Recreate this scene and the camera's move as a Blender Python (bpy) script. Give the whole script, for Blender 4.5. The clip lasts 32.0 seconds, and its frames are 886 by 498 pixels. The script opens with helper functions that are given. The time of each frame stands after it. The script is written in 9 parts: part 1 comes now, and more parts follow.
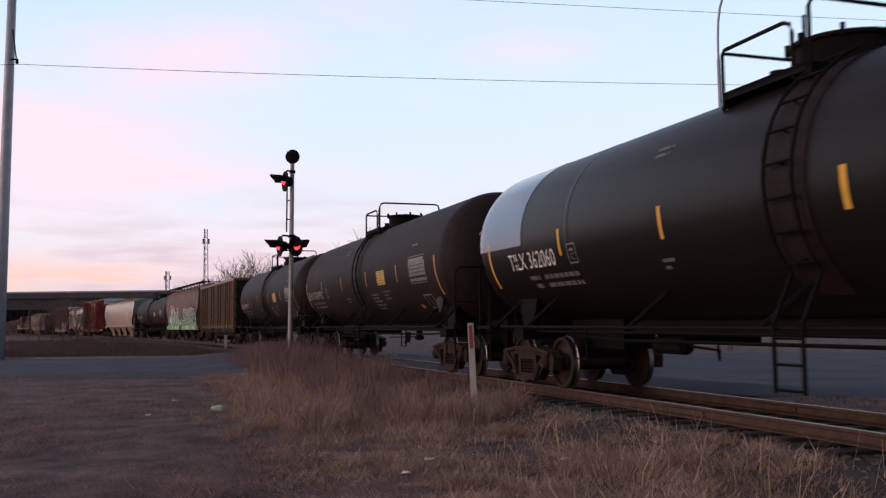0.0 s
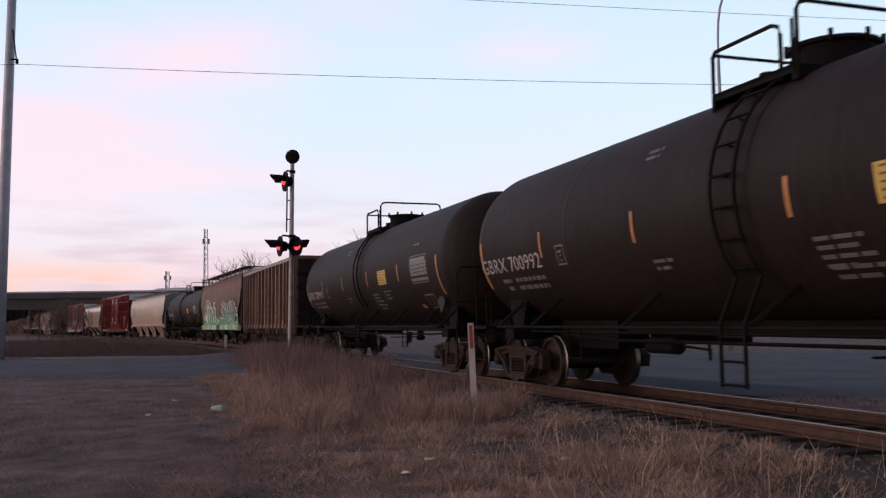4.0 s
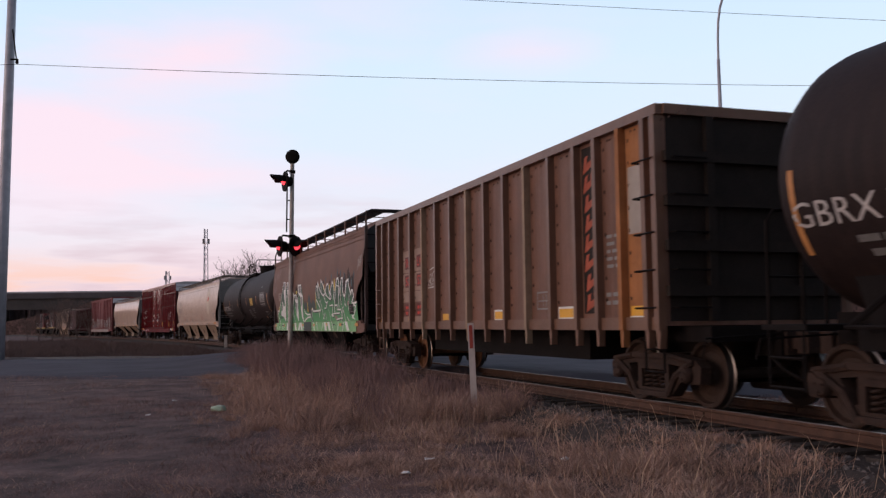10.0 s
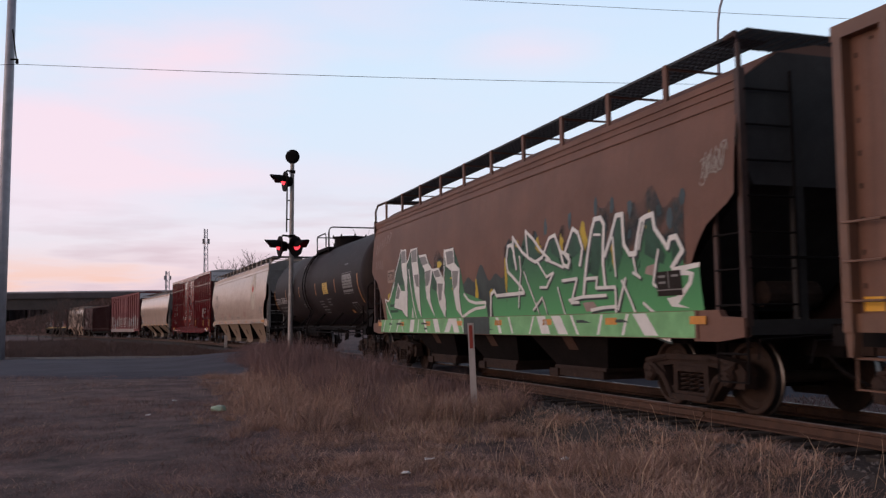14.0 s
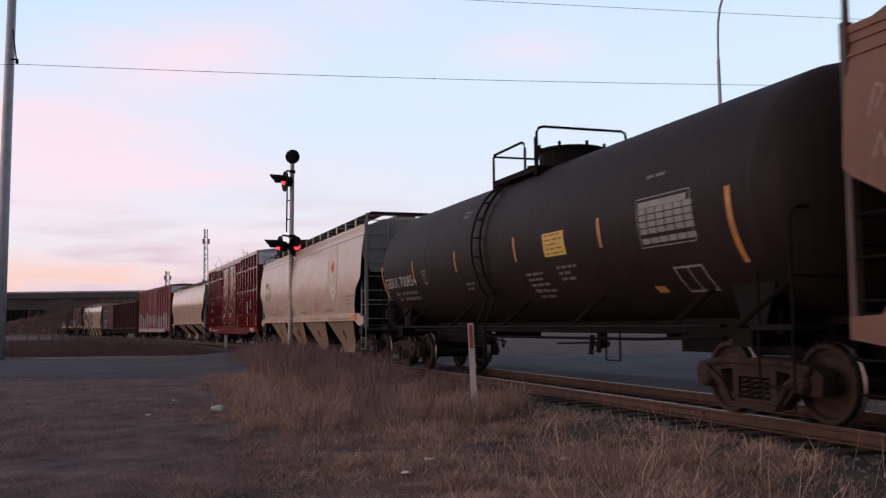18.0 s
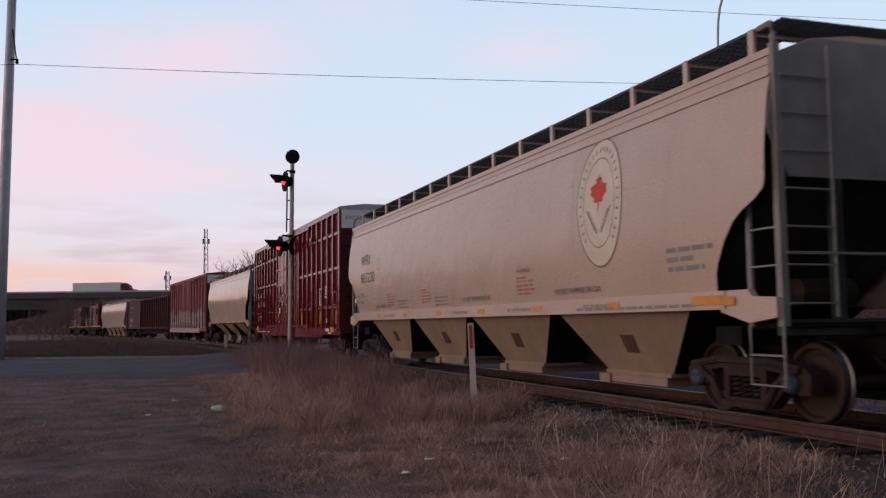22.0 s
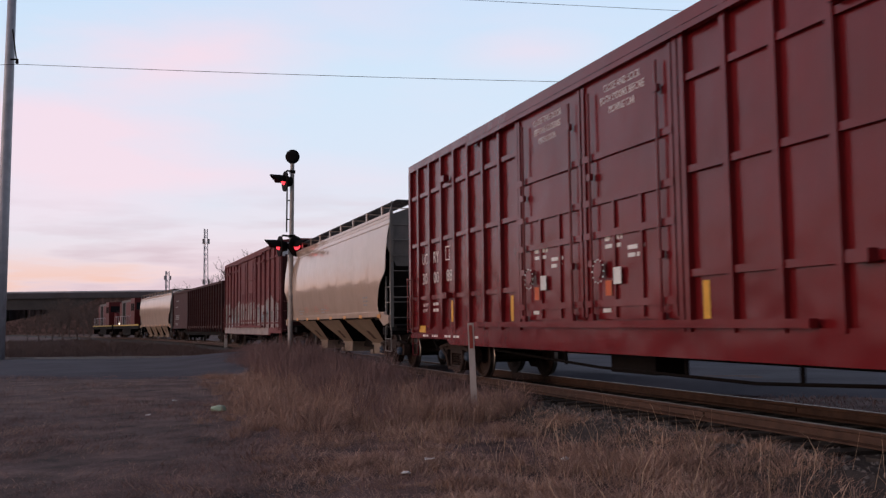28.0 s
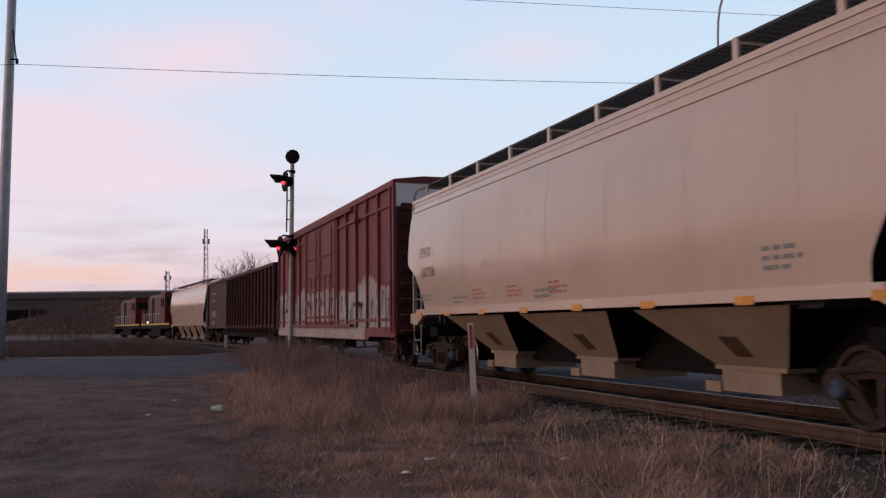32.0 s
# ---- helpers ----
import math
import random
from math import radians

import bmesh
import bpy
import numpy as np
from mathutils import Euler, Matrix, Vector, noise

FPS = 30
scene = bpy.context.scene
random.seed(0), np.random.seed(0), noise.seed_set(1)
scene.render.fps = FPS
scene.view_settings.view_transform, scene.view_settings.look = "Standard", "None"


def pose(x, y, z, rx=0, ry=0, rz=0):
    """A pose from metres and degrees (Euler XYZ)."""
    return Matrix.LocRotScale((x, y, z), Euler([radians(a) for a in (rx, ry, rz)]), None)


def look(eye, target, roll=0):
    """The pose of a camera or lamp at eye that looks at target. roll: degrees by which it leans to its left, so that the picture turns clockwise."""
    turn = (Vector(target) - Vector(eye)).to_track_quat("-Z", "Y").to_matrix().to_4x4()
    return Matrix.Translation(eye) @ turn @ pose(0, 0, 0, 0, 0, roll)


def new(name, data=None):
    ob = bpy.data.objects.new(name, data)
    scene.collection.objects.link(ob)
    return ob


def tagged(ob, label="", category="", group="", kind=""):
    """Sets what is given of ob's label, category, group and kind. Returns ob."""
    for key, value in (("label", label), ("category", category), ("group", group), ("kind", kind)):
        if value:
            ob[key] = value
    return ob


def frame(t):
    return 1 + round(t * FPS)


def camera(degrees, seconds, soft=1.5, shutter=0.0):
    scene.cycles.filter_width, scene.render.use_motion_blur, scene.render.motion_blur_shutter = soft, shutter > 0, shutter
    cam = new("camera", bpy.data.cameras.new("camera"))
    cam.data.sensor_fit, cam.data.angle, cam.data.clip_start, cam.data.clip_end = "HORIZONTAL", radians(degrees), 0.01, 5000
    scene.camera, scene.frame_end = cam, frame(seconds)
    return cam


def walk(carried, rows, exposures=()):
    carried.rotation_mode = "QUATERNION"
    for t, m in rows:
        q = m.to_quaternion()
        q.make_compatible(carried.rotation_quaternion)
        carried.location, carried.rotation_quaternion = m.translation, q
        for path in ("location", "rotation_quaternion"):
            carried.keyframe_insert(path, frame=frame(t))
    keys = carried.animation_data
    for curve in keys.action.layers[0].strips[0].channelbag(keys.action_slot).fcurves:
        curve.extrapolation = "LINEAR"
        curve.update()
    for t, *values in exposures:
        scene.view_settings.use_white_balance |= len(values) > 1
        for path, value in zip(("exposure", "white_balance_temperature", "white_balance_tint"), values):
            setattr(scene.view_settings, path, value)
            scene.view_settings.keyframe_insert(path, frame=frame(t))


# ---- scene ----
# ---- camera: a tripod that stands still beside the line ----
cam = camera(51.37, 32.0, soft=1.3, shutter=0.4)
EYE = (0.0, 0.0, 1.314)
VIEW = look(EYE, (0.0, 10.0, 1.314 + 10 * math.tan(radians(4.073))), -1.114)
walk(cam, [(0.0, VIEW), (32.0, VIEW)], exposures=[(0.0, 0.0), (8.0, 0.0), (14.0, -0.1), (20.0, -0.05), (22.5, -0.2), (25.0, -0.15), (28.0, -0.15), (31.0, -0.19), (32.0, -0.2)])
scene.view_settings.exposure = 0.0

# ---- dusk sky: pale blue above, pink near the horizon, darker overhead ----
world = bpy.data.worlds.new("dusk_sky")
scene.world = world
world.use_nodes = True


def build_sky():
    nt = world.node_tree
    nt.nodes.clear()
    N = nt.nodes.new
    out, bg = N("ShaderNodeOutputWorld"), N("ShaderNodeBackground")
    tc, sep = N("ShaderNodeTexCoord"), N("ShaderNodeSeparateXYZ")
    nt.links.new(tc.outputs["Generated"], sep.inputs[0])
    up = N("ShaderNodeValToRGB")
    e = up.color_ramp.elements
    e[0].position, e[0].color = 0.0, (0.86, 0.66, 0.735, 1)
    e[1].position, e[1].color = 1.0, (0.035, 0.052, 0.10, 1)
    for pos, col in ((0.045, (0.89, 0.735, 0.81, 1)), (0.10, (0.80, 0.815, 0.935, 1)), (0.17, (0.74, 0.835, 1.0, 1)), (0.26, (0.69, 0.84, 1.02, 1)),
                     (0.37, (0.61, 0.785, 1.03, 1)), (0.50, (0.18, 0.235, 0.37, 1))):
        k = e.new(pos)
        k.color = col
    nt.links.new(sep.outputs["Z"], up.inputs[0])
    # long thin clouds
    mp = N("ShaderNodeMapping")
    mp.inputs["Scale"].default_value = (2.0, 2.0, 7.5)
    mp.inputs["Location"].default_value = (0.35, 0.1, 0.25)
    mp.inputs["Rotation"].default_value = (0.0, 0.12, 0.0)
    nt.links.new(tc.outputs["Generated"], mp.inputs[0])
    n1 = N("ShaderNodeTexNoise")
    n1.inputs["Scale"].default_value, n1.inputs["Detail"].default_value, n1.inputs["Roughness"].default_value = 1.7, 5.0, 0.52
    nt.links.new(mp.outputs[0], n1.inputs["Vector"])
    cr = N("ShaderNodeValToRGB")
    cr.color_ramp.elements[0].position, cr.color_ramp.elements[0].color = 0.41, (0, 0, 0, 1)
    cr.color_ramp.elements[1].position, cr.color_ramp.elements[1].color = 0.62, (1, 1, 1, 1)
    nt.links.new(n1.outputs[0], cr.inputs[0])
    # pinker to the west (-x), bluer to the east
    side = N("ShaderNodeMapRange")
    side.inputs["From Min"].default_value, side.inputs["From Max"].default_value = 0.35, -1.1
    nt.links.new(sep.outputs["X"], side.inputs["Value"])
    amt = N("ShaderNodeMath")
    amt.operation = "MULTIPLY"
    nt.links.new(cr.outputs[0], amt.inputs[0])
    nt.links.new(side.outputs[0], amt.inputs[1])
    # two soft wisps higher up
    total = amt.outputs[0]
    for cx, cz, wx, wz in ((-0.25, 0.275, 0.16, 0.05), (0.09, 0.275, 0.10, 0.028), (-0.36, 0.19, 0.16, 0.10), (-0.22, 0.15, 0.22, 0.03)):
        off, ln, fall, times, plus = N("ShaderNodeMapping"), N("ShaderNodeVectorMath"), N("ShaderNodeMapRange"), N("ShaderNodeMath"), N("ShaderNodeMath")
        off.inputs["Scale"].default_value = (1 / wx, 0.0, 1 / wz)
        off.inputs["Location"].default_value = (-cx / wx, 0.0, -cz / wz)
        off.inputs["Rotation"].default_value = (0.0, 0.0, 0.0)
        ln.operation, times.operation, plus.operation = "LENGTH", "MULTIPLY", "ADD"
        fall.inputs["From Min"].default_value, fall.inputs["From Max"].default_value = 1.0, 0.1
        nt.links.new(tc.outputs["Generated"], off.inputs[0])
        nt.links.new(off.outputs[0], ln.inputs[0])
        nt.links.new(ln.outputs["Value"], fall.inputs["Value"])
        nt.links.new(fall.outputs[0], times.inputs[0])
        nt.links.new(n1.outputs[0], times.inputs[1])
        nt.links.new(total, plus.inputs[0])
        nt.links.new(times.outputs[0], plus.inputs[1])
        plus.use_clamp = True
        total = plus.outputs[0]
    pink = N("ShaderNodeMixRGB")
    pink.inputs[2].default_value = (0.96, 0.78, 0.90, 1)
    nt.links.new(total, pink.inputs[0])
    nt.links.new(up.outputs[0], pink.inputs[1])
    # lit bank of cloud low in the west, with grey streaks under it
    mp2 = N("ShaderNodeMapping")
    mp2.inputs["Scale"].default_value = (3.0, 3.0, 22.0)
    mp2.inputs["Location"].default_value = (0.7, 0.0, 0.4)
    nt.links.new(tc.outputs["Generated"], mp2.inputs[0])
    n2 = N("ShaderNodeTexNoise")
    n2.inputs["Scale"].default_value, n2.inputs["Detail"].default_value = 2.2, 4.0
    nt.links.new(mp2.outputs[0], n2.inputs["Vector"])
    low = N("ShaderNodeMapRange")
    low.inputs["From Min"].default_value, low.inputs["From Max"].default_value = 0.15, 0.05
    nt.links.new(sep.outputs["Z"], low.inputs["Value"])
    g = N("ShaderNodeMapRange")
    g.inputs["From Min"].default_value, g.inputs["From Max"].default_value, g.inputs["To Max"].default_value = 0.5, 0.68, 0.75
    nt.links.new(n2.outputs[0], g.inputs["Value"])
    ga = N("ShaderNodeMath")
    ga.operation = "MULTIPLY"
    nt.links.new(low.outputs[0], ga.inputs[0])
    nt.links.new(g.outputs[0], ga.inputs[1])
    grey = N("ShaderNodeMixRGB")
    grey.inputs[2].default_value = (0.66, 0.50, 0.60, 1)
    nt.links.new(ga.outputs[0], grey.inputs[0])
    nt.links.new(pink.outputs[0], grey.inputs[1])
    # the sky itself, as scattered light from a sun at the western horizon
    sky = N("ShaderNodeTexSky")
    sky.sky_type = "NISHITA"
    sky.sun_disc = False
    sky.sun_elevation, sky.sun_rotation = radians(2.0), radians(253)
    mix = N("ShaderNodeMixRGB")
    mix.blend_type = "ADD"
    mix.inputs[0].default_value = 0.04
    # a sunlit peach bank under it
    band = N("ShaderNodeMapRange")
    band.inputs["From Min"].default_value, band.inputs["From Max"].default_value = 0.075, 0.04
    nt.links.new(sep.outputs["Z"], band.inputs["Value"])
    west = N("ShaderNodeMapRange")
    west.inputs["From Min"].default_value, west.inputs["From Max"].default_value = -0.12, -0.34
    nt.links.new(sep.outputs["X"], west.inputs["Value"])
    puff = N("ShaderNodeMapRange")
    puff.inputs["From Min"].default_value, puff.inputs["From Max"].default_value = 0.58, 0.42
    nt.links.new(n2.outputs[0], puff.inputs["Value"])
    m1, m2 = N("ShaderNodeMath"), N("ShaderNodeMath")
    m1.operation = m2.operation = "MULTIPLY"
    nt.links.new(band.outputs[0], m1.inputs[0])
    nt.links.new(west.outputs[0], m1.inputs[1])
    nt.links.new(m1.outputs[0], m2.inputs[0])
    nt.links.new(puff.outputs[0], m2.inputs[1])
    peach = N("ShaderNodeMixRGB")
    peach.inputs[2].default_value = (0.95, 0.62, 0.56, 1)
    nt.links.new(m2.outputs[0], peach.inputs[0])
    nt.links.new(grey.outputs[0], peach.inputs[1])
    nt.links.new(peach.outputs[0], mix.inputs[1])
    nt.links.new(sky.outputs[0], mix.inputs[2])
    # the dusk side of the sky, away from the afterglow, is darker
    east, dim, dusk = N("ShaderNodeVectorMath"), N("ShaderNodeMapRange"), N("ShaderNodeMixRGB")
    east.operation, dusk.blend_type = "DOT_PRODUCT", "MULTIPLY"
    east.inputs[1].default_value = (0.60, -0.80, 0.0)
    dim.inputs["From Min"].default_value, dim.inputs["From Max"].default_value = -0.1, 0.9
    dim.inputs["To Min"].default_value, dim.inputs["To Max"].default_value = 1.0, 0.4
    nt.links.new(tc.outputs["Generated"], east.inputs[0])
    nt.links.new(east.outputs["Value"], dim.inputs["Value"])
    dusk.inputs[0].default_value = 1.0
    nt.links.new(mix.outputs[0], dusk.inputs[1])
    nt.links.new(dim.outputs[0], dusk.inputs[2])
    nt.links.new(dusk.outputs[0], bg.inputs[0])
    bg.inputs[1].default_value = 1.01
    nt.links.new(bg.outputs[0], out.inputs[0])


build_sky()

# the afterglow: a wide, weak, warm sun just over the western horizon
sun = new("sun", bpy.data.lights.new("sun", "SUN"))
sun.data.energy, sun.data.angle, sun.data.color = 0.88, radians(30), (1.0, 0.68, 0.52)
sun.matrix_world = look((0, 0, 30), (28.5, 9, 25.5))


# ---- materials ----
MATS = {}


def material(name, base, rough=0.6, metal=0.0, var=0.25, scale=3.0, fine=40.0, bump=0.15, streak=0.0, streak_col=(0.05, 0.04, 0.035), rust=0.0,
             rust_col=(0.16, 0.06, 0.025), emit=0.0, spec=0.3, isl=False, obj=0.0, dent=0.0):
    """A painted or raw surface: base colour with two scales of variation, downward streaks, rust and fine relief."""
    m = bpy.data.materials.new(name)
    m.use_nodes = True
    nt = m.node_tree
    b = nt.nodes["Principled BSDF"]
    N = nt.nodes.new
    tc = N("ShaderNodeTexCoord")
    big, small = N("ShaderNodeTexNoise"), N("ShaderNodeTexNoise")
    for n, s, d in ((big, scale, 6.0), (small, fine, 4.0)):
        n.inputs["Scale"].default_value, n.inputs["Detail"].default_value, n.inputs["Roughness"].default_value = s, d, 0.6
        nt.links.new(tc.outputs["Object"], n.inputs["Vector"])

    def blend(kind, fac, a, c2):
        k = N("ShaderNodeMixRGB")
        k.blend_type = kind
        if isinstance(fac, float):
            k.inputs[0].default_value = fac
        else:
            nt.links.new(fac, k.inputs[0])
        for i, c in ((1, a), (2, c2)):
            if isinstance(c, tuple):
                k.inputs[i].default_value = (*c, 1)
            else:
                nt.links.new(c, k.inputs[i])
        return k.outputs[0]

    def ramp(src, lo, hi, to=1.0):
        k = N("ShaderNodeMapRange")
        k.inputs["From Min"].default_value, k.inputs["From Max"].default_value, k.inputs["To Max"].default_value = lo, hi, to
        nt.links.new(src, k.inputs["Value"])
        return k.outputs[0]

    dark, light = tuple(c * (1 - var) for c in base), tuple(min(1, c * (1 + var)) for c in base)
    col = blend("MIX", ramp(big.outputs[0], 0.3, 0.7), dark, light)
    col = blend("MIX", ramp(small.outputs[0], 0.35, 0.75, 0.35), col, dark)
    if isl:
        geo = N("ShaderNodeNewGeometry")
        col = blend("MIX", ramp(geo.outputs["Random Per Island"], 0.0, 1.0, 0.85), col, tuple(min(1, c * 1.9) for c in base))
    if obj:
        oi = N("ShaderNodeObjectInfo")
        col = blend("MIX", ramp(oi.outputs["Random"], 0.0, 1.0, obj), col, tuple(c * 0.55 for c in base))
    if streak:
        mp = N("ShaderNodeMapping")
        mp.inputs["Scale"].default_value = (5.0, 5.0, 0.25)
        nt.links.new(tc.outputs["Object"], mp.inputs[0])
        sn = N("ShaderNodeTexNoise")
        sn.inputs["Scale"].default_value, sn.inputs["Detail"].default_value = 1.6, 5.0
        nt.links.new(mp.outputs[0], sn.inputs["Vector"])
        col = blend("MIX", ramp(sn.outputs[0], 0.45, 0.75, streak), col, streak_col)
    if rust:
        rn = N("ShaderNodeTexNoise")
        rn.inputs["Scale"].default_value, rn.inputs["Detail"].default_value, rn.inputs["Roughness"].default_value = scale * 2.3, 8.0, 0.7
        nt.links.new(tc.outputs["Object"], rn.inputs["Vector"])
        col = blend("MIX", ramp(rn.outputs[0], 0.62 - 0.2 * rust, 0.74 - 0.1 * rust, min(1.0, rust + 0.3)), col, rust_col)
    nt.links.new(col, b.inputs["Base Color"])
    nt.links.new(ramp(small.outputs[0], 0.2, 0.9), b.inputs["Roughness"])
    k = nt.nodes[-1]
    k.inputs["To Min"].default_value, k.inputs["To Max"].default_value = max(0.03, rough - 0.1), min(1, rough + 0.12)
    b.inputs["Metallic"].default_value = metal
    b.inputs["Specular IOR Level"].default_value = spec
    if bump:
        bp = N("ShaderNodeBump")
        bp.inputs["Strength"].default_value, bp.inputs["Distance"].default_value = bump, 0.02
        nt.links.new(small.outputs[0], bp.inputs["Height"])
        nt.links.new(bp.outputs[0], b.inputs["Normal"])
        if dent:
            # shallow waves and dents in thin plate
            wide, b2 = N("ShaderNodeTexNoise"), N("ShaderNodeBump")
            wide.inputs["Scale"].default_value, wide.inputs["Detail"].default_value = 0.9, 2.0
            nt.links.new(tc.outputs["Object"], wide.inputs["Vector"])
            b2.inputs["Strength"].default_value, b2.inputs["Distance"].default_value = 1.0, dent
            nt.links.new(wide.outputs[0], b2.inputs["Height"])
            nt.links.new(b2.outputs[0], bp.inputs["Normal"])
    if emit:
        b.inputs["Emission Color"].default_value = (*base, 1)
        b.inputs["Emission Strength"].default_value = emit
    MATS[name] = m
    return m


M_TANK = material("black_tank_paint", (0.0215, 0.0135, 0.0128), 0.62, var=0.3, scale=0.7, bump=0.06, streak=0.4, streak_col=(0.042, 0.026, 0.022), spec=0.16)
M_TANK_GLOSS = material("wet_black_tank_paint", (0.0125, 0.0095, 0.009), 0.38, var=0.15, scale=0.8, bump=0.04, spec=0.2)
M_SILVER = material("bare_aluminium_jacket", (0.17, 0.185, 0.225), 0.17, 0.9, var=0.1, scale=1.2, bump=0.04)
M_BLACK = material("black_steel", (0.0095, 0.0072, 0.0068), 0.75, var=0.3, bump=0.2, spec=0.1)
M_TRUCK = material("dirty_cast_steel", (0.033, 0.0185, 0.0135), 0.85, var=0.35, scale=4, bump=0.4, rust=0.25, rust_col=(0.12, 0.06, 0.035))
M_RUSTWHEEL = material("rusty_wheel_steel", (0.17, 0.075, 0.035), 0.8, var=0.35, scale=5, bump=0.35)
M_WHEEL = material("dull_wheel_steel", (0.042, 0.0245, 0.018), 0.7, 0.2, var=0.3, scale=5, bump=0.3)
M_TREAD = material("polished_wheel_tread", (0.20, 0.18, 0.17), 0.4, 1.0, var=0.1, bump=0.05)
M_WHITE = material("white_stencil_paint", (0.78, 0.76, 0.73), 0.6, var=0.12, scale=6)
M_GREYTXT = material("dark_grey_stencil_paint", (0.10, 0.10, 0.105), 0.6, var=0.15, scale=6)
M_YELLOW = material("yellow_reflective_tape", (0.75, 0.40, 0.05), 0.4, var=0.15, scale=6)
M_YPANEL = material("yellow_panel_paint", (0.62, 0.42, 0.10), 0.5, var=0.15, scale=8)
M_TANKTXT = material("worn_white_stencil_paint", (0.46, 0.43, 0.41), 0.6, var=0.2, scale=6)
M_DULLTAPE = material("weathered_amber_tape", (0.46, 0.21, 0.075), 0.5, var=0.25, scale=6)
M_PANELTXT = material("brown_panel_writing", (0.22, 0.13, 0.04), 0.6, var=0.2, scale=6)
M_ORANGE = material("orange_reflective_tape", (0.62, 0.27, 0.05), 0.4, var=0.15, scale=6)
M_RED = material("red_stencil_paint", (0.55, 0.06, 0.04), 0.6, var=0.2, scale=6)
M_GON = material("brown_gondola_paint", (0.178, 0.09, 0.062), 0.5, var=0.22, scale=0.9, bump=0.2, streak=0.6, streak_col=(0.085, 0.045, 0.03), rust=0.16, dent=0.04)
M_GONRIB = material("brown_rib_paint", (0.165, 0.09, 0.06), 0.36, var=0.2, scale=2, bump=0.2, rust=0.12)
M_GONEND = material("orange_faded_gondola_paint", (0.36, 0.15, 0.055), 0.7, var=0.25, scale=2, bump=0.2, rust=0.2, streak=0.4, streak_col=(0.16, 0.07, 0.035))
M_BOLT = material("grimy_bolt_heads", (0.06, 0.034, 0.025), 0.7, var=0.3, scale=8, bump=0.1)
M_PALERIB = material("dusty_tan_rib_paint", (0.30, 0.21, 0.14), 0.6, var=0.25, scale=3, bump=0.2, rust=0.1, streak=0.3)
M_HOPBROWN = material("weathered_brown_hopper_paint", (0.172, 0.088, 0.062), 0.62, var=0.2, scale=0.9, bump=0.12, streak=0.35, streak_col=(0.13, 0.075, 0.055), rust=0.08)
M_HOPPOST = material("dark_brown_post_paint", (0.075, 0.045, 0.038), 0.55, var=0.25, scale=3, bump=0.1, rust=0.1)
M_CREAM = material("cream_hopper_paint", (0.50, 0.378, 0.302), 0.3, var=0.06, scale=0.7, bump=0.015, dent=0.05, spec=0.4, streak=0.22, streak_col=(0.42, 0.33, 0.26))
M_CREAM2 = material("pale_cream_hopper_paint", (0.55, 0.41, 0.33), 0.14, var=0.06, scale=0.7, bump=0.01, dent=0.03, spec=0.55, streak=0.22, streak_col=(0.44, 0.36, 0.28))
M_GREYEND = material("grey_hopper_end_paint", (0.235, 0.222, 0.205), 0.55, var=0.2, scale=2, bump=0.1, rust=0.05)
M_MAROON = material("maroon_boxcar_paint", (0.15, 0.0095, 0.012), 0.21, var=0.2, scale=0.8, bump=0.04, dent=0.05, spec=0.38, streak=0.25, streak_col=(0.13, 0.02, 0.022))
M_PINK = material("faded_maroon_boxcar_paint", (0.18, 0.042, 0.044), 0.65, var=0.18, scale=1.0, bump=0.12, streak=0.3, streak_col=(0.20, 0.08, 0.07), rust=0.05)
# the long gondola's own paint; on box car ends it holds their shade
M_DARKMAR = material("dark_maroon_and_shade_paint", (0.058, 0.0145, 0.0135), 0.7, var=0.2, scale=1.0, bump=0.15)
M_ROOFGREY = material("galvanised_roof_sheet", (0.42, 0.41, 0.42), 0.45, 0.4, var=0.12, scale=2, bump=0.1)
M_GRATE = material("dark_grating_steel", (0.05, 0.05, 0.052), 0.6, 0.3, var=0.2, bump=0.2)
M_LOCORED = material("red_locomotive_paint", (0.125, 0.013, 0.013), 0.5, var=0.12, bump=0.06)
M_LOCOGREY = material("grey_white_locomotive_paint", (0.12, 0.11, 0.11), 0.5, var=0.15, bump=0.06)
M_GLOW = material("lit_headlight_glass", (1.0, 0.9, 0.7), 0.3, var=0.0, bump=0, emit=3.0)
M_TAIL = material("lit_tail_light", (1.0, 0.06, 0.03), 0.3, var=0.0, bump=0, emit=0.8)
M_LENS = material("lit_red_signal_lens", (1.0, 0.05, 0.07), 0.3, var=0.0, bump=0, emit=2.2)
M_GALV = material("galvanised_pole_steel", (0.46, 0.46, 0.50), 0.5, 0.15, var=0.18, scale=2.5, bump=0.1)
M_MAST = material("weathered_silver_mast_paint", (0.42, 0.38, 0.35), 0.6, 0.2, var=0.25, scale=4, bump=0.15, streak=0.3)
M_POSTW = material("white_marker_post_plastic", (0.46, 0.42, 0.40), 0.6, var=0.15, scale=5, bump=0.1, streak=0.2)
M_REFLECT = material("faded_red_reflector", (0.30, 0.05, 0.035), 0.5, var=0.2, scale=9, bump=0.05)
M_RAIL = material("rusty_rail_steel", (0.075, 0.038, 0.025), 0.75, var=0.3, scale=6, bump=0.3)
M_RAILTOP = material("worn_rail_head_steel", (0.22, 0.17, 0.15), 0.45, 0.8, var=0.15, scale=8, bump=0.05)
M_TIE = material("creosoted_timber", (0.05, 0.04, 0.034), 0.9, var=0.35, scale=6, bump=0.6, obj=0.6)
M_STONE = material("ballast_stone", (0.10, 0.088, 0.082), 0.85, var=0.35, scale=9, bump=0.5, isl=True)
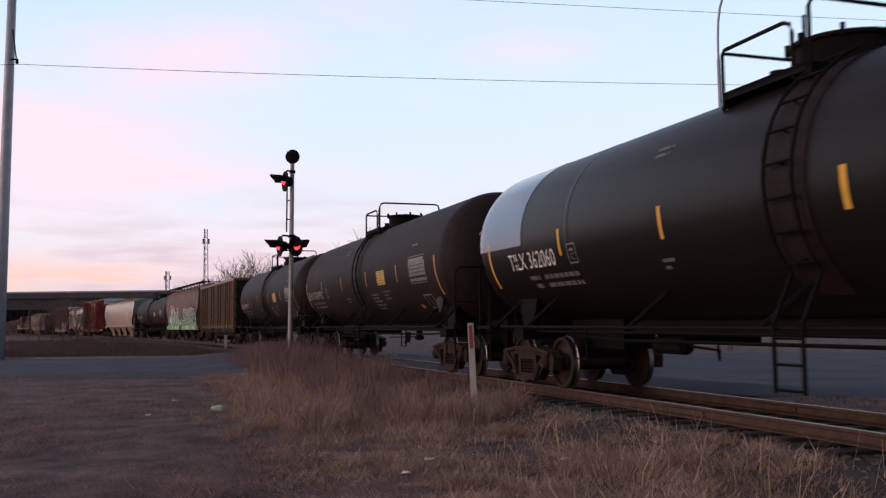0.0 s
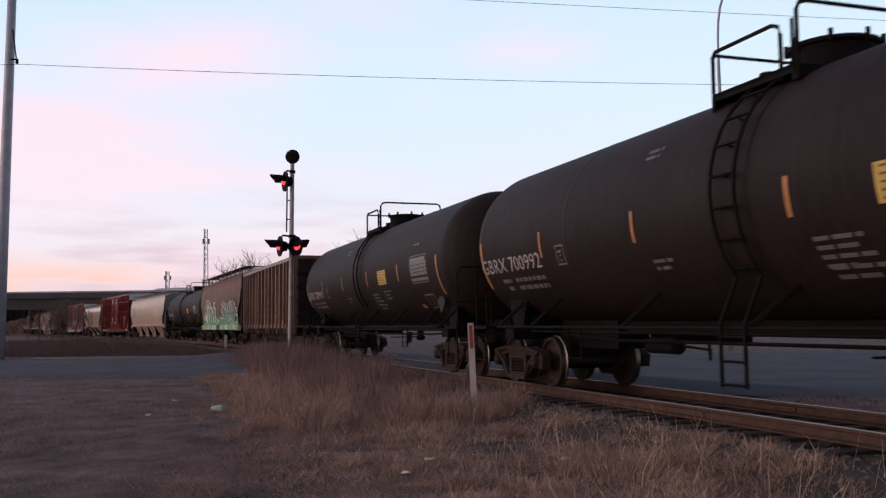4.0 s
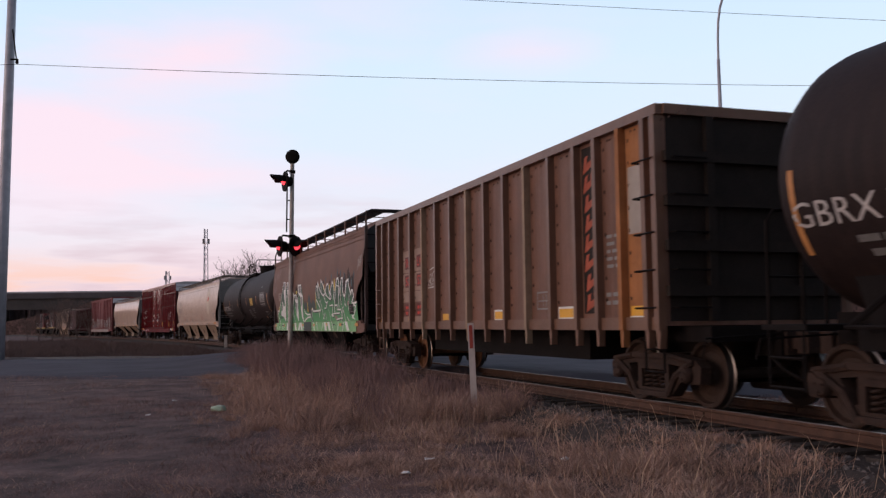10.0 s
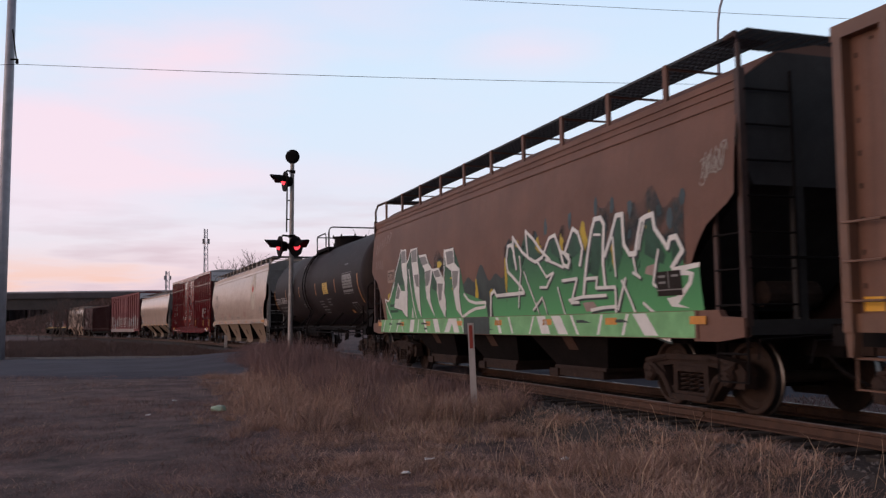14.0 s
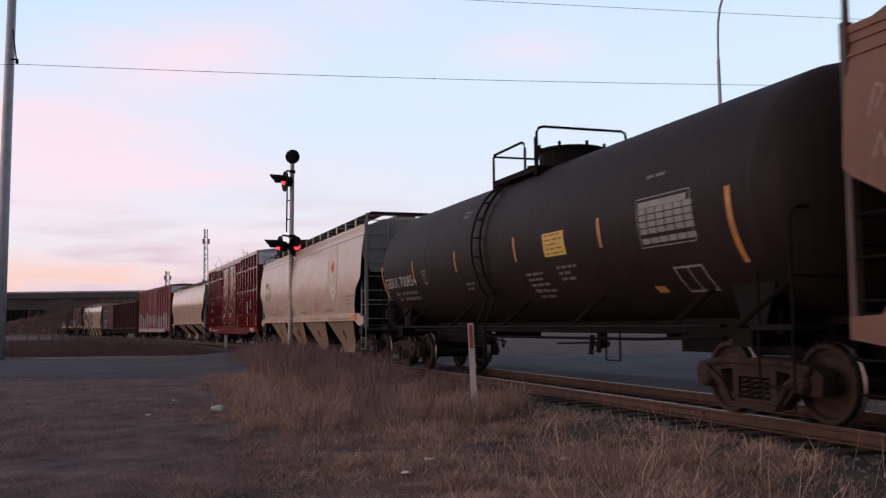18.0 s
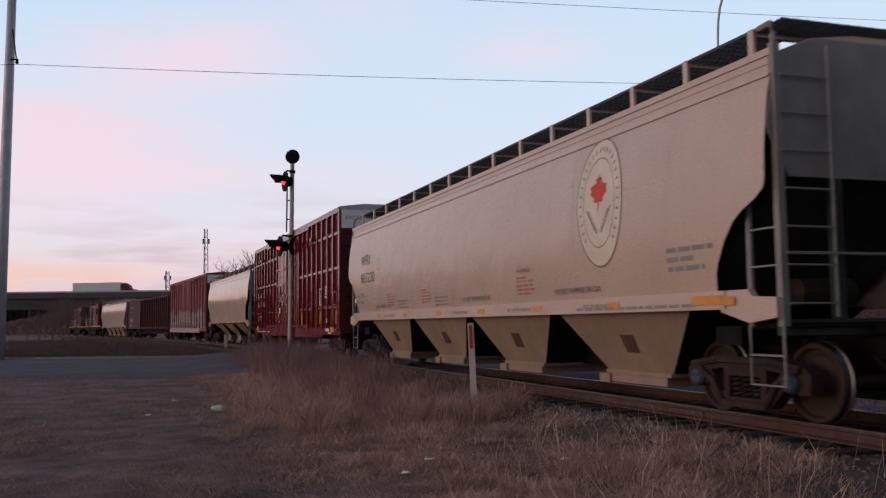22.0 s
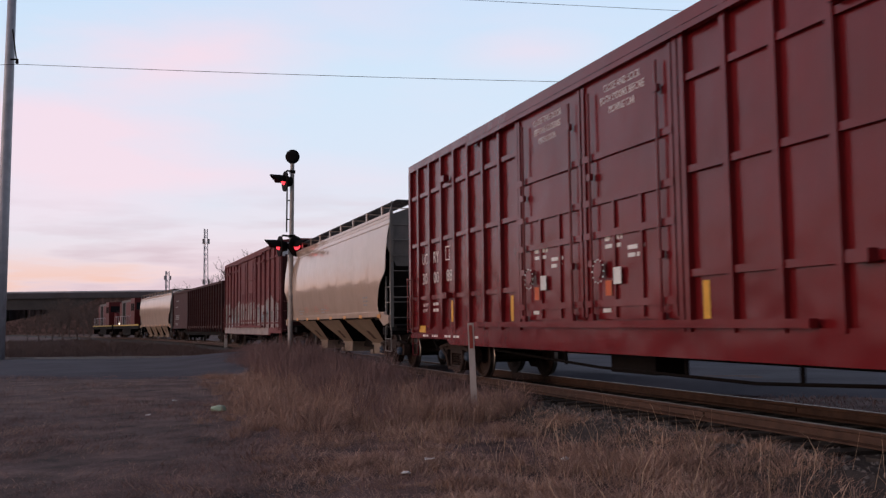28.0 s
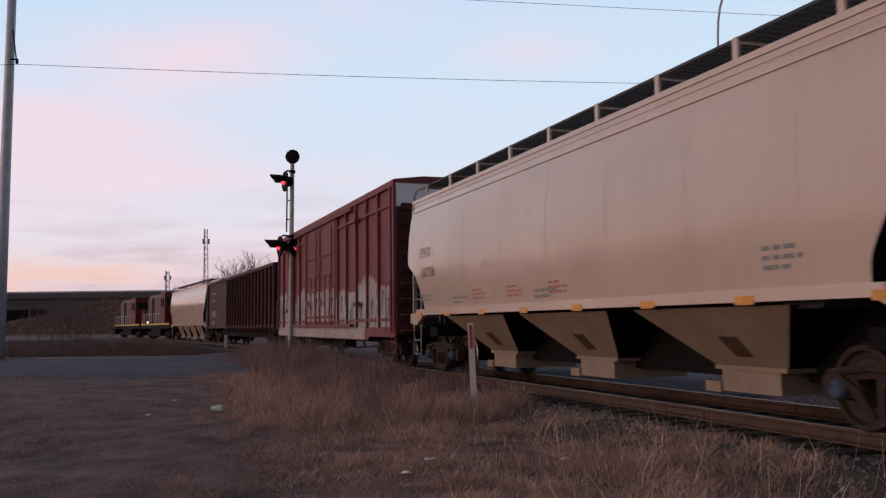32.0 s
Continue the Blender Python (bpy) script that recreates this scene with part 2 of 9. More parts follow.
M_BALLAST = material("ballast_bed", (0.065, 0.052, 0.046), 0.95, var=0.4, scale=7, fine=25, bump=1.0)
M_ASPHALT = material("worn_asphalt", (0.105, 0.10, 0.115), 0.9, spec=0.08, var=0.25, scale=0.5, fine=60, bump=0.3)
M_EARTH = material("dry_turf_and_earth", (0.14, 0.087, 0.077), 0.95, var=0.75, scale=1.4, fine=12, bump=1.0)
M_GRASS = material("dry_grass", (0.215, 0.134, 0.117), 0.9, var=0.75, scale=1.3, fine=5, bump=0, isl=True)
M_VERGE = material("dark_dry_verge_weeds", (0.09, 0.06, 0.052), 0.9, var=0.4, scale=0.5, bump=0, isl=True)
M_PARAPET = material("dark_bridge_parapet", (0.085, 0.078, 0.084), 0.85, var=0.2, scale=0.3, bump=0.1)
M_GONPATCH = material("pinkish_touch_up_paint", (0.31, 0.22, 0.175), 0.6, var=0.2, scale=3, bump=0.06)
M_NUMPANEL = material("dull_red_number_panel", (0.14, 0.045, 0.04), 0.6, var=0.25, scale=4, bump=0.05)
M_CAPBLUE = material("blue_bearing_cap_paint", (0.035, 0.055, 0.085), 0.6, var=0.3, scale=8, bump=0.1)
M_STENCIL = material("dim_grey_stencil_paint", (0.15, 0.145, 0.14), 0.6, var=0.2, scale=6)
M_TRADE = material("faded_trade_name_paint", (0.36, 0.085, 0.045), 0.6, var=0.3, scale=4)
M_PALEFOOT = material("pale_worn_spray_paint", (0.36, 0.30, 0.285), 0.6, var=0.3, scale=2.0, bump=0.06, streak=0.35, streak_col=(0.22, 0.12, 0.115))
M_STRAW = material("dead_straw", (0.37, 0.245, 0.187), 0.9, var=0.4, scale=1.2, bump=0, isl=True)
M_THICKET = material("dark_purplish_weeds", (0.185, 0.119, 0.111), 0.9, var=0.45, scale=0.9, bump=0, isl=True)
M_WEED = material("dry_brown_weeds", (0.275, 0.178, 0.14), 0.9, var=0.65, scale=1.1, fine=9, bump=0, isl=True)
M_STALK = material("pale_dry_stalk", (0.36, 0.255, 0.18), 0.85, var=0.25, scale=1.0, bump=0, isl=True)
M_BARK = material("grey_brown_bark", (0.115, 0.085, 0.075), 0.9, var=0.25, scale=3, bump=0.3)
M_FARTREE = material("distant_bare_woods", (0.10, 0.07, 0.065), 0.95, var=0.3, scale=0.2, bump=0)
M_CONC = material("bridge_concrete", (0.25, 0.24, 0.24), 0.85, var=0.15, scale=0.3, fine=8, bump=0.2, streak=0.2)
M_GIRDER = material("dark_bridge_girder_steel", (0.06, 0.055, 0.055), 0.7, var=0.2, scale=0.4, bump=0.1)
M_WHITEVAN = material("white_trailer_sheet", (0.72, 0.72, 0.74), 0.4, var=0.06, scale=0.6, bump=0.03)
M_TYRE = material("black_rubber", (0.02, 0.02, 0.02), 0.85, var=0.2, bump=0.2)
M_CARPAINT = material("dark_grey_car_paint", (0.05, 0.055, 0.065), 0.3, 0.3, var=0.08, bump=0.02)
M_CHROME = material("alloy_wheel_metal", (0.5, 0.5, 0.52), 0.3, 0.9, var=0.1, bump=0.02)
M_GLASS = material("dark_window_glass", (0.015, 0.017, 0.02), 0.08, var=0.1, bump=0)
M_GREEN = material("green_spray_paint", (0.012, 0.07, 0.032), 0.5, var=0.3, scale=2.0, bump=0.05)
M_PALEGREEN = material("pale_green_spray_paint", (0.20, 0.46, 0.20), 0.5, var=0.25, scale=2.5, bump=0.05)
M_REDFADE = material("faded_red_stencil_paint", (0.40, 0.16, 0.12), 0.6, var=0.2, scale=6)
# near black: shade of hopper ends and recesses, also the placard's grey
M_DARKEND = material("dark_grey_and_shade_paint", (0.045, 0.043, 0.042), 0.7, var=0.3, scale=2, bump=0.15, spec=0.2)
M_BAY = material("grimy_cream_bay_paint", (0.26, 0.185, 0.128), 0.55, var=0.2, scale=1.5, bump=0.1, streak=0.4, streak_col=(0.20, 0.14, 0.10), rust=0.05)
# near-black brown: gondola ends' shade as colour, also the dark lettering panels
M_GONDARK = material("dark_brown_and_shade_paint", (0.02, 0.014, 0.011), 0.8, var=0.3, scale=2, bump=0.2)
M_KHAKI = material("khaki_emblem_line", (0.20, 0.16, 0.10), 0.55, var=0.2, scale=5, bump=0.03)
M_EMBLEM = material("cream_white_emblem_paint", (0.64, 0.56, 0.46), 0.5, var=0.1, scale=3, bump=0.05)
M_SPRAYY = material("yellow_spray_paint", (0.50, 0.36, 0.03), 0.5, var=0.25, scale=4, bump=0.04)
M_DARKGREEN = material("bottle_green_spray_paint", (0.02, 0.075, 0.04), 0.5, var=0.3, scale=3, bump=0.05)
M_PINKCHALK = material("pinkish_chalk", (0.36, 0.27, 0.24), 0.8, var=0.2, scale=6, bump=0.05)
M_DARKSPRAY = material("dark_spray_paint", (0.035, 0.05, 0.045), 0.5, var=0.4, scale=2.5, bump=0.05)
M_SPRAYW = material("white_spray_paint", (0.74, 0.74, 0.70), 0.5, var=0.12, scale=4, bump=0.04)
M_SPRAYGREY = material("grey_spray_paint", (0.23, 0.225, 0.215), 0.5, var=0.2, scale=4, bump=0.04)
M_PAINTOUT = material("grey_patch_paint", (0.36, 0.32, 0.28), 0.6, var=0.15, scale=3, bump=0.06)
M_SPRAYBLUE = material("pale_blue_spray_paint", (0.30, 0.40, 0.46), 0.5, var=0.3, scale=2.5, bump=0.05)
M_CARD = material("orange_red_card", (0.60, 0.13, 0.05), 0.6, var=0.1, scale=6, bump=0.03)
M_DUSKBLUE = material("dusky_blue_spray_paint", (0.055, 0.085, 0.095), 0.6, var=0.4, scale=3, bump=0.03)
M_LITTER = material("pale_green_plastic_film", (0.42, 0.55, 0.40), 0.35, var=0.15, scale=8, bump=0.2)



def grade_spray():
    """Green spray that pales towards the sill, and a haze thin enough to let the old paint through."""
    nt = M_GREEN.node_tree
    b = nt.nodes["Principled BSDF"]
    tc, sep, fade, k = nt.nodes.new("ShaderNodeTexCoord"), nt.nodes.new("ShaderNodeSeparateXYZ"), nt.nodes.new("ShaderNodeMapRange"), nt.nodes.new("ShaderNodeMixRGB")
    fade.inputs["From Min"].default_value, fade.inputs["From Max"].default_value = 2.45, 1.3
    nt.links.new(tc.outputs["Object"], sep.inputs[0])
    nt.links.new(sep.outputs["Z"], fade.inputs["Value"])
    nt.links.new(fade.outputs[0], k.inputs[0])
    nt.links.new(b.inputs["Base Color"].links[0].from_socket, k.inputs[1])
    k.inputs[2].default_value = (0.11, 0.38, 0.15, 1)
    nt.links.new(k.outputs[0], b.inputs["Base Color"])
    m = material("dark_spray_haze", (0.03, 0.055, 0.06), 0.6, var=0.5, scale=2.2, bump=0.03)
    nt = m.node_tree
    n, r, tc = nt.nodes.new("ShaderNodeTexNoise"), nt.nodes.new("ShaderNodeMapRange"), nt.nodes.new("ShaderNodeTexCoord")
    n.inputs["Scale"].default_value, n.inputs["Detail"].default_value = 2.6, 3.0
    r.inputs["From Min"].default_value, r.inputs["From Max"].default_value = 0.38, 0.62
    r.inputs["To Min"].default_value, r.inputs["To Max"].default_value = 0.1, 0.85
    nt.links.new(tc.outputs["Object"], n.inputs["Vector"])
    nt.links.new(n.outputs[0], r.inputs["Value"])
    nt.links.new(r.outputs[0], nt.nodes["Principled BSDF"].inputs["Alpha"])
    return m


M_HAZE = grade_spray()
# ---- mesh helpers ----
def pieces(name, bm, mat, parent, label=""):
    """Link every loose piece of a bmesh as a part of its own."""
    bm.verts.index_update()
    seen, out = set(), []
    for v in bm.verts:
        if v.index in seen:
            continue
        todo, island = [v], []
        seen.add(v.index)
        while todo:
            a = todo.pop()
            island.append(a)
            for e in a.link_edges:
                b = e.other_vert(a)
                if b.index not in seen:
                    seen.add(b.index)
                    todo.append(b)
        one = bmesh.new()
        new_of = {a.index: one.verts.new(a.co) for a in island}
        for f in {f for a in island for f in a.link_faces}:
            one.faces.new([new_of[a.index] for a in f.verts])
        out.append(part(name, one, mat, parent, label))
    bm.free()
    return out


def part(name, bm, mat, parent=None, label="", smooth=False):
    """Link a bmesh as one mesh object, under a thing or under a part."""
    me = bpy.data.meshes.new(name)
    bm.normal_update()
    bm.to_mesh(me)
    bm.free()
    if smooth:
        for f in me.polygons:
            f.use_smooth = True
    me.materials.append(mat)
    ob = new(name, me)
    if parent is not None:
        ob.parent = parent
    if label:
        ob["label"] = label
    return ob


def again(name, ob, parent, m):
    """Another object on the same mesh, under parent."""
    o = new(name, ob.data)
    o.parent = parent
    o.matrix_basis = m
    return o


def box(bm, x0, x1, y0, y1, z0, z1):
    v = [bm.verts.new((x, y, z)) for x in (x0, x1) for y in (y0, y1) for z in (z0, z1)]
    for q in ((0, 1, 3, 2), (4, 6, 7, 5), (0, 4, 5, 1), (2, 3, 7, 6), (0, 2, 6, 4), (1, 5, 7, 3)):
        bm.faces.new([v[i] for i in q])
    return v


def boxes(*rows):
    bm = bmesh.new()
    for r in rows:
        box(bm, *r)
    return bm


def tube(bm, pts, r, n=6):
    """A round bar along a line of points."""
    rings = []
    pts = [Vector(p) for p in pts]
    for i, p in enumerate(pts):
        d = (pts[min(i + 1, len(pts) - 1)] - pts[max(i - 1, 0)]).normalized()
        a = d.orthogonal().normalized() if abs(d.z) > 0.9 else Vector((-d.y, d.x, 0)).normalized()
        b = d.cross(a)
        rings.append([bm.verts.new(p + a * (r * math.cos(k * 2 * math.pi / n)) + b * (r * math.sin(k * 2 * math.pi / n))) for k in range(n)])
    for r0, r1 in zip(rings, rings[1:]):
        for k in range(n):
            bm.faces.new((r0[k], r0[(k + 1) % n], r1[(k + 1) % n], r1[k]))
    bm.faces.new(rings[0][::-1])
    bm.faces.new(rings[-1])


def tubes(*lines, r=0.02, n=6):
    bm = bmesh.new()
    for l in lines:
        tube(bm, l, r, n)
    return bm


def lathe(bm, prof, axis="y", n=24, at=(0, 0, 0)):
    """Turn a profile of (along, radius) round an axis through at."""
    rings = []
    for a, r in prof:
        ring = []
        for k in range(n):
            c, s = r * math.cos(2 * math.pi * k / n), r * math.sin(2 * math.pi * k / n)
            p = {"x": (a, c, s), "y": (c, a, s), "z": (c, s, a)}[axis]
            ring.append(bm.verts.new((p[0] + at[0], p[1] + at[1], p[2] + at[2])))
        rings.append(ring)
    for r0, r1 in zip(rings, rings[1:]):
        for k in range(n):
            bm.faces.new((r0[k], r0[(k + 1) % n], r1[(k + 1) % n], r1[k]))
    bm.faces.new(rings[0][::-1])
    bm.faces.new(rings[-1])
    bmesh.ops.recalc_face_normals(bm, faces=bm.faces[:])


def prism(bm, prof, x0, x1):
    """A closed (y, z) outline drawn out along x."""
    a, b = [bm.verts.new((x0, y, z)) for y, z in prof], [bm.verts.new((x1, y, z)) for y, z in prof]
    n = len(prof)
    for k in range(n):
        bm.faces.new((a[k], a[(k + 1) % n], b[(k + 1) % n], b[k]))
    bm.faces.new(a[::-1])
    bm.faces.new(b)
    bmesh.ops.recalc_face_normals(bm, faces=bm.faces[:])


def plate(bm, outline, y0, y1):
    """A closed (x, z) outline with thickness from y0 to y1."""
    a, b = [bm.verts.new((x, y0, z)) for x, z in outline], [bm.verts.new((x, y1, z)) for x, z in outline]
    n = len(outline)
    for k in range(n):
        bm.faces.new((a[k], a[(k + 1) % n], b[(k + 1) % n], b[k]))
    bm.faces.new(a[::-1])
    bm.faces.new(b)
    bmesh.ops.recalc_face_normals(bm, faces=bm.faces[:])


def thing(name, label, category, group="", kind="", m=None):
    ob = tagged(new(name), label, category, group, kind)
    ob.empty_display_size = 0.3
    if m is not None:
        ob.matrix_basis = m
    return ob


def lettering(text, size, width=None):
    """Flat letters in the x-z plane, facing -y, as vertices and faces; the lower left corner is the origin."""
    cu = bpy.data.curves.new("letters", "FONT")
    cu.body, cu.size, cu.resolution_u = text, size, 2
    ob = bpy.data.objects.new("letters", cu)
    me = bpy.data.meshes.new_from_object(ob)
    co = [(v.co.x, v.co.y) for v in me.vertices]
    fs = [tuple(f.vertices) for f in me.polygons]
    bpy.data.objects.remove(ob)
    bpy.data.meshes.remove(me)
    if width and co:
        k = width / max(x for x, _ in co)
        co = [(x * k, y) for x, y in co]
    return co, fs


def sign(name, text, size, x, z, skin, mat, parent, width=None, label=""):
    """Letters that lie on a car's side: skin(x, z) is the y of the side there."""
    co, fs = lettering(text, size, width)
    bm = bmesh.new()
    vs = [bm.verts.new((x + a, skin(x + a, z + b) - 0.006, z + b)) for a, b in co]
    for f in fs:
        try:
            bm.faces.new([vs[i] for i in f])
        except ValueError:
            pass
    return part(name, bm, mat, parent, label)


def patch(bm, outline, skin, lift=0.005, nx=1, nz=1):
    """A thin flat shape on a car's side, from an (x, z) outline."""
    vs = [bm.verts.new((x, skin(x, z) - lift, z)) for x, z in outline]
    bm.faces.new(vs)


def sheet(bm, x0, x1, z0, z1, skin, lift=0.005, nx=1, nz=6):
    """A rectangle on a curved side, in strips."""
    g = [[bm.verts.new((x0 + (x1 - x0) * i / nx, skin(x0, z0 + (z1 - z0) * j / nz) - lift, z0 + (z1 - z0) * j / nz)) for j in range(nz + 1)] for i in range(nx + 1)]
    for i in range(nx):
        for j in range(nz):
            bm.faces.new((g[i][j], g[i + 1][j], g[i + 1][j + 1], g[i][j + 1]))


def bars(bm, x, z, rows, skin, h=0.05, gap=0.05, seed=1):
    """Rows of plain bars in place of small writing; rows are their widths."""
    rnd = random.Random(seed)
    for k, w in enumerate(rows):
        zz, xx = z - k * (h + gap), x
        while xx < x + w - 0.03:
            l = min(rnd.uniform(0.1, 0.3), x + w - xx)
            sheet(bm, xx, xx + l, zz - h, zz, skin, 0.006, 1, 1)
            xx += l + 0.05


# ---- the line: a gentle left-hand bend that falls away from the camera ----
KNOT_S = [-260.0, -215.0, -185.0, -155.0, -130.0, -110.0, -90.0, -70.0, -55.0, -40.0, -25.0, -10.0, 5.0]
KNOT_K = [0.000587, 0.000217, -0.000729, 0.000251, -0.000856, 0.001042, -0.001975, -0.002325, -0.002376, -0.002045, -0.001653, -0.000194, -0.001098]
GRADE, CANT = 0.006752, radians(-0.63)
LINE_S = np.arange(-420, 260.01, 0.5)
_k = np.interp(LINE_S, KNOT_S, KNOT_K)
_k[LINE_S > 40] = 0
_th = np.concatenate([[0], np.cumsum((_k[1:] + _k[:-1]) * 0.25)])
_o = int(np.searchsorted(LINE_S, 0))
LINE_H = _th - _th[_o] - 1.239086
LINE_X = np.concatenate([[0], np.cumsum((np.cos(LINE_H[1:]) + np.cos(LINE_H[:-1])) * 0.25)])
LINE_Y = np.concatenate([[0], np.cumsum((np.sin(LINE_H[1:]) + np.sin(LINE_H[:-1])) * 0.25)])
LINE_X += 1.846135 - LINE_X[_o]
LINE_Y += 19.768282 - LINE_Y[_o]


def on_line(s, y=0.0, z=0.0):
    """The point at s along the line, y to its far side, z over the rail head."""
    x0, y0, h = np.interp(s, LINE_S, LINE_X), np.interp(s, LINE_S, LINE_Y), np.interp(s, LINE_S, LINE_H)
    yy, zz = y * math.cos(CANT) - z * math.sin(CANT), z * math.cos(CANT) + y * math.sin(CANT)
    return Vector((x0 - math.sin(h) * yy, y0 + math.cos(h) * yy, zz + GRADE * min(s - 10, 0)))


def car_pose(s, half):
    """The pose of a car whose middle is at s, on bogies half metres either side."""
    a, b = on_line(s + half), on_line(s - half)
    d = (a - b).normalized()
    side = Vector((-d.y, d.x, 0)).normalized()
    upw = d.cross(side)
    m = Matrix((d, side, upw)).transposed().to_4x4()
    m.translation = (a + b) / 2
    return m @ pose(0, 0, 0, math.degrees(CANT))


def rail_z(y):
    return -0.0073 * max(0.0, y - 10.0)


def off_line(x, y):
    """Signed distance from the line: negative on the camera's side."""
    i = int(np.argmin((LINE_X - x) ** 2 + (LINE_Y - y) ** 2))
    return -math.sin(LINE_H[i]) * (x - LINE_X[i]) + math.cos(LINE_H[i]) * (y - LINE_Y[i])


def road_mid(x):
    return 38.2 - 0.27 * (x + 8)


def ground_z(x, y, d=None):
    z = rail_z(min(y, 300)) - 0.42 + 0.05 * noise.noise((x * 0.35, y * 0.35, 0.0)) + 0.10 * noise.noise((x * 0.09, y * 0.09, 3.0))
    if y > 45:
        z += min(1.0, (y - 45) / 60) * 0.35 * noise.noise((x * 0.04, y * 0.04, 7.0))
    return z


# ---- setting ----
def build_ground():
    xs = sorted(set([-1500, -900, -600, -400, -280, -200, -150, -110, -80, -60] + list(np.arange(-46, 40, 1.0)) + [46, 60, 80, 110, 150, 220, 350, 600, 1000, 1500]))
    ys = sorted(set([-300, -150, -80, -50, -30, -20] + list(np.arange(-12, 80, 1.0)) + [85, 92, 100, 110, 120, 135, 150, 170, 190, 215, 240, 270, 300, 350, 420, 520, 700, 1000, 1600, 2500]))
    bm = bmesh.new()
    g = [[None] * len(ys) for _ in xs]
    for i, x in enumerate(xs):
        for j, y in enumerate(ys):
            z = ground_z(x, y)
            if -160 < x < 60 and abs(y - road_mid(max(-60, x))) < 9:
                z -= 0.25 * max(0.0, min(1.0, (8.6 - abs(y - road_mid(max(-60, x)))) / 1.5))
            g[i][j] = bm.verts.new((x, y, z))
    for i in range(len(xs) - 1):
        for j in range(len(ys) - 1):
            bm.faces.new((g[i][j], g[i + 1][j], g[i + 1][j + 1], g[i][j + 1]))
    tagged(part("ground", bm, M_EARTH, None, "", True), "dry brown winter turf over bare earth", "ground", kind="structure")


def sweep(prof, s0, s1, step, y=0.0, closed=True):
    """Draw a (y, z) outline along the line."""
    bm = bmesh.new()
    rings = []
    n = max(1, int(round((s1 - s0) / step)))
    for i in range(n + 1):
        s = s0 + (s1 - s0) * i / n
        rings.append([bm.verts.new(on_line(s, y + a, b)) for a, b in prof])
    k = len(prof)
    for r0, r1 in zip(rings, rings[1:]):
        for i in range(k if closed else k - 1):
            bm.faces.new((r0[i], r0[(i + 1) % k], r1[(i + 1) % k], r1[i]))
    if closed:
        bm.faces.new(rings[0][::-1])
        bm.faces.new(rings[-1])
    bmesh.ops.recalc_face_normals(bm, faces=bm.faces[:])
    return bm


def build_track():
    track = thing("railway_track", "rusty rails on timber ties in weedy ballast", "railway track", kind="structure")
    part("ballast_bed", sweep([(-3.6, -0.75), (-2.5, -0.42), (-1.75, -0.22), (1.75, -0.22), (2.6, -0.42), (3.6, -0.75)], -400, 150, 2.0, closed=False), M_BALLAST, track)
    prof = [(-0.075, -0.17), (0.075, -0.17), (0.075, -0.15), (0.015, -0.13), (0.012, -0.05), (0.036, -0.04), (0.036, -0.006), (-0.036, -0.006), (-0.036, -0.04), (-0.012, -0.05), (-0.015, -0.13), (-0.075, -0.15)]
    for y in (-0.755, 0.755):
        rail = part("rail", sweep(prof, -400, 150, 1.0, y), M_RAIL, track, "rusty steel rail with a worn bright head")
        part("rail_head", sweep([(-0.03, -0.008), (0.03, -0.008), (0.026, 0.0), (-0.026, 0.0)], -400, 150, 1.0, y), M_RAILTOP, rail)
        for s in (6.9, -5.0):
            for side in (-1, 1):
                bar = sweep([(0.018, -0.125), (0.04, -0.12), (0.034, -0.055), (0.018, -0.05)] if side > 0 else [(-0.04, -0.12), (-0.018, -0.125), (-0.018, -0.05), (-0.034, -0.055)], s - 0.45, s + 0.45, 0.3, y)
                part("joint_bar", bar, M_RAIL, rail)
    tie = boxes((-0.115, 0.115, -1.3, 1.3, -0.36, -0.172))
    first = None
    rnd = random.Random(4)
    for k in range(150):
        s = 22 - k * 0.53
        m = car_pose(s, 0.2) @ pose(rnd.uniform(-0.03, 0.03), rnd.uniform(-0.06, 0.06), rnd.uniform(-0.01, 0.005), 0, 0, rnd.uniform(-1.2, 1.2))
        if first is None:
            first = part("tie", tie, M_TIE, track)
            first.matrix_basis = m
        else:
            again("tie", first, track, m)


def stone_cloud(name, mat, rows, label, category, parent=None):
    """Many small stones as one mesh; rows of (x, y, z, size)."""
    vs, fs = [], []
    rnd = random.Random(8)
    for x, y, z, r in rows:
        k = len(vs)
        a = rnd.uniform(0, 6.28)
        for i in range(4):
            t = a + i * 1.571 + rnd.uniform(-0.4, 0.4)
            vs.append((x + r * math.cos(t) * rnd.uniform(0.7, 1.2), y + r * math.sin(t) * rnd.uniform(0.7, 1.2), z + r * rnd.uniform(-0.2, 0.3)))
        vs.append((x + rnd.uniform(-0.3, 0.3) * r, y + rnd.uniform(-0.3, 0.3) * r, z + r * rnd.uniform(0.6, 1.0)))
        vs.append((x, y, z - r * 0.6))
        for i in range(4):
            fs += [(k + i, k + (i + 1) % 4, k + 4), (k + (i + 1) % 4, k + i, k + 5)]
    me = bpy.data.meshes.new(name)
    me.from_pydata(vs, [], fs)
    me.materials.append(mat)
    return tagged(new(name, me), label, category, kind="stuff")


def build_ballast_stones():
    rnd = random.Random(5)
    rows = []
    for _ in range(6000):
        s = rnd.uniform(-14, 18)
        y = rnd.choice((rnd.uniform(-2.1, 2.2), rnd.uniform(-1.9, -0.85)))
        z = -0.23 if abs(y) < 1.75 else -0.22 - (abs(y) - 1.75) * 0.3
        p = on_line(s, y, z)
        rows.append((p.x, p.y, p.z, rnd.uniform(0.02, 0.05)))
    stone_cloud("ballast_stones", M_STONE, rows, "loose grey crushed stone between and beside the ties", "ballast")


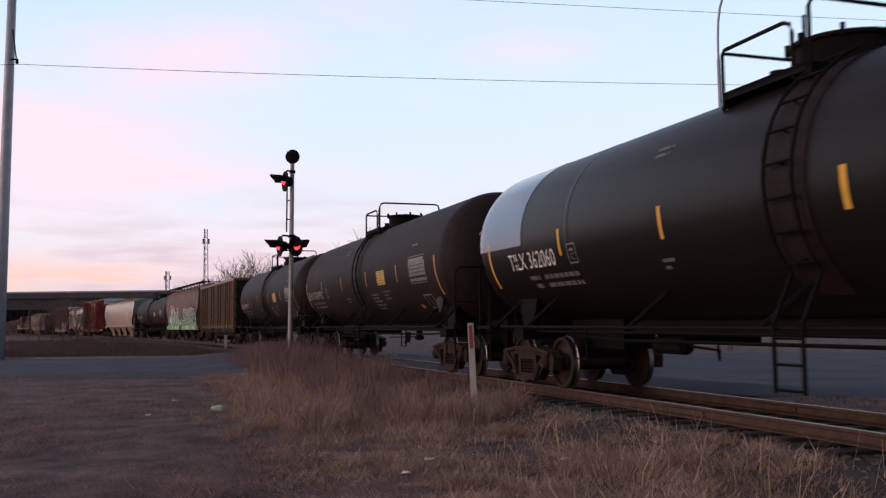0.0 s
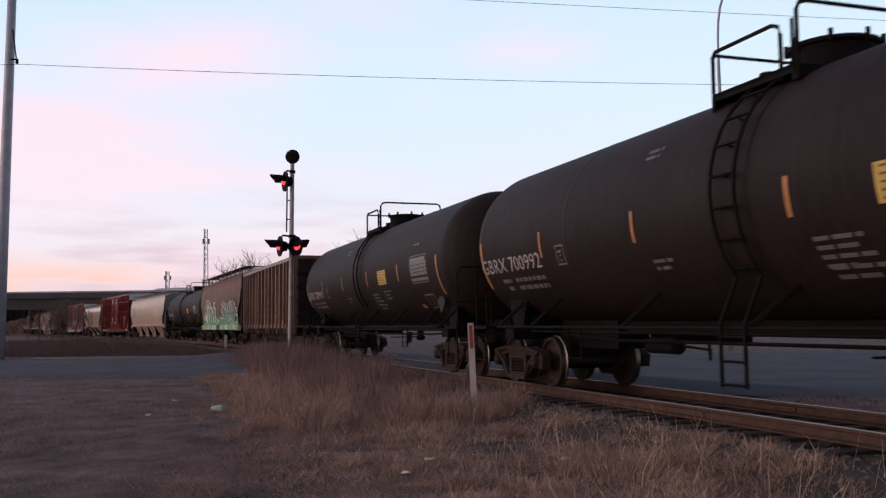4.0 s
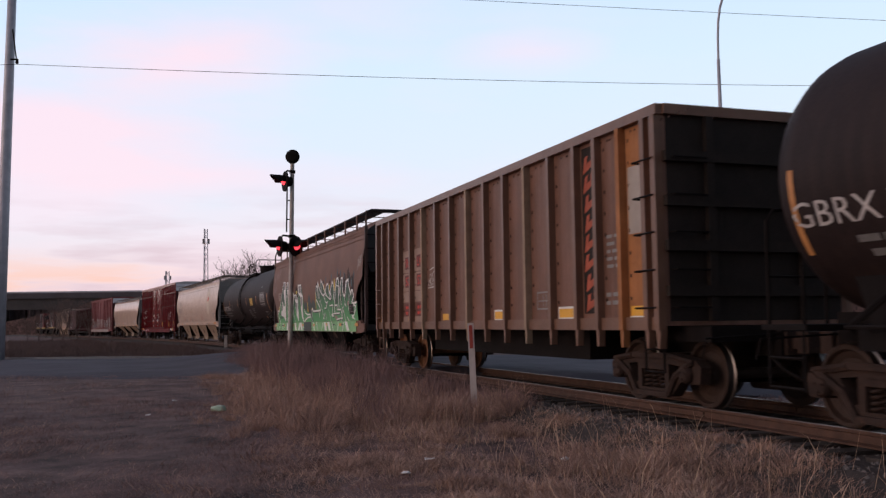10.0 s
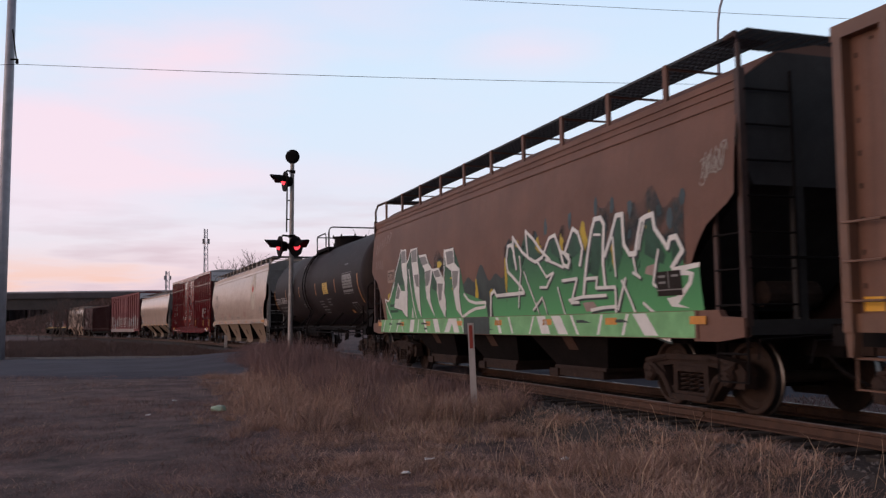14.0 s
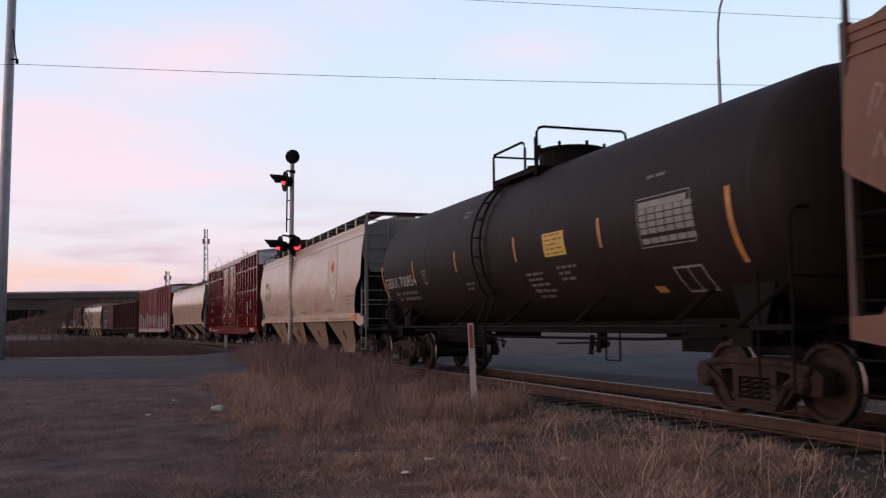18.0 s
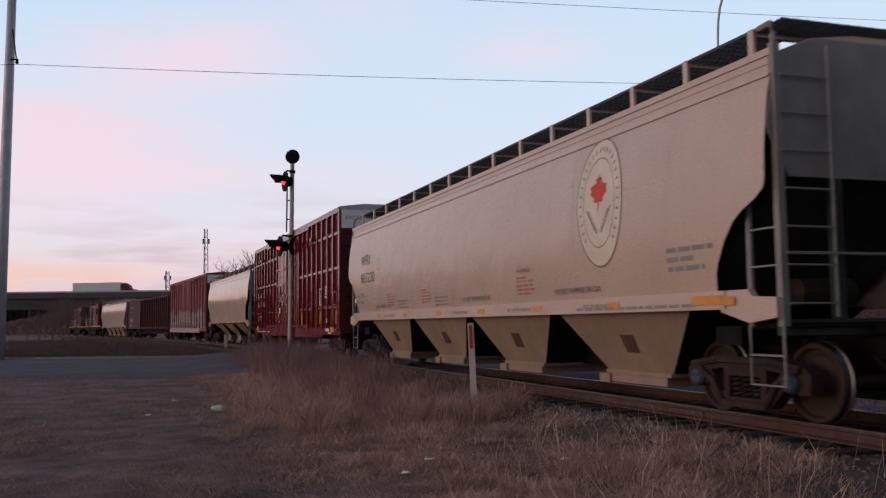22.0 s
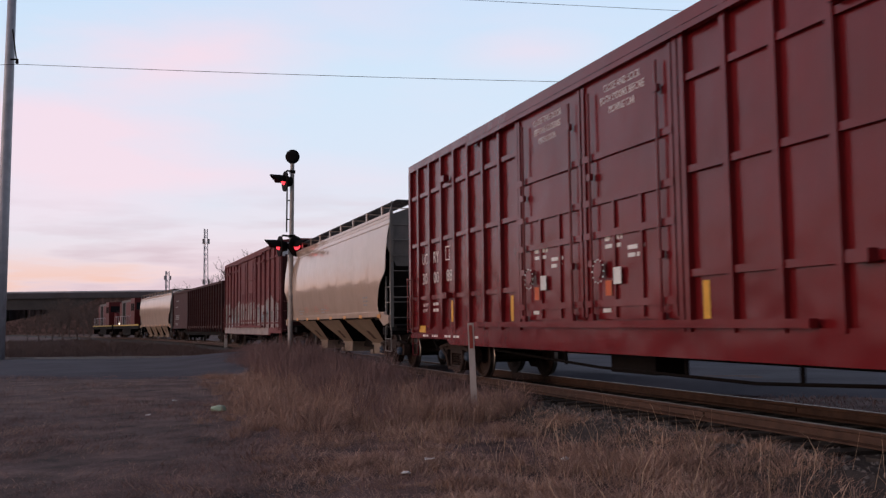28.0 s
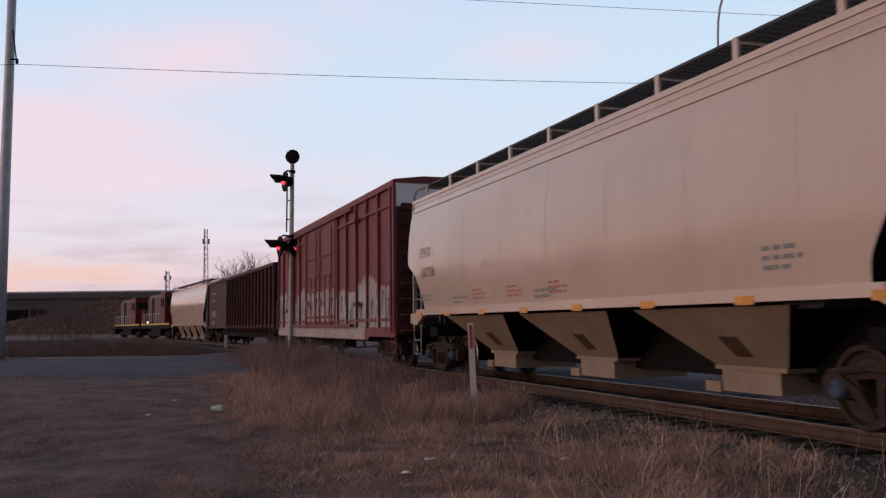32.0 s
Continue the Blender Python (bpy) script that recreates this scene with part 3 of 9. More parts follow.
def build_road():
    """The road that crosses the line and the paved yard beyond it."""
    bm = bmesh.new()
    xs = list(np.arange(-160, -46, 12.0)) + list(np.arange(-46, 61, 1.5)) + [75, 95, 130, 180]
    rows = []
    for x in xs:
        mid = road_mid(max(-60, min(60, x)))
        w0, w1 = 7.2, 7.6
        if x > -3:
            w0 = 7.2 + min(1.0, (x + 3) / 8) * 7.5   # the paved yard on the far side of the line
        ring = []
        for j in range(15):
            y = mid - w0 + (w0 + w1) * (j - 1) / 12 if 0 < j < 14 else (mid - w0 - 0.9 if j == 0 else mid + w1 + 0.9)
            d = abs(off_line(x, y))
            z = rail_z(y) - 0.36
            if d < 6:
                z += 0.315 * min(1.0, (6 - d) / 3.5)
            ring.append(bm.verts.new((x, y, z - (0.22 if j in (0, 14) else 0))))
        rows.append(ring)
    for r0, r1 in zip(rows, rows[1:]):
        for j in range(14):
            bm.faces.new((r0[j], r1[j], r1[j + 1], r0[j + 1]))
    tagged(part("road", bm, M_ASPHALT, None, "", True), "worn grey asphalt road that crosses the railway", "road", kind="structure")
    # gravel apron beside the near edge of the road
    bm = bmesh.new()
    xs, ys = np.arange(-32, -7.9, 0.4), np.arange(18.0, 31.1, 0.4)
    grid = []
    for x in xs:
        row = []
        for y in ys:
            inside = min((-10.6 - x) / 2.4, (y - 19.8) / 1.6, (29.4 - 0.17 * (x + 30) - y) / 1.5) + 0.55 * noise.noise((x * 0.5, y * 0.8, 2.0)) + 0.3 * noise.noise((x * 1.7, y * 2.2, 5.0))
            row.append(bm.verts.new((x, y, ground_z(x, y) - 0.06 + 0.085 * max(0.0, min(1.0, inside)) + 0.012 * noise.noise((x * 0.6, y * 2.4, 8.0)))))
        grid.append(row)
    for r0, r1 in zip(grid, grid[1:]):
        for k in range(len(ys) - 1):
            bm.faces.new((r0[k], r1[k], r1[k + 1], r0[k + 1]))
    tagged(part("gravel_apron", bm, material("grey_gravel", (0.105, 0.09, 0.09), 0.9, var=0.3, scale=2.5, fine=30, bump=0.8)), "patch of trodden grey gravel at the road's edge", "gravel", kind="structure")
    build_kerb()


def build_kerb():
    bm = bmesh.new()
    for x0 in np.arange(-70, -12, 2.0):
        x1 = x0 + 1.96
        y0 = road_mid(max(-60, x0)) + 7.9
        box(bm, x0, x1, y0 - 0.1, y0 + 0.12, rail_z(y0) - 0.6, rail_z(y0) - 0.27)
    tagged(part("kerb", bm, M_CONC), "low pale concrete kerb along the road", "kerb", kind="structure")


def blades(name, mat, spots, label, hgt, wid, lean, seed, cat="grass"):
    """Thin leaning blades as one mesh. spots: array of (x, y, z, height factor)."""
    rng = np.random.default_rng(seed)
    n = len(spots)
    sp = np.asarray(spots)
    h = hgt * rng.uniform(0.45, 1.25, n) * sp[:, 3]
    a, l = rng.uniform(0, 2 * np.pi, n), lean * rng.uniform(0.2, 1.3, n) * h
    w = wid * rng.uniform(0.6, 1.4, n)
    t = rng.uniform(0, 2 * np.pi, n)
    dx, dy, wx, wy = np.cos(a) * l, np.sin(a) * l, np.cos(t) * w, np.sin(t) * w
    b = sp[:, :3]
    z0 = np.zeros(n)
    v = np.empty((n, 5, 3))
    v[:, 0] = b + np.stack([-wx, -wy, z0 - 0.02], 1)
    v[:, 1] = b + np.stack([wx, wy, z0 - 0.02], 1)
    v[:, 2] = b + np.stack([dx * 0.35 + wx * 0.8, dy * 0.35 + wy * 0.8, h * 0.6], 1)
    v[:, 3] = b + np.stack([dx * 0.35 - wx * 0.8, dy * 0.35 - wy * 0.8, h * 0.6], 1)
    v[:, 4] = b + np.stack([dx, dy, h], 1)
    me = bpy.data.meshes.new(name)
    k = np.arange(n)[:, None] * 5
    quads, tris = k + np.array([[0, 1, 2, 3]]), k + np.array([[3, 2, 4]])
    me.vertices.add(n * 5)
    me.vertices.foreach_set("co", v.ravel())
    me.loops.add(n * 7)
    me.loops.foreach_set("vertex_index", np.concatenate([quads, tris], 1).ravel().astype(np.int32))
    me.polygons.add(n * 2)
    me.polygons.foreach_set("loop_start", (np.arange(n)[:, None] * 7 + np.array([[0, 4]])).ravel().astype(np.int32))
    me.update(calc_edges=True)
    me.materials.append(mat)
    return tagged(new(name, me), label, cat, kind="stuff")


def patchy(x, y, f, seed):
    return noise.noise((x * f, y * f, seed))


class Turf:
    """Ground height and distance from the line, read from a fine grid laid over the verge."""
    X0, Y0, STEP = -30.0, 2.0, 0.25

    def __init__(self):
        nx, ny = 192, 196
        self.z, self.d = np.empty((nx, ny)), np.empty((nx, ny))
        for i in range(nx):
            for j in range(ny):
                x, y = self.X0 + i * self.STEP, self.Y0 + j * self.STEP
                self.d[i, j] = off_line(x, y)
                self.z[i, j] = ground_z(x, y)

    def read(self, grid, x, y):
        a, b = np.clip((x - self.X0) / self.STEP, 0, grid.shape[0] - 1.01), np.clip((y - self.Y0) / self.STEP, 0, grid.shape[1] - 1.01)
        i, j = a.astype(int), b.astype(int)
        u, v = a - i, b - j
        return (grid[i, j] * (1 - u) + grid[i + 1, j] * u) * (1 - v) + (grid[i, j + 1] * (1 - u) + grid[i + 1, j + 1] * u) * v

    def ground(self, x, y):
        """Turf height: the earth, and near the line the ballast's shoulder that it has grown over."""
        d = self.read(self.d, x, y)
        z = self.read(self.z, x, y)
        rail = -0.0073 * np.maximum(0.0, y - 10.0)
        return np.maximum(z, rail - 0.22 - np.maximum(0.0, -d - 1.75) * 0.28), d

    def field(self, f, seed):
        nx, ny = self.z.shape
        return np.array([[patchy(self.X0 + i * self.STEP, self.Y0 + j * self.STEP, f, seed) for j in range(ny)] for i in range(nx)])


def arching(name, mat, base, height, width, azimuth, rise, droop, seed, label, cat="grass"):
    """Blades in three bending pieces, as one mesh: they leave the ground at an angle and arch over towards their tip."""
    rng = np.random.default_rng(seed)
    n = len(height)
    t = rng.uniform(0, np.pi, n)
    w = width * rng.uniform(0.6, 1.4, n)
    side = np.stack([np.cos(t) * w, np.sin(t) * w, np.zeros(n)], 1)
    out = np.stack([np.cos(azimuth), np.sin(azimuth), np.zeros(n)], 1)
    pts = [base + np.array([0, 0, -0.015])]
    for k in range(3):
        a = rise + (droop - rise) * k / 2
        pts.append(pts[-1] + (height / 3)[:, None] * (out * np.sin(a)[:, None] + np.array([0, 0, 1.0]) * np.cos(a)[:, None]))
    floor = base[:, 2] + 0.008
    for q in pts[1:]:
        q[:, 2] = np.maximum(q[:, 2], floor)
    v = np.stack([pts[0] - side, pts[0] + side, pts[1] + side * 0.9, pts[1] - side * 0.9, pts[2] + side * 0.65, pts[2] - side * 0.65, pts[3]], 1)
    me = bpy.data.meshes.new(name)
    k = np.arange(n)[:, None] * 7
    me.vertices.add(n * 7)
    me.vertices.foreach_set("co", v.ravel())
    me.loops.add(n * 11)
    me.loops.foreach_set("vertex_index", (k + np.array([[0, 1, 2, 3, 3, 2, 4, 5, 5, 4, 6]])).ravel().astype(np.int32))
    me.polygons.add(n * 3)
    me.polygons.foreach_set("loop_start", (np.arange(n)[:, None] * 11 + np.array([[0, 4, 8]])).ravel().astype(np.int32))
    me.update(calc_edges=True)
    me.materials.append(mat)
    return tagged(new(name, me), label, cat, kind="stuff")


def build_grass():
    turf = Turf()
    rng = np.random.default_rng(11)
    slow, mid, fast, lie = turf.field(0.33, 2.0), turf.field(1.1, 5.0), turf.field(2.3, 1.0), turf.field(0.5, 8.0)

    # matted turf that lies in drifts, straw-coloured in patches
    n = 420000
    y = 4.6 + 31 * rng.random(n) ** 1.9
    x = rng.uniform(-0.60, 0.60, n) * y + rng.uniform(-1, 1, n)
    z, d = turf.ground(x, y)
    p = turf.read(slow, x, y) + 0.7 * turf.read(mid, x, y) + 0.45 * turf.read(fast, x, y)
    road = 38.2 - 0.27 * (x + 8)
    thin = np.where(d > -2.4, 0.35, 1.0) * np.where((x < -9.0 - 0.8 * turf.read(mid, x, y)) & (y > 19.0 + turf.read(fast, x, y)) & (y < 30), 0.6, 1.0)
    keep = (d < -1.35) & (y < road - 7.3) & (rng.random(n) < (0.62 + 0.9 * p) * thin)
    x, y, z, p, d = x[keep], y[keep], z[keep], p[keep], d[keep]
    n = len(x)
    straw = rng.random(n) < np.clip(0.24 + 0.75 * turf.read(mid, x + 7, y + 3) + 0.35 * np.clip(x / y * 3.0 + 0.4, -0.6, 1.0), 0.05, 0.85)
    h = (0.045 + 0.075 * rng.random(n) ** 2) * (0.8 + 0.9 * np.clip(p, 0, 1.2)) * np.clip(y / 9.0, 0.8, 1.7)
    az = 2 * np.pi * turf.read(lie, x, y) * 1.6 + rng.normal(0, 0.9, n)
    rise, droop = rng.uniform(0.3, 1.3, n), rng.uniform(1.1, 1.9, n)
    base = np.stack([x, y, z], 1)
    for k, (sel, mat, name, label) in enumerate(((~straw, M_GRASS, "short_grass", "short matted dry brown winter grass"), (straw, M_STRAW, "dead_grass", "pale dead grass lying in the turf"))):
        arching(name, mat, base[sel], h[sel] * (1.0 if k == 0 else 1.25), 0.0027, az[sel], rise[sel], droop[sel], 21 + k, label)

    # tussocks that arch out from their middles
    cx, cy, cr, ch = [], [], [], []
    rnd = random.Random(14)
    for _ in range(2300):
        c = rnd.random()
        if c < 0.34:
            q = on_line(rnd.uniform(-30, 4), -2.3 - 5.0 * rnd.random() ** 1.3)
            a, b, top = q.x, q.y, rnd.uniform(0.22, 0.55)
        elif c < 0.56:
            q = on_line(rnd.uniform(1, 13), -1.9 - 3.6 * rnd.random() ** 1.2)
            a, b, top = q.x, q.y, rnd.uniform(0.07, 0.3)
        else:
            b = 7.0 + 15 * rnd.random() ** 1.3
            a, top = b * rnd.uniform(-0.2, 0.42), rnd.uniform(0.06, 0.2)
        u = a / b
        if u < -0.26 or patchy(a, b, 0.6, 4.0) < rnd.uniform(-0.42, 0.15) or b < 6.6:
            continue
        cx.append(a); cy.append(b); cr.append(rnd.uniform(0.08, 0.34)); ch.append(top * (0.75 + 0.9 * max(0.0, patchy(a, b, 0.45, 9.0))) * min(1.0, (u + 0.3) / 0.12))
    for _ in range(26):
        cx.append(0.5 + rnd.gauss(0, 0.45)); cy.append(rnd.uniform(14.9, 16.2)); cr.append(0.16); ch.append(rnd.uniform(0.35, 0.6))
    cx, cy, cr, ch = (np.array(v) for v in (cx, cy, cr, ch))
    n = 170000
    i = rng.integers(0, len(cx), n)
    ang, rad = rng.uniform(0, 2 * np.pi, n), np.sqrt(rng.random(n))
    x, y = cx[i] + np.cos(ang) * rad * cr[i], cy[i] + np.sin(ang) * rad * cr[i]
    z, d = turf.ground(x, y)
    keep = (d < -1.5) & (y < 38.2 - 0.27 * (x + 8) - 7.2)
    x, y, z, ang, rad, i = x[keep], y[keep], z[keep], ang[keep], rad[keep], i[keep]
    n = len(x)
    h = ch[i] * rng.uniform(0.5, 1.25, n) * 1.25
    lean = np.random.default_rng(5).uniform(0, 2 * np.pi, len(cx))[i]
    az = np.where(rng.random(n) < 0.35, lean + rng.normal(0, 0.5, n), ang + rng.normal(0, 0.5, n))
    rise, droop = 0.15 + 0.95 * rad * rng.random(n), rng.uniform(0.9, 2.5, n)
    gold = (np.sin(i * 12.9898) * 43758.5453) % 1.0 < 0.45
    base = np.stack([x, y, z], 1)
    arching("grass_tussocks", M_WEED, base[~gold], h[~gold], 0.0026, az[~gold], rise[~gold], droop[~gold], 31, "brown tussocks of dry grass that arch over")
    arching("straw_tussocks", M_STRAW, base[gold], h[gold], 0.0026, az[gold], rise[gold], droop[gold], 32, "straw-coloured tussocks of dry grass")

    # a waist-high thicket of fine dark weeds along the ballast, from the signal to the marker post
    n = 68000
    s = -36 + 40 * rng.random(n) ** 0.9
    off = -1.75 - 2.5 * rng.random(n) ** 1.4
    spot = np.array([on_line(a, b)[:] for a, b in zip(s[::8], off[::8])])
    x, y = np.repeat(spot[:, 0], 8)[:n] + rng.normal(0, 0.13, n), np.repeat(spot[:, 1], 8)[:n] + rng.normal(0, 0.16, n)
    z, d = turf.ground(x, y)
    clump = turf.read(mid, x * 0.9 + 2, y) + 0.6 * turf.read(fast, x, y)
    sr = np.repeat(s[::8], 8)[:n]
    tall = np.interp(sr, (-36, -24, -12, -6, -2, 4), (0.8, 1.0, 1.15, 1.0, 0.62, 0.34)) * np.clip(0.8 + 0.8 * clump, 0.35, 1.3)
    h = tall * (0.3 + 0.8 * rng.random(n) ** 0.8)
    h *= np.clip((x / y + 0.27) / 0.07, 0.25, 1.0)
    keep = d < -1.55
    base = np.stack([x, y, z], 1)[keep]
    m = len(base)
    arching("weed_thicket", M_THICKET, base, h[keep], 0.0034, rng.uniform(0, 2 * np.pi, m), rng.uniform(0.0, 0.25, m), rng.uniform(0.2, 1.3, m), 41, "waist-high thicket of fine dark dry weeds", "weeds")
    # lower weeds before it, warmer in colour
    n = 52000
    s, off = -33 + 36 * rng.random(n // 8), -2.6 - 3.6 * rng.random(n // 8) ** 1.5
    spot = np.array([on_line(a, b)[:] for a, b in zip(s, off)])
    x, y = np.repeat(spot[:, 0], 8) + rng.normal(0, 0.14, n), np.repeat(spot[:, 1], 8) + rng.normal(0, 0.17, n)
    z, d = turf.ground(x, y)
    clump = turf.read(mid, x, y) + 0.5 * turf.read(fast, x + 3, y)
    h = 0.66 * np.clip(0.7 + 1.0 * clump, 0.2, 1.25) * (0.3 + 0.8 * rng.random(n))
    u = x / y + rng.normal(0, 0.012, n)
    h *= np.clip((u + 0.275) / 0.09, 0.12, 1.0)
    keep = (d < -1.8) & (u > -0.275) & (y < 38.2 - 0.27 * (x + 8) - 6.9)
    base = np.stack([x, y, z], 1)
    gold = np.repeat(rng.random(n // 8) < 0.42, 8)
    for sel, mat, name, label in ((keep & ~gold, M_WEED, "tall_weeds", "tall dry brown weeds standing beside the railway"), (keep & gold, M_STRAW, "golden_weeds", "straw-coloured weeds standing beside the railway")):
        m = int(sel.sum())
        arching(name, mat, base[sel], h[sel], 0.003, rng.uniform(0, 2 * np.pi, m), rng.uniform(0.0, 0.3, m), rng.uniform(0.3, 1.7, m), 42, label, "weeds")

    # single pale stems among the tussocks nearest the rails
    n = 520
    s, off = 2 + 11 * rng.random(n), -1.7 - 3.0 * rng.random(n) ** 1.2
    spot = np.array([on_line(a, b)[:] for a, b in zip(s, off)])
    x, y = spot[:, 0], spot[:, 1]
    z, d = turf.ground(x, y)
    arching("pale_stalks", M_STALK, np.stack([x, y, z], 1), rng.uniform(0.25, 0.62, n), 0.0032, rng.uniform(0, 2 * np.pi, n), rng.uniform(0.0, 0.5, n), rng.uniform(0.2, 1.5, n), 43, "thin pale dry grass stalks beside the ballast")

    # rough grass beyond the road
    rnd = random.Random(12)
    far = []
    while len(far) < 42000:
        y = 45 + 85 * rnd.random() ** 1.5
        x = rnd.uniform(-0.62, -0.05) * y
        o = off_line(x, y)
        if abs(o) < 2.4 or o > 0 or y < road_mid(x) + 8.3:
            continue
        far.append((x, y, ground_z(x, y), 0.55 + 0.55 * patchy(x, y, 0.2, 4.0) + 0.35 * patchy(x, y, 0.9, 6.0)))
    blades("far_verge_grass", M_VERGE, far, "rough brown grass beyond the road", 0.62, 0.011, 1.1, 3)
    rnd2 = random.Random(3)
    back = []
    while len(back) < 16000:
        s = rnd2.uniform(-2, 26)
        q = on_line(s, rnd2.uniform(2.4, 5.6))
        if q.y > road_mid(q.x) - 14.5 and q.x > 0:
            continue
        back.append((q.x, q.y, ground_z(q.x, q.y), 0.8 * rnd2.random()))
    blades("far_side_grass", M_GRASS, back, "short dry grass beyond the rails", 0.12, 0.006, 1.6, 5)


def bare_tree(name, m, height, seed, label, twigs=1.0, trunk=0.02):
    """A leafless tree: tapered trunk, limbs, and many fine twigs."""
    rnd = random.Random(seed)
    t = thing(name, label, "tree", m=m)
    limb_bm, twig_bm = bmesh.new(), bmesh.new()

    def stick(bm, a, b, r0, r1, n):
        r0, r1 = max(r0, height * 0.0017), max(r1, height * 0.0017)
        d = (b - a).normalized()
        u = d.orthogonal().normalized()
        w = d.cross(u)
        ra = [bm.verts.new(a + u * (r0 * math.cos(k * 6.283 / n)) + w * (r0 * math.sin(k * 6.283 / n))) for k in range(n)]
        rb = [bm.verts.new(b + u * (r1 * math.cos(k * 6.283 / n)) + w * (r1 * math.sin(k * 6.283 / n))) for k in range(n)]
        for k in range(n):
            bm.faces.new((ra[k], ra[(k + 1) % n], rb[(k + 1) % n], rb[k]))

    def grow(a, d, length, r, level):
        steps = 3 if level < 3 else 2
        for _ in range(steps):
            d = (d + Vector((rnd.uniform(-1, 1), rnd.uniform(-1, 1), rnd.uniform(-0.3, 0.7))) * 0.22).normalized()
            b = a + d * (length / steps)
            stick(limb_bm if level < 2 else twig_bm, a, b, r, r * 0.78, 6 if level < 2 else 3)
            r *= 0.78
            a = b
            if level < 4:
                for _ in range(2 if rnd.random() < 0.75 * twigs else 1):
                    side = Vector((rnd.uniform(-1, 1), rnd.uniform(-1, 1), rnd.uniform(0.1, 0.8))).normalized()
                    grow(a, (d * 0.7 + side).normalized(), length * rnd.uniform(0.5, 0.7), r * 0.62, level + 1)

    top = height * 0.45
    stick(limb_bm, Vector((0, 0, -0.3)), Vector((0, 0, height * 0.2)), height * trunk, height * trunk * 0.8, 8)
    for _ in range(4):
        grow(Vector((0, 0, height * rnd.uniform(0.12, 0.25))), Vector((rnd.uniform(-0.5, 0.5), rnd.uniform(-0.5, 0.5), 1)).normalized(), top, height * trunk * 0.55, 1)
    k = height / max(v.co.z for v in twig_bm.verts)
    for b in (limb_bm, twig_bm):
        for v in b.verts:
            v.co *= k
    part("trunk", limb_bm, M_BARK, t)
    part("crown", twig_bm, M_BARK, t, "open crown of bare twigs")
    return t


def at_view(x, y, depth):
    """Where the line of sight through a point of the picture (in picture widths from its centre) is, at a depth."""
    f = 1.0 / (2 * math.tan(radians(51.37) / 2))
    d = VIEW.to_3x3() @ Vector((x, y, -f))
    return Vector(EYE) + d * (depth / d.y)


def build_signal():
    """The mast with three red lamps in hooded heads, and a bell on top."""
    base = Vector((-6.42, 38.3, 0))
    base.z = ground_z(base.x, base.y) - 0.05
    s = thing("crossing_signal", "weathered silver crossing signal mast with hooded red lamps", "railway signal", m=Matrix.Translation(base) @ pose(0, 0, 0, 0, 1.15, 0))
    H = 8.5
    bm = bmesh.new()
    lathe(bm, [(0, 0.17), (0.1, 0.17), (0.12, 0.1), (2.9, 0.1), (2.92, 0.115), (3.0, 0.115), (3.02, 0.1), (H, 0.085)], "z", 14)
    part("mast", bm, M_MAST, s, smooth=False)
    bm = bmesh.new()
    lathe(bm, [(-0.12, 0.06), (-0.1, 0.2), (-0.02, 0.30), (0.04, 0.30), (0.1, 0.24), (0.14, 0.08)], "y", 18, (0, 0, H + 0.28))
    lathe(bm, [(H - 0.02, 0.1), (H + 0.06, 0.07)], "z", 10)
    part("bell", bm, M_BLACK, s, "round black bell")
    part("conduit", tubes([(-0.2, -0.05, H - 2.9), (-0.2, -0.05, H - 0.9)], r=0.035), M_BLACK, s)
    pieces("conduit_clip", boxes((-0.22, -0.08, -0.07, -0.03, H - 1.6, H - 1.55), (-0.22, -0.08, -0.07, -0.03, H - 2.4, H - 2.35)), M_BLACK, s)
    for x, z, turn, lit in ((-0.28, H - 0.78, -64, True), (-0.46, H - 3.5, -64, True), (0.2, H - 3.5, 60, True)):
        arm = tubes([(0, 0, z + 0.42), (x * 0.75, -0.05, z + 0.46), (x, -0.08, z + 0.3)], r=0.045)
        lathe(arm, [(z + 0.36, 0.13), (z + 0.48, 0.13)], "z", 10)
        part("arm", arm, M_BLACK, s)
        m = Matrix.Translation((x, -0.1, z)) @ pose(0, 0, 0, 0, 0, turn) @ Matrix.Diagonal((1.3, 1.3, 1.3, 1))
        bm = bmesh.new()
        lathe(bm, [(-0.02, 0.33), (0.02, 0.33), (0.03, 0.18), (0.22, 0.15), (0.25, 0.06)], "y", 20)
        head = part("lamp_head", bm, M_BLACK, s, "black lamp head with a long hood")
        head.matrix_basis = m
        bm = bmesh.new()
        for k in range(11):
            a0, a1 = radians(-10 + k * 18.2), radians(-10 + (k + 1) * 18.2)
            r, L0 = 0.2, 0.5
            vs = [(math.cos(a0) * r, -0.02, math.sin(a0) * r), (math.cos(a1) * r, -0.02, math.sin(a1) * r),
                  (math.cos(a1) * r, -L0 * (0.55 + 0.45 * max(0, math.sin(a1))), math.sin(a1) * r), (math.cos(a0) * r, -L0 * (0.55 + 0.45 * max(0, math.sin(a0))), math.sin(a0) * r)]
            bm.faces.new([bm.verts.new(v) for v in vs])
        bmesh.ops.remove_doubles(bm, verts=bm.verts[:], dist=0.001)
        bmesh.ops.solidify(bm, geom=bm.faces[:], thickness=0.012)
        part("hood", bm, M_BLACK, head)
        bm = bmesh.new()
        lathe(bm, [(-0.12, 0.03), (-0.10, 0.09), (-0.03, 0.125)], "y", 18)
        part("lens", bm, M_LENS, head, "glowing red lens")


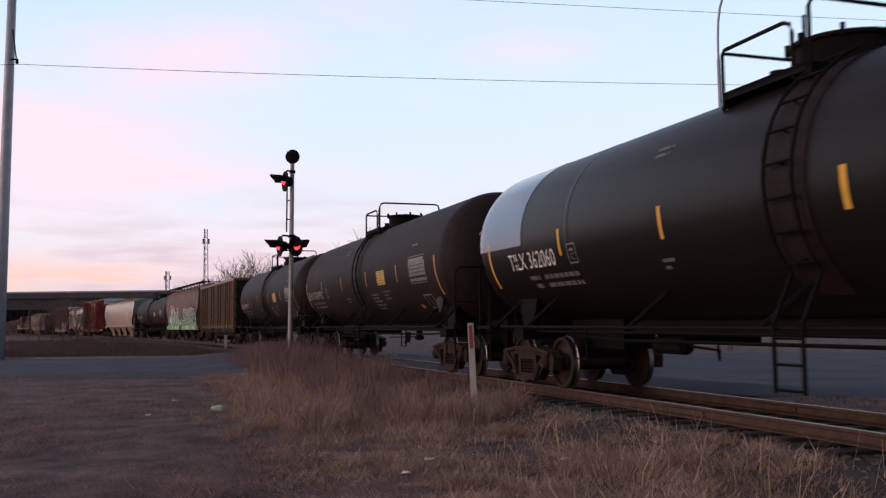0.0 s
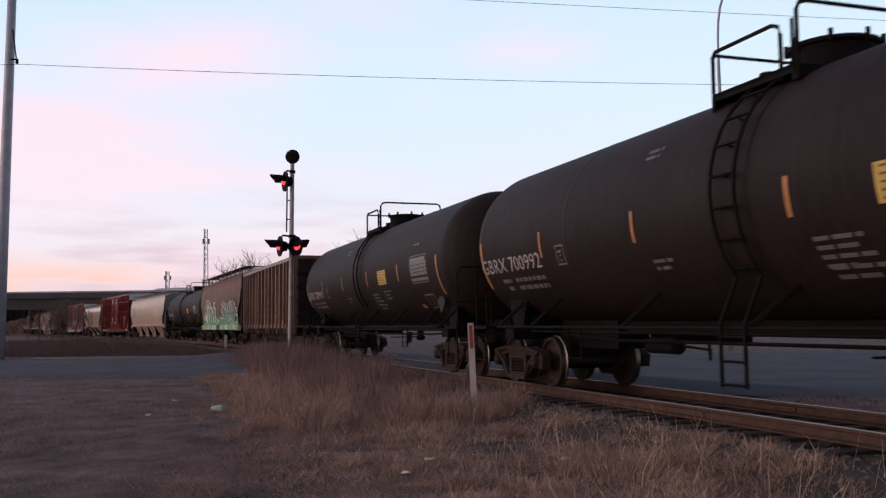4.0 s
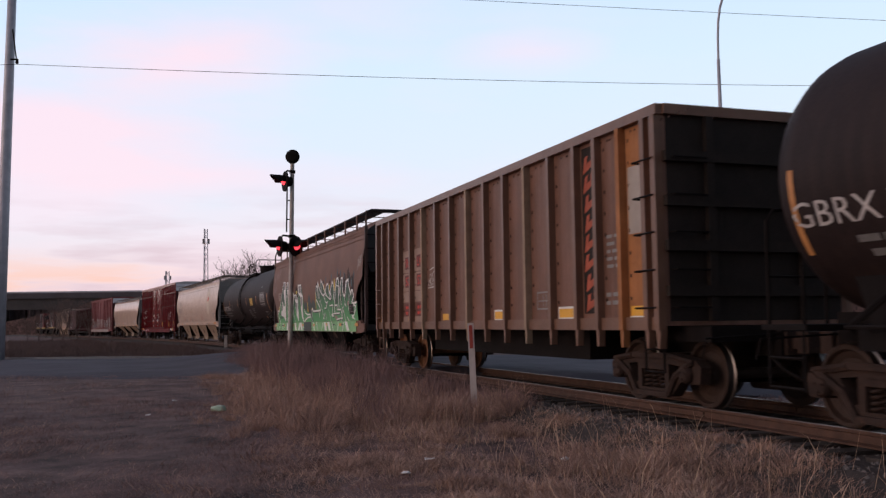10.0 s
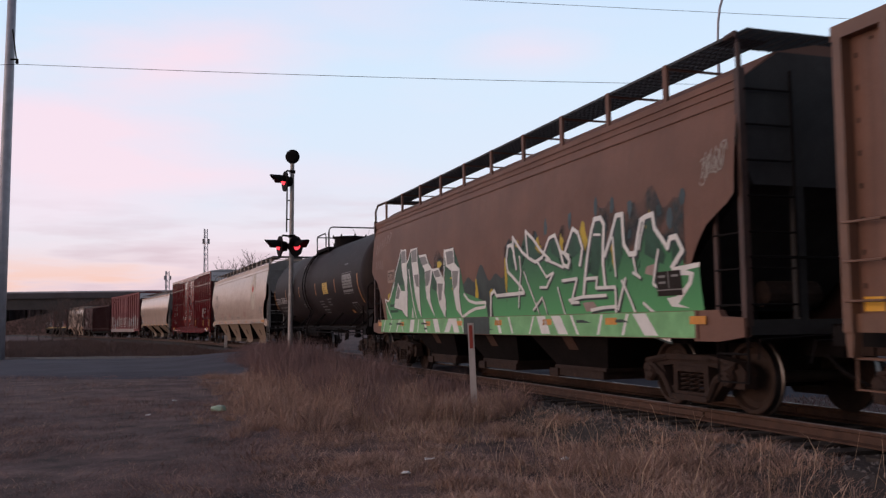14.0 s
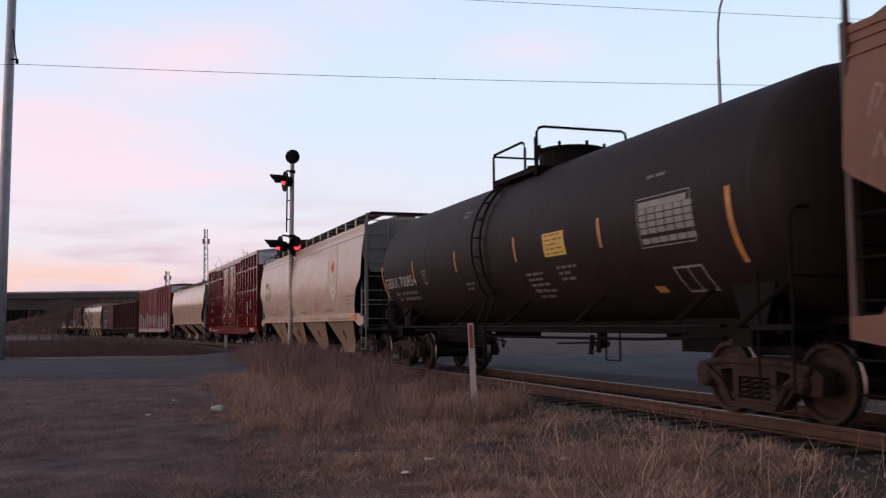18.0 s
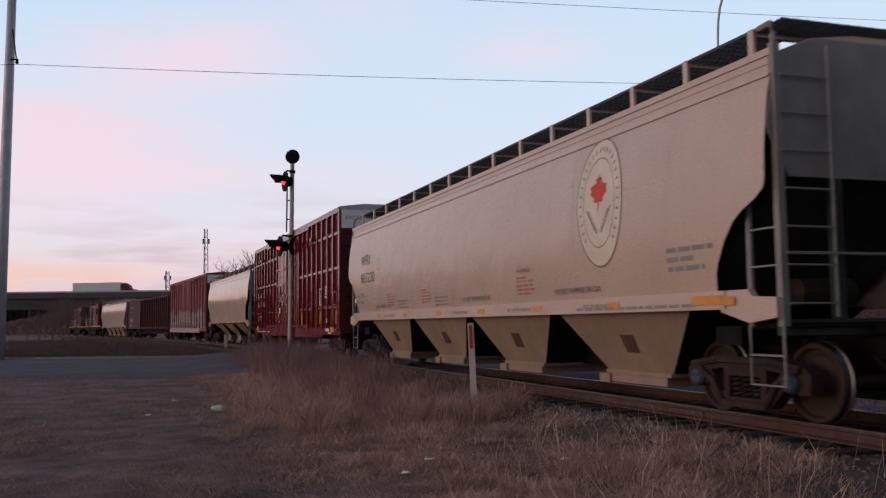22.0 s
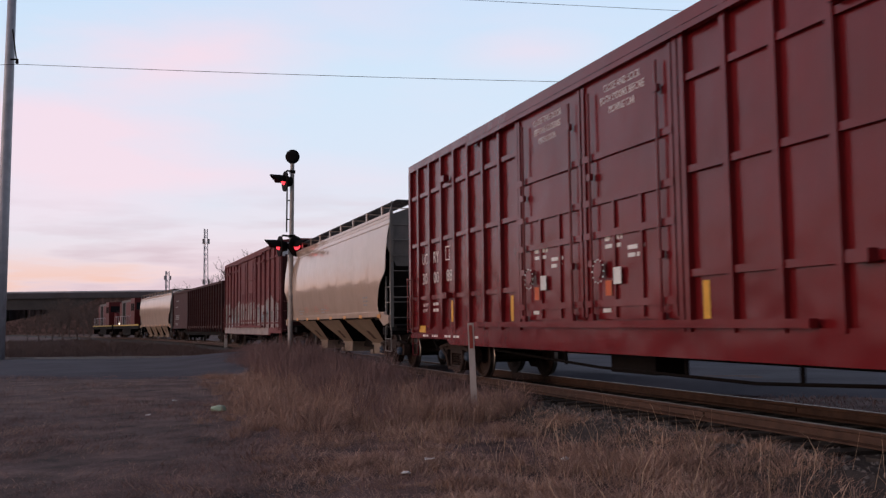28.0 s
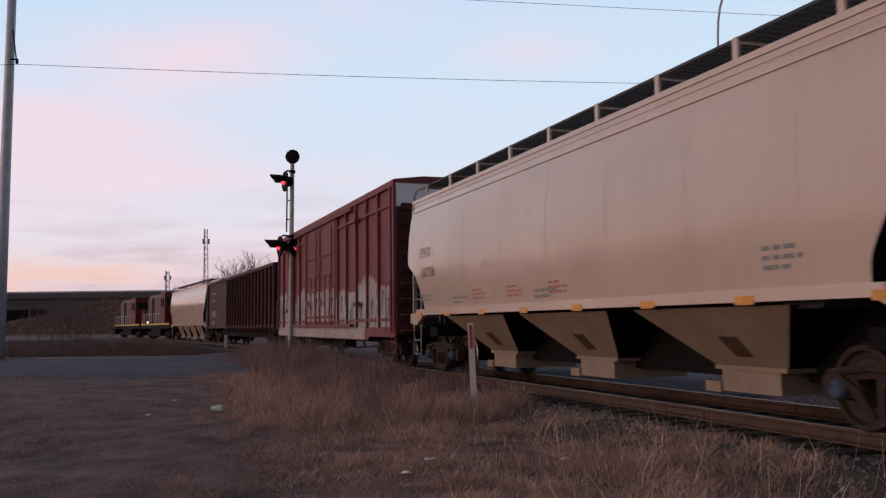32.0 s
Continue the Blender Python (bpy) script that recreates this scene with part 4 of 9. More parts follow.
def build_marker_post():
    p = Vector((0.503, 16.4, 0))
    p.z = ground_z(p.x, p.y)
    t = thing("marker_post", "slim white marker post with a red reflective panel", "marker post", m=Matrix.Translation(p) @ pose(0, 0, 0, 0, -1.5, -8))
    part("post", boxes((-0.055, 0.055, -0.012, 0.012, -0.1, 1.6)), M_POSTW, t)
    part("reflector", boxes((-0.03, 0.03, -0.018, -0.0125, 1.15, 1.56)), M_REFLECT, t, "faded red reflective strip")
    p = Vector((-14.2, 60.0, 0))
    t2 = thing("marker_post", "short pale marker post beside the road", "marker post", m=Matrix.Translation((p.x, p.y, ground_z(p.x, p.y))))
    part("post", boxes((-0.09, 0.09, -0.05, 0.05, -0.1, 0.95), (-0.11, 0.11, -0.07, 0.07, 0.95, 1.0)), M_MAST, t2)


def build_utility_poles():
    b = Vector((-24.0, 49.7, 0))
    b.z = ground_z(b.x, b.y)
    t = thing("utility_pole", "tall tapered galvanised steel utility pole", "utility pole", m=Matrix.Translation(b) @ pose(0, 0, 0, 0, 1.4, 0))
    bm = bmesh.new()
    lathe(bm, [(-0.2, 0.33), (8, 0.29), (16, 0.25), (24, 0.2)], "z", 16)
    part("pole", bm, M_GALV, t, smooth=True)
    bm = tubes([(0.2, -0.2, 18.1), (0.5, -0.3, 16.45)], r=0.04)
    box(bm, 0.2, 0.6, -0.34, -0.24, 16.35, 16.43)
    lathe(bm, [(16.15, 0.06), (16.22, 0.1), (16.35, 0.06)], "z", 10, (0.55, -0.3, 0))
    part("insulator_bracket", bm, M_BLACK, t)
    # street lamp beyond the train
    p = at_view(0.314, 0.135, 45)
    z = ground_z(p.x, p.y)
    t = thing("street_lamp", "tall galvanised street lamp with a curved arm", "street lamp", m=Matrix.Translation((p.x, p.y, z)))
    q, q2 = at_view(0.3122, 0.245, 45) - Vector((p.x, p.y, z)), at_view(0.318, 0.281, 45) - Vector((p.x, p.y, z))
    top = q2.z
    bm = bmesh.new()
    lathe(bm, [(0, 0.14), (q.z * 0.5, 0.11), (top - 3.0, 0.08)], "z", 12, (0, 0, 0))
    part("pole", bm, M_GALV, t, smooth=True)
    tip = Vector((2.3, 0, top + 1.7))
    arm = [(0, 0, top - 3.05), (0.02, 0, top - 1.9), (0.07, 0, top - 1.1), (0.18, 0, top - 0.4), (0.34, 0, top + 0.1), (0.6, 0, top + 0.6), (1.0, 0, top + 1.1), (1.6, 0, top + 1.5), (tip.x, 0, tip.z)]
    part("arm", tubes(arm, r=0.06, n=8), M_GALV, t)
    bm = bmesh.new()
    lathe(bm, [(0, 0.05), (0.1, 0.16), (0.6, 0.18), (0.75, 0.08)], "x", 12, (tip.x, 0, tip.z - 0.02))
    part("lamp_head", bm, M_GALV, t)


def build_wires():
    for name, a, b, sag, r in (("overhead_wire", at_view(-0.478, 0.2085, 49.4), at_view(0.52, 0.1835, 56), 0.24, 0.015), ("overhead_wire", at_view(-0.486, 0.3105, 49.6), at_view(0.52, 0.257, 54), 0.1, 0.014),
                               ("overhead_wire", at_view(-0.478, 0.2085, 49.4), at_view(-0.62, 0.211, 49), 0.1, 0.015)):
        pts = []
        for k in range(25):
            u = k / 24
            p = a.lerp(b, u)
            pts.append((p.x, p.y, p.z - 4 * sag * u * (1 - u)))
        tagged(part(name, tubes(pts, r=r, n=5), M_BLACK), "thin black overhead wire strung between poles", "wire")


def lattice_tower(name, p, height, w, label, panels):
    t = thing(name, label, "radio mast", m=Matrix.Translation(p))
    legs = [(w, 0), (-w / 2, w * 0.86), (-w / 2, -w * 0.86)]
    for x, y in legs:
        part("leg", tubes([(x * 1.6, y * 1.6, 0), (x, y, height * 0.5), (x * 0.75, y * 0.75, height)], r=w * 0.16, n=5), M_GALV, t)
    bm = bmesh.new()
    n = int(height / (w * 2.2))
    for k in range(n):
        z0, z1 = height * k / n, height * (k + 1) / n
        f0, f1 = (1.6 - 1.2 * z0 / height if z0 < height / 2 else 1.25 - 0.5 * z0 / height), (1.6 - 1.2 * z1 / height if z1 < height / 2 else 1.25 - 0.5 * z1 / height)
        for i in range(3):
            (x0, y0), (x1, y1) = legs[i], legs[(i + 1) % 3]
            if k % 2:
                x0, y0, x1, y1 = x1, y1, x0, y0
            tube(bm, [(x0 * f0, y0 * f0, z0), (x1 * f1, y1 * f1, z1)], w * 0.08, 3)
    part("bracing", bm, M_GALV, t)
    for z in panels:
        for k in range(3):
            a = k * 2.094
            part("antenna", boxes((math.cos(a) * w * 1.3 - 0.28, math.cos(a) * w * 1.3 + 0.28, math.sin(a) * w * 1.1 - 0.15, math.sin(a) * w * 1.1 + 0.15, z, z + 1.8)), M_CONC, t)
    return t


def build_bridge():
    """The overpass that carries a highway across the line."""
    Y = 278.0
    br = thing("highway_overpass", "long grey highway overpass on dark steel girders", "bridge")
    x0, x1 = -720.0, 500.0

    def top(x):
        return 10.25 + (x + 131) * -0.0075

    def deck(y0, y1, dz0, dz1):
        bm = bmesh.new()
        vs = []
        for x in (x0, (x0 + x1) / 2, x1):
            vs.append([bm.verts.new((x, y, top(x) + dz)) for y, dz in ((y0, dz0), (y1, dz0), (y1, dz1), (y0, dz1))])
        for a, b in zip(vs, vs[1:]):
            for k in range(4):
                bm.faces.new((a[k], a[(k + 1) % 4], b[(k + 1) % 4], b[k]))
        bm.faces.new(vs[0][::-1])
        bm.faces.new(vs[-1])
        bmesh.ops.recalc_face_normals(bm, faces=bm.faces[:])
        return bm

    part("parapet", deck(Y, Y + 0.4, -1.1, 0), M_PARAPET, br, "dark concrete parapet")
    part("parapet", deck(Y + 14, Y + 14.4, -1.1, 0), M_PARAPET, br)
    part("deck", deck(Y - 0.3, Y + 14.7, -1.7, -1.1), M_PARAPET, br)
    for k in range(5):
        part("girder", deck(Y + 0.6 + k * 3.2, Y + 1.1 + k * 3.2, -5.0, -1.7), M_GIRDER, br)
    for x in (-204, -158):
        part("pier", boxes((x - 0.7, x + 0.7, Y + 1, Y + 13, -2.5, top(x) - 5.0)), M_CONC, br)
    # the far approach: abutment and embankment
    bm = bmesh.new()
    prof = [(-142, 0.0), (-112, 5.2), (-104, 8.3), (-79, 8.1), (500, 3.8), (540, -1.9), (540, -3.5), (-175, -3.5)]
    plate(bm, prof, Y + 0.2, Y + 14.2)
    tagged(part("embankment", bm, M_EARTH), "long grassed embankment that carries the highway", "embankment", kind="structure")
    part("guard_rail", deck(Y + 0.1, Y + 0.3, 0.0, 0.45), M_GALV, br)


def build_road_traffic():
    """The lorries that cross the overpass."""
    out = []
    for k in range(3):
        t = thing("articulated_lorry", ("white box trailer behind a red and white tractor unit", "white box trailer behind a dark red tractor unit", "long white box trailer on the overpass")[k], "lorry", group="lorries on the overpass")
        part("trailer", boxes((-15.5, -1.0, -1.25, 1.25, 1.1, 4.15 if k < 2 else 2.5)), M_WHITEVAN, t)
        part("trailer_frame", boxes((-15.3, -1.2, -0.5, 0.5, 0.75, 1.1)), M_BLACK, t)
        cab = bmesh.new()
        plate(cab, [(-0.6, 0.7), (-0.6, 3.75 if k < 2 else 2.4), (0.4, 3.95 if k < 2 else 2.4), (1.6, 3.2 if k < 2 else 2.3), (2.1, 2.1), (3.6, 1.85), (3.8, 0.7)], -1.2, 1.2)
        part("cab", cab, M_LOCORED if k < 2 else M_WHITEVAN, t, "cab with a sloping roof fairing")
        part("windscreen", boxes((1.65, 2.0, -1.1, 1.1, 2.0, 2.3)), M_GLASS, t)
        for x in (-14.5, -13.2, -0.3, 1.0, 3.0):
            for y in (-1.15, 0.9):
                bm = bmesh.new()
                lathe(bm, [(0, 0.42), (0.04, 0.5), (0.24, 0.5), (0.28, 0.42)], "y", 14, (x, y, 0.5))
                part("wheel", bm, M_TYRE, t)
        out.append(t)
    return out


def build_cars():
    """Two cars that drive past beyond the train."""
    out = []
    for k in range(2):
        t = thing("car", ("dark grey saloon car on the yard beyond the train", "dark blue saloon car on the yard beyond the train")[k], "car", group="cars beyond the train")
        bm = bmesh.new()
        prof = [(-2.25, 0.35), (-2.3, 0.75), (-2.15, 0.95), (-1.5, 1.0), (-0.9, 1.42), (0.5, 1.45), (1.2, 1.02), (2.1, 0.86), (2.3, 0.65), (2.28, 0.3), (1.85, 0.25), (-1.8, 0.25)]
        plate(bm, prof, -0.86, 0.86)
        bmesh.ops.bevel(bm, geom=bm.edges[:], offset=0.05, segments=2, affect="EDGES")
        part("body", bm, M_CARPAINT, t)
        for y in (-0.868, 0.862):
            bm = bmesh.new()
            plate(bm, [(-1.3, 1.02), (-0.85, 1.34), (0.42, 1.37), (0.95, 1.02)], y, y + 0.006)
            part("side_window", bm, M_GLASS, t)
        bm = bmesh.new()
        vs = [bm.verts.new(p) for p in ((-1.53, -0.75, 1.03), (-1.53, 0.75, 1.03), (-0.95, 0.66, 1.42), (-0.95, -0.66, 1.42))]
        bm.faces.new(vs)
        part("rear_window", bm, M_GLASS, t)
        for y in (-0.6, 0.6):
            part("tail_light", boxes((-2.325, -2.27, y - 0.2, y + 0.2, 0.66, 0.82)), M_TAIL, t, "lit red tail light")
            part("headlight", boxes((2.27, 2.32, y - 0.17, y + 0.17, 0.6, 0.72)), M_GLOW, t)
        for x in (-1.42, 1.4):
            for y in (-0.88, 0.68):
                bm = bmesh.new()
                lathe(bm, [(0, 0.25), (0.02, 0.33), (0.18, 0.33), (0.2, 0.25)], "y", 20, (x, y, 0.33))
                w = part("wheel", bm, M_TYRE, t)
                bm = bmesh.new()
                for i in range(5):
                    a = i * 1.2566
                    tube(bm, [(x, y - 0.005, 0.33), (x + 0.23 * math.cos(a), y - 0.005, 0.33 + 0.23 * math.sin(a))], 0.03, 4)
                part("rim", bm, M_CHROME, w)
        out.append(t)
    return out


def build_far_trees():
    rnd = random.Random(21)
    spots = [(-0.224, 190, 442), (-0.213, 185, 452), (-0.236, 200, 470), (-0.202, 195, 458), (-0.246, 205, 482), (-0.294, 300, 497), (-0.300, 310, 505), (-0.19, 190, 470), (-0.178, 190, 462),
             (-0.165, 185, 455), (-0.075, 180, 404), (-0.083, 185, 408), (-0.066, 180, 412), (-0.14, 190, 460), (-0.12, 190, 455), (-0.10, 190, 440)]
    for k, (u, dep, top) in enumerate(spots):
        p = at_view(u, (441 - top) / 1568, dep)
        z = ground_z(p.x, p.y)
        bare_tree("bare_tree", Matrix.Translation((p.x, p.y, z)), p.z - z, 30 + k, "leafless grey-brown tree beyond the railway", 1.0, 0.012)
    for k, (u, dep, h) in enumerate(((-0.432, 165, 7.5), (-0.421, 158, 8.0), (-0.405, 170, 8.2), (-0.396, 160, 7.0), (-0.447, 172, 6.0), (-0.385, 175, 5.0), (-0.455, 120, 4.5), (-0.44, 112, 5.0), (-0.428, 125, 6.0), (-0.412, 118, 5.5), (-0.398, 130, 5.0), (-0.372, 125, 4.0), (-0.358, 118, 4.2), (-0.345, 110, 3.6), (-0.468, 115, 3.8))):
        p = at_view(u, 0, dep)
        bare_tree("bare_sapling", Matrix.Translation((p.x, p.y, ground_z(p.x, p.y))), h, 60 + k, "thin leafless sapling beside the railway", 0.8, 0.02)
    # woods along the skyline, too far to tell apart
    bm = bmesh.new()
    for k in range(1300):
        x = rnd.uniform(-340, 450)
        y = 470 + rnd.uniform(-40, 40)
        h = rnd.uniform(13.8, 15.0)
        for _ in range(3):
            a = rnd.uniform(0, 6.28)
            w = rnd.uniform(1.5, 4)
            dx, dy = math.cos(a) * w, math.sin(a) * w
            v = [bm.verts.new((x - dx, y - dy, -4)), bm.verts.new((x + dx, y + dy, -4)), bm.verts.new((x + dx * 0.8, y + dy, h * 0.7)), bm.verts.new((x + rnd.uniform(-1, 1), y, h)), bm.verts.new((x - dx * 0.9, y - dy, h * 0.75))]
            bm.faces.new(v)
    tagged(part("distant_woods", bm, M_FARTREE), "hazy line of bare woods on the skyline", "woods", kind="stuff")


def build_litter():
    p = (-4.36, 17.9)
    bm = bmesh.new()
    bmesh.ops.create_icosphere(bm, subdivisions=3, radius=0.14)
    for v in bm.verts:
        k = 1 + 0.35 * noise.noise(v.co * 11)
        v.co = Vector((v.co.x * 1.15 * k, v.co.y * 0.7 * k, max(-0.03, v.co.z * 0.55 * k)))
    ob = tagged(part("plastic_bag", bm, M_LITTER, None, "", True), "crumpled pale green plastic bag lying in the grass", "litter")
    ob.matrix_basis = Matrix.Translation((p[0], p[1], ground_z(*p) + 0.05))
    rnd = random.Random(9)
    for x, y in ((-5.55, 17.3), (-5.9, 20.2), (1.35, 10.6), (-0.45, 9.95), (-6.9, 13.9), (-0.2, 10.9)):
        bm = bmesh.new()
        box(bm, -0.045, 0.045, -0.03, 0.03, 0.02, 0.035)
        for v in bm.verts:
            v.co += Vector((rnd.uniform(-0.02, 0.02), rnd.uniform(-0.02, 0.02), rnd.uniform(0, 0.025)))
        ob = tagged(part("paper_scrap", bm, M_WHITE), "small scrap of white litter in the dry grass", "litter", group="scraps of litter")
        ob.matrix_basis = Matrix.Translation((x, y, ground_z(x, y) + 0.02)) @ pose(0, 0, 0, 0, 0, rnd.uniform(0, 180))


# ---- rolling stock ----
WB, WR = 1.75, 0.457           # bogie wheelbase, wheel radius
WHEELSETS = []                 # (wheelset, its bogie's height) of the cars that turn their wheels
SHARED = {}


def wheelset_mesh(rusty):
    bm = bmesh.new()
    lathe(bm, [(-0.62, 0.075), (0.62, 0.075)], "y", 12)
    for sgn in (-1, 1):
        prof = [(0.60, 0.10), (0.63, 0.15), (0.665, 0.17), (0.69, 0.36), (0.675, 0.40), (0.672, WR + 0.022), (0.70, WR + 0.025), (0.712, WR + 0.006), (0.80, WR - 0.004), (0.812, WR - 0.02),
                (0.812, 0.395), (0.755, 0.37), (0.73, 0.30), (0.76, 0.16), (0.80, 0.13), (0.82, 0.09)]
        lathe(bm, [(sgn * a, r) for a, r in prof], "y", 36)
        lathe(bm, [(sgn * 0.8, 0.07), (sgn * 1.0, 0.07)], "y", 10)
    me = bpy.data.meshes.new("wheelset")
    bm.to_mesh(me)
    bm.free()
    me.materials.append(M_RUSTWHEEL if rusty else M_WHEEL)
    me.materials.append(M_TREAD)
    for f in me.polygons:
        r = math.hypot(f.center.x, f.center.z)
        if WR - 0.012 < r < WR + 0.024 and 0.69 < abs(f.center.y) < 0.815:
            f.material_index = 1
    return me


def side_frame_mesh():
    """A cast side frame: two pedestals, an arched top chord, a dropped middle with a window each side of the springs."""
    bm = bmesh.new()
    out = [(-1.13, 0.34), (-1.16, 0.56), (-1.02, 0.66), (-0.55, 0.72), (0.55, 0.72), (1.02, 0.66), (1.16, 0.56), (1.13, 0.34), (0.98, 0.33), (0.72, 0.38), (0.46, 0.14), (-0.46, 0.14), (-0.72, 0.38), (-0.98, 0.33)]
    holes = [[(-0.66, 0.56), (-0.40, 0.59), (-0.40, 0.30), (-0.47, 0.30)], [(-0.30, 0.57), (0.30, 0.57), (0.30, 0.24), (-0.30, 0.24)], [(0.66, 0.56), (0.40, 0.59), (0.40, 0.30), (0.47, 0.30)]]
    y0, y1 = -1.10, -0.93
    edges = []
    for loop in [out] + holes:
        vs = [bm.verts.new((x, y0, z)) for x, z in loop]
        edges += [bm.edges.new((vs[i], vs[(i + 1) % len(vs)])) for i in range(len(vs))]
    bmesh.ops.triangle_fill(bm, use_beauty=True, use_dissolve=False, edges=edges)
    geom = bmesh.ops.extrude_face_region(bm, geom=bm.faces[:])
    bmesh.ops.translate(bm, vec=(0, y1 - y0, 0), verts=[g for g in geom["geom"] if isinstance(g, bmesh.types.BMVert)])
    bmesh.ops.recalc_face_normals(bm, faces=bm.faces[:])
    # flange round the spring window and lower chord
    box(bm, -0.5, 0.5, -1.15, -1.1, 0.66, 0.73)
    box(bm, -0.44, 0.44, -1.16, -1.1, 0.13, 0.20)
    for s in (-1, 1):
        tube(bm, [(s * 0.98, -1.12, 0.62), (s * 0.6, -1.12, 0.42), (s * 0.42, -1.12, 0.18)], 0.05, 6)
        tube(bm, [(s * 1.02, -1.12, 0.62), (s * 0.5, -1.12, 0.69)], 0.045, 6)
    return bm


def share(key, maker, mat):
    if key not in SHARED:
        me = maker()
        if not isinstance(me, bpy.types.Mesh):
            bm, me = me, bpy.data.meshes.new(key)
            bm.to_mesh(me)
            bm.free()
            me.materials.append(mat)
        SHARED[key] = me
    return SHARED[key]


def spring_mesh():
    bm = bmesh.new()
    for x in (-0.2, 0.0, 0.2):
        pts = [(x + 0.075 * math.cos(a), -1.03 + 0.06 * math.sin(a), 0.23 + 0.3 * a / 31.4) for a in np.arange(0, 31.4, 0.9)]
        tube(bm, pts, 0.017, 4)
    box(bm, -0.3, 0.3, -1.1, -0.95, 0.5, 0.58)
    return bm


def cap_mesh():
    bm = bmesh.new()
    lathe(bm, [(-1.2, 0.05), (-1.195, 0.09), (-1.15, 0.115), (-0.95, 0.125), (-0.92, 0.12)], "y", 16, (0, 0, WR))
    for k in range(3):
        a = k * 2.094 + 0.5
        lathe(bm, [(-1.215, 0.018), (-1.19, 0.018)], "y", 6, (0.06 * math.cos(a), 0, WR + 0.06 * math.sin(a)))
    return bm


def bogie(car, x, rusty=False, cap=None, turning=True):
    """A three-piece freight bogie under car at x."""
    bm = boxes((-0.22, 0.22, -0.92, 0.92, 0.5, 0.72))
    lathe(bm, [(0.7, 0.2), (0.86, 0.2)], "z", 16)
    tr = part("bogie", bm, M_TRUCK, car, "dirty cast-steel three-piece bogie")
    tr.matrix_basis = Matrix.Translation((x, 0, 0))
    for turn in (0, 180):
        m = pose(0, 0, 0, 0, 0, turn)
        o = new("side_frame", share("side_frame", side_frame_mesh, M_TRUCK))
        o.parent, o.matrix_basis = tr, m
        o = new("spring_nest", share("spring_nest", spring_mesh, M_TRUCK))
        o.parent, o.matrix_basis = tr, m
        for dx in (-WB / 2, WB / 2):
            o = new("bearing_cap", share("bearing_cap" + (cap.name if cap else ""), cap_mesh, cap or M_TRUCK))
            o.parent, o.matrix_basis = tr, m @ Matrix.Translation((dx, 0, 0))
    for dx in (-WB / 2, WB / 2):
        w = new("wheelset", share("wheelset_rusty" if rusty else "wheelset", lambda: wheelset_mesh(rusty), None))
        w.parent = tr
        w.matrix_basis = Matrix.Translation((dx, 0, WR))
        if turning:
            WHEELSETS.append((w, dx))
    rig = boxes((-0.45, -0.4, -0.8, 0.8, 0.3, 0.5), (0.4, 0.45, -0.8, 0.8, 0.3, 0.5))
    part("brake_beam", rig, M_BLACK, tr)
    return tr


def couplers(car, half):
    """Draw gear, air hose and coupler at each end; the knuckles meet at half from the middle."""
    for s in (-1, 1):
        bm = boxes(*[(min(s * a, s * b), max(s * a, s * b), -w, w, z0, z1) for a, b, w, z0, z1 in ((half - 0.95, half - 0.35, 0.17, 0.72, 1.02), (half - 0.36, half - 0.16, 0.09, 0.8, 0.96), (half - 0.18, half + 0.02, 0.16, 0.75, 1.02))])
        part("coupler", bm, M_TRUCK, car, "worn steel knuckle coupler")
        hose = tubes([(s * (half - 0.5), -0.35, 0.75), (s * (half - 0.25), -0.33, 0.55), (s * (half - 0.05), -0.2, 0.42), (s * (half + 0.02), -0.05, 0.45)], r=0.025)
        part("air_hose", hose, M_BLACK, car)
        lever = tubes([(s * (half - 0.4), -1.4, 0.72), (s * (half - 0.42), -1.35, 0.95), (s * (half - 0.42), -0.2, 1.0)], r=0.014)
        part("uncoupling_lever", lever, M_BLACK, car)


def ladder_bm(x0, x1, y, z0, z1, rungs, r=0.016, depth=0.08):
    bm = bmesh.new()
    for x in (x0, x1):
        box(bm, x - 0.02, x + 0.02, y - 0.01, y + 0.05, z0, z1)
    for k in range(rungs):
        z = z0 + (z1 - z0) * (k + 0.5) / rungs
        tube(bm, [(x0, y - depth * 0.3, z), (x1, y - depth * 0.3, z)], r, 5)
    return bm


def grab(bm, pts, r=0.014):
    tube(bm, pts, r, 5)


# ---- tank cars ----
def tank_skin(R, zc, lo=0.0):
    def skin(x, z):
        return -math.sqrt(max(0.01, R * R - (z - zc) ** 2))
    return skin


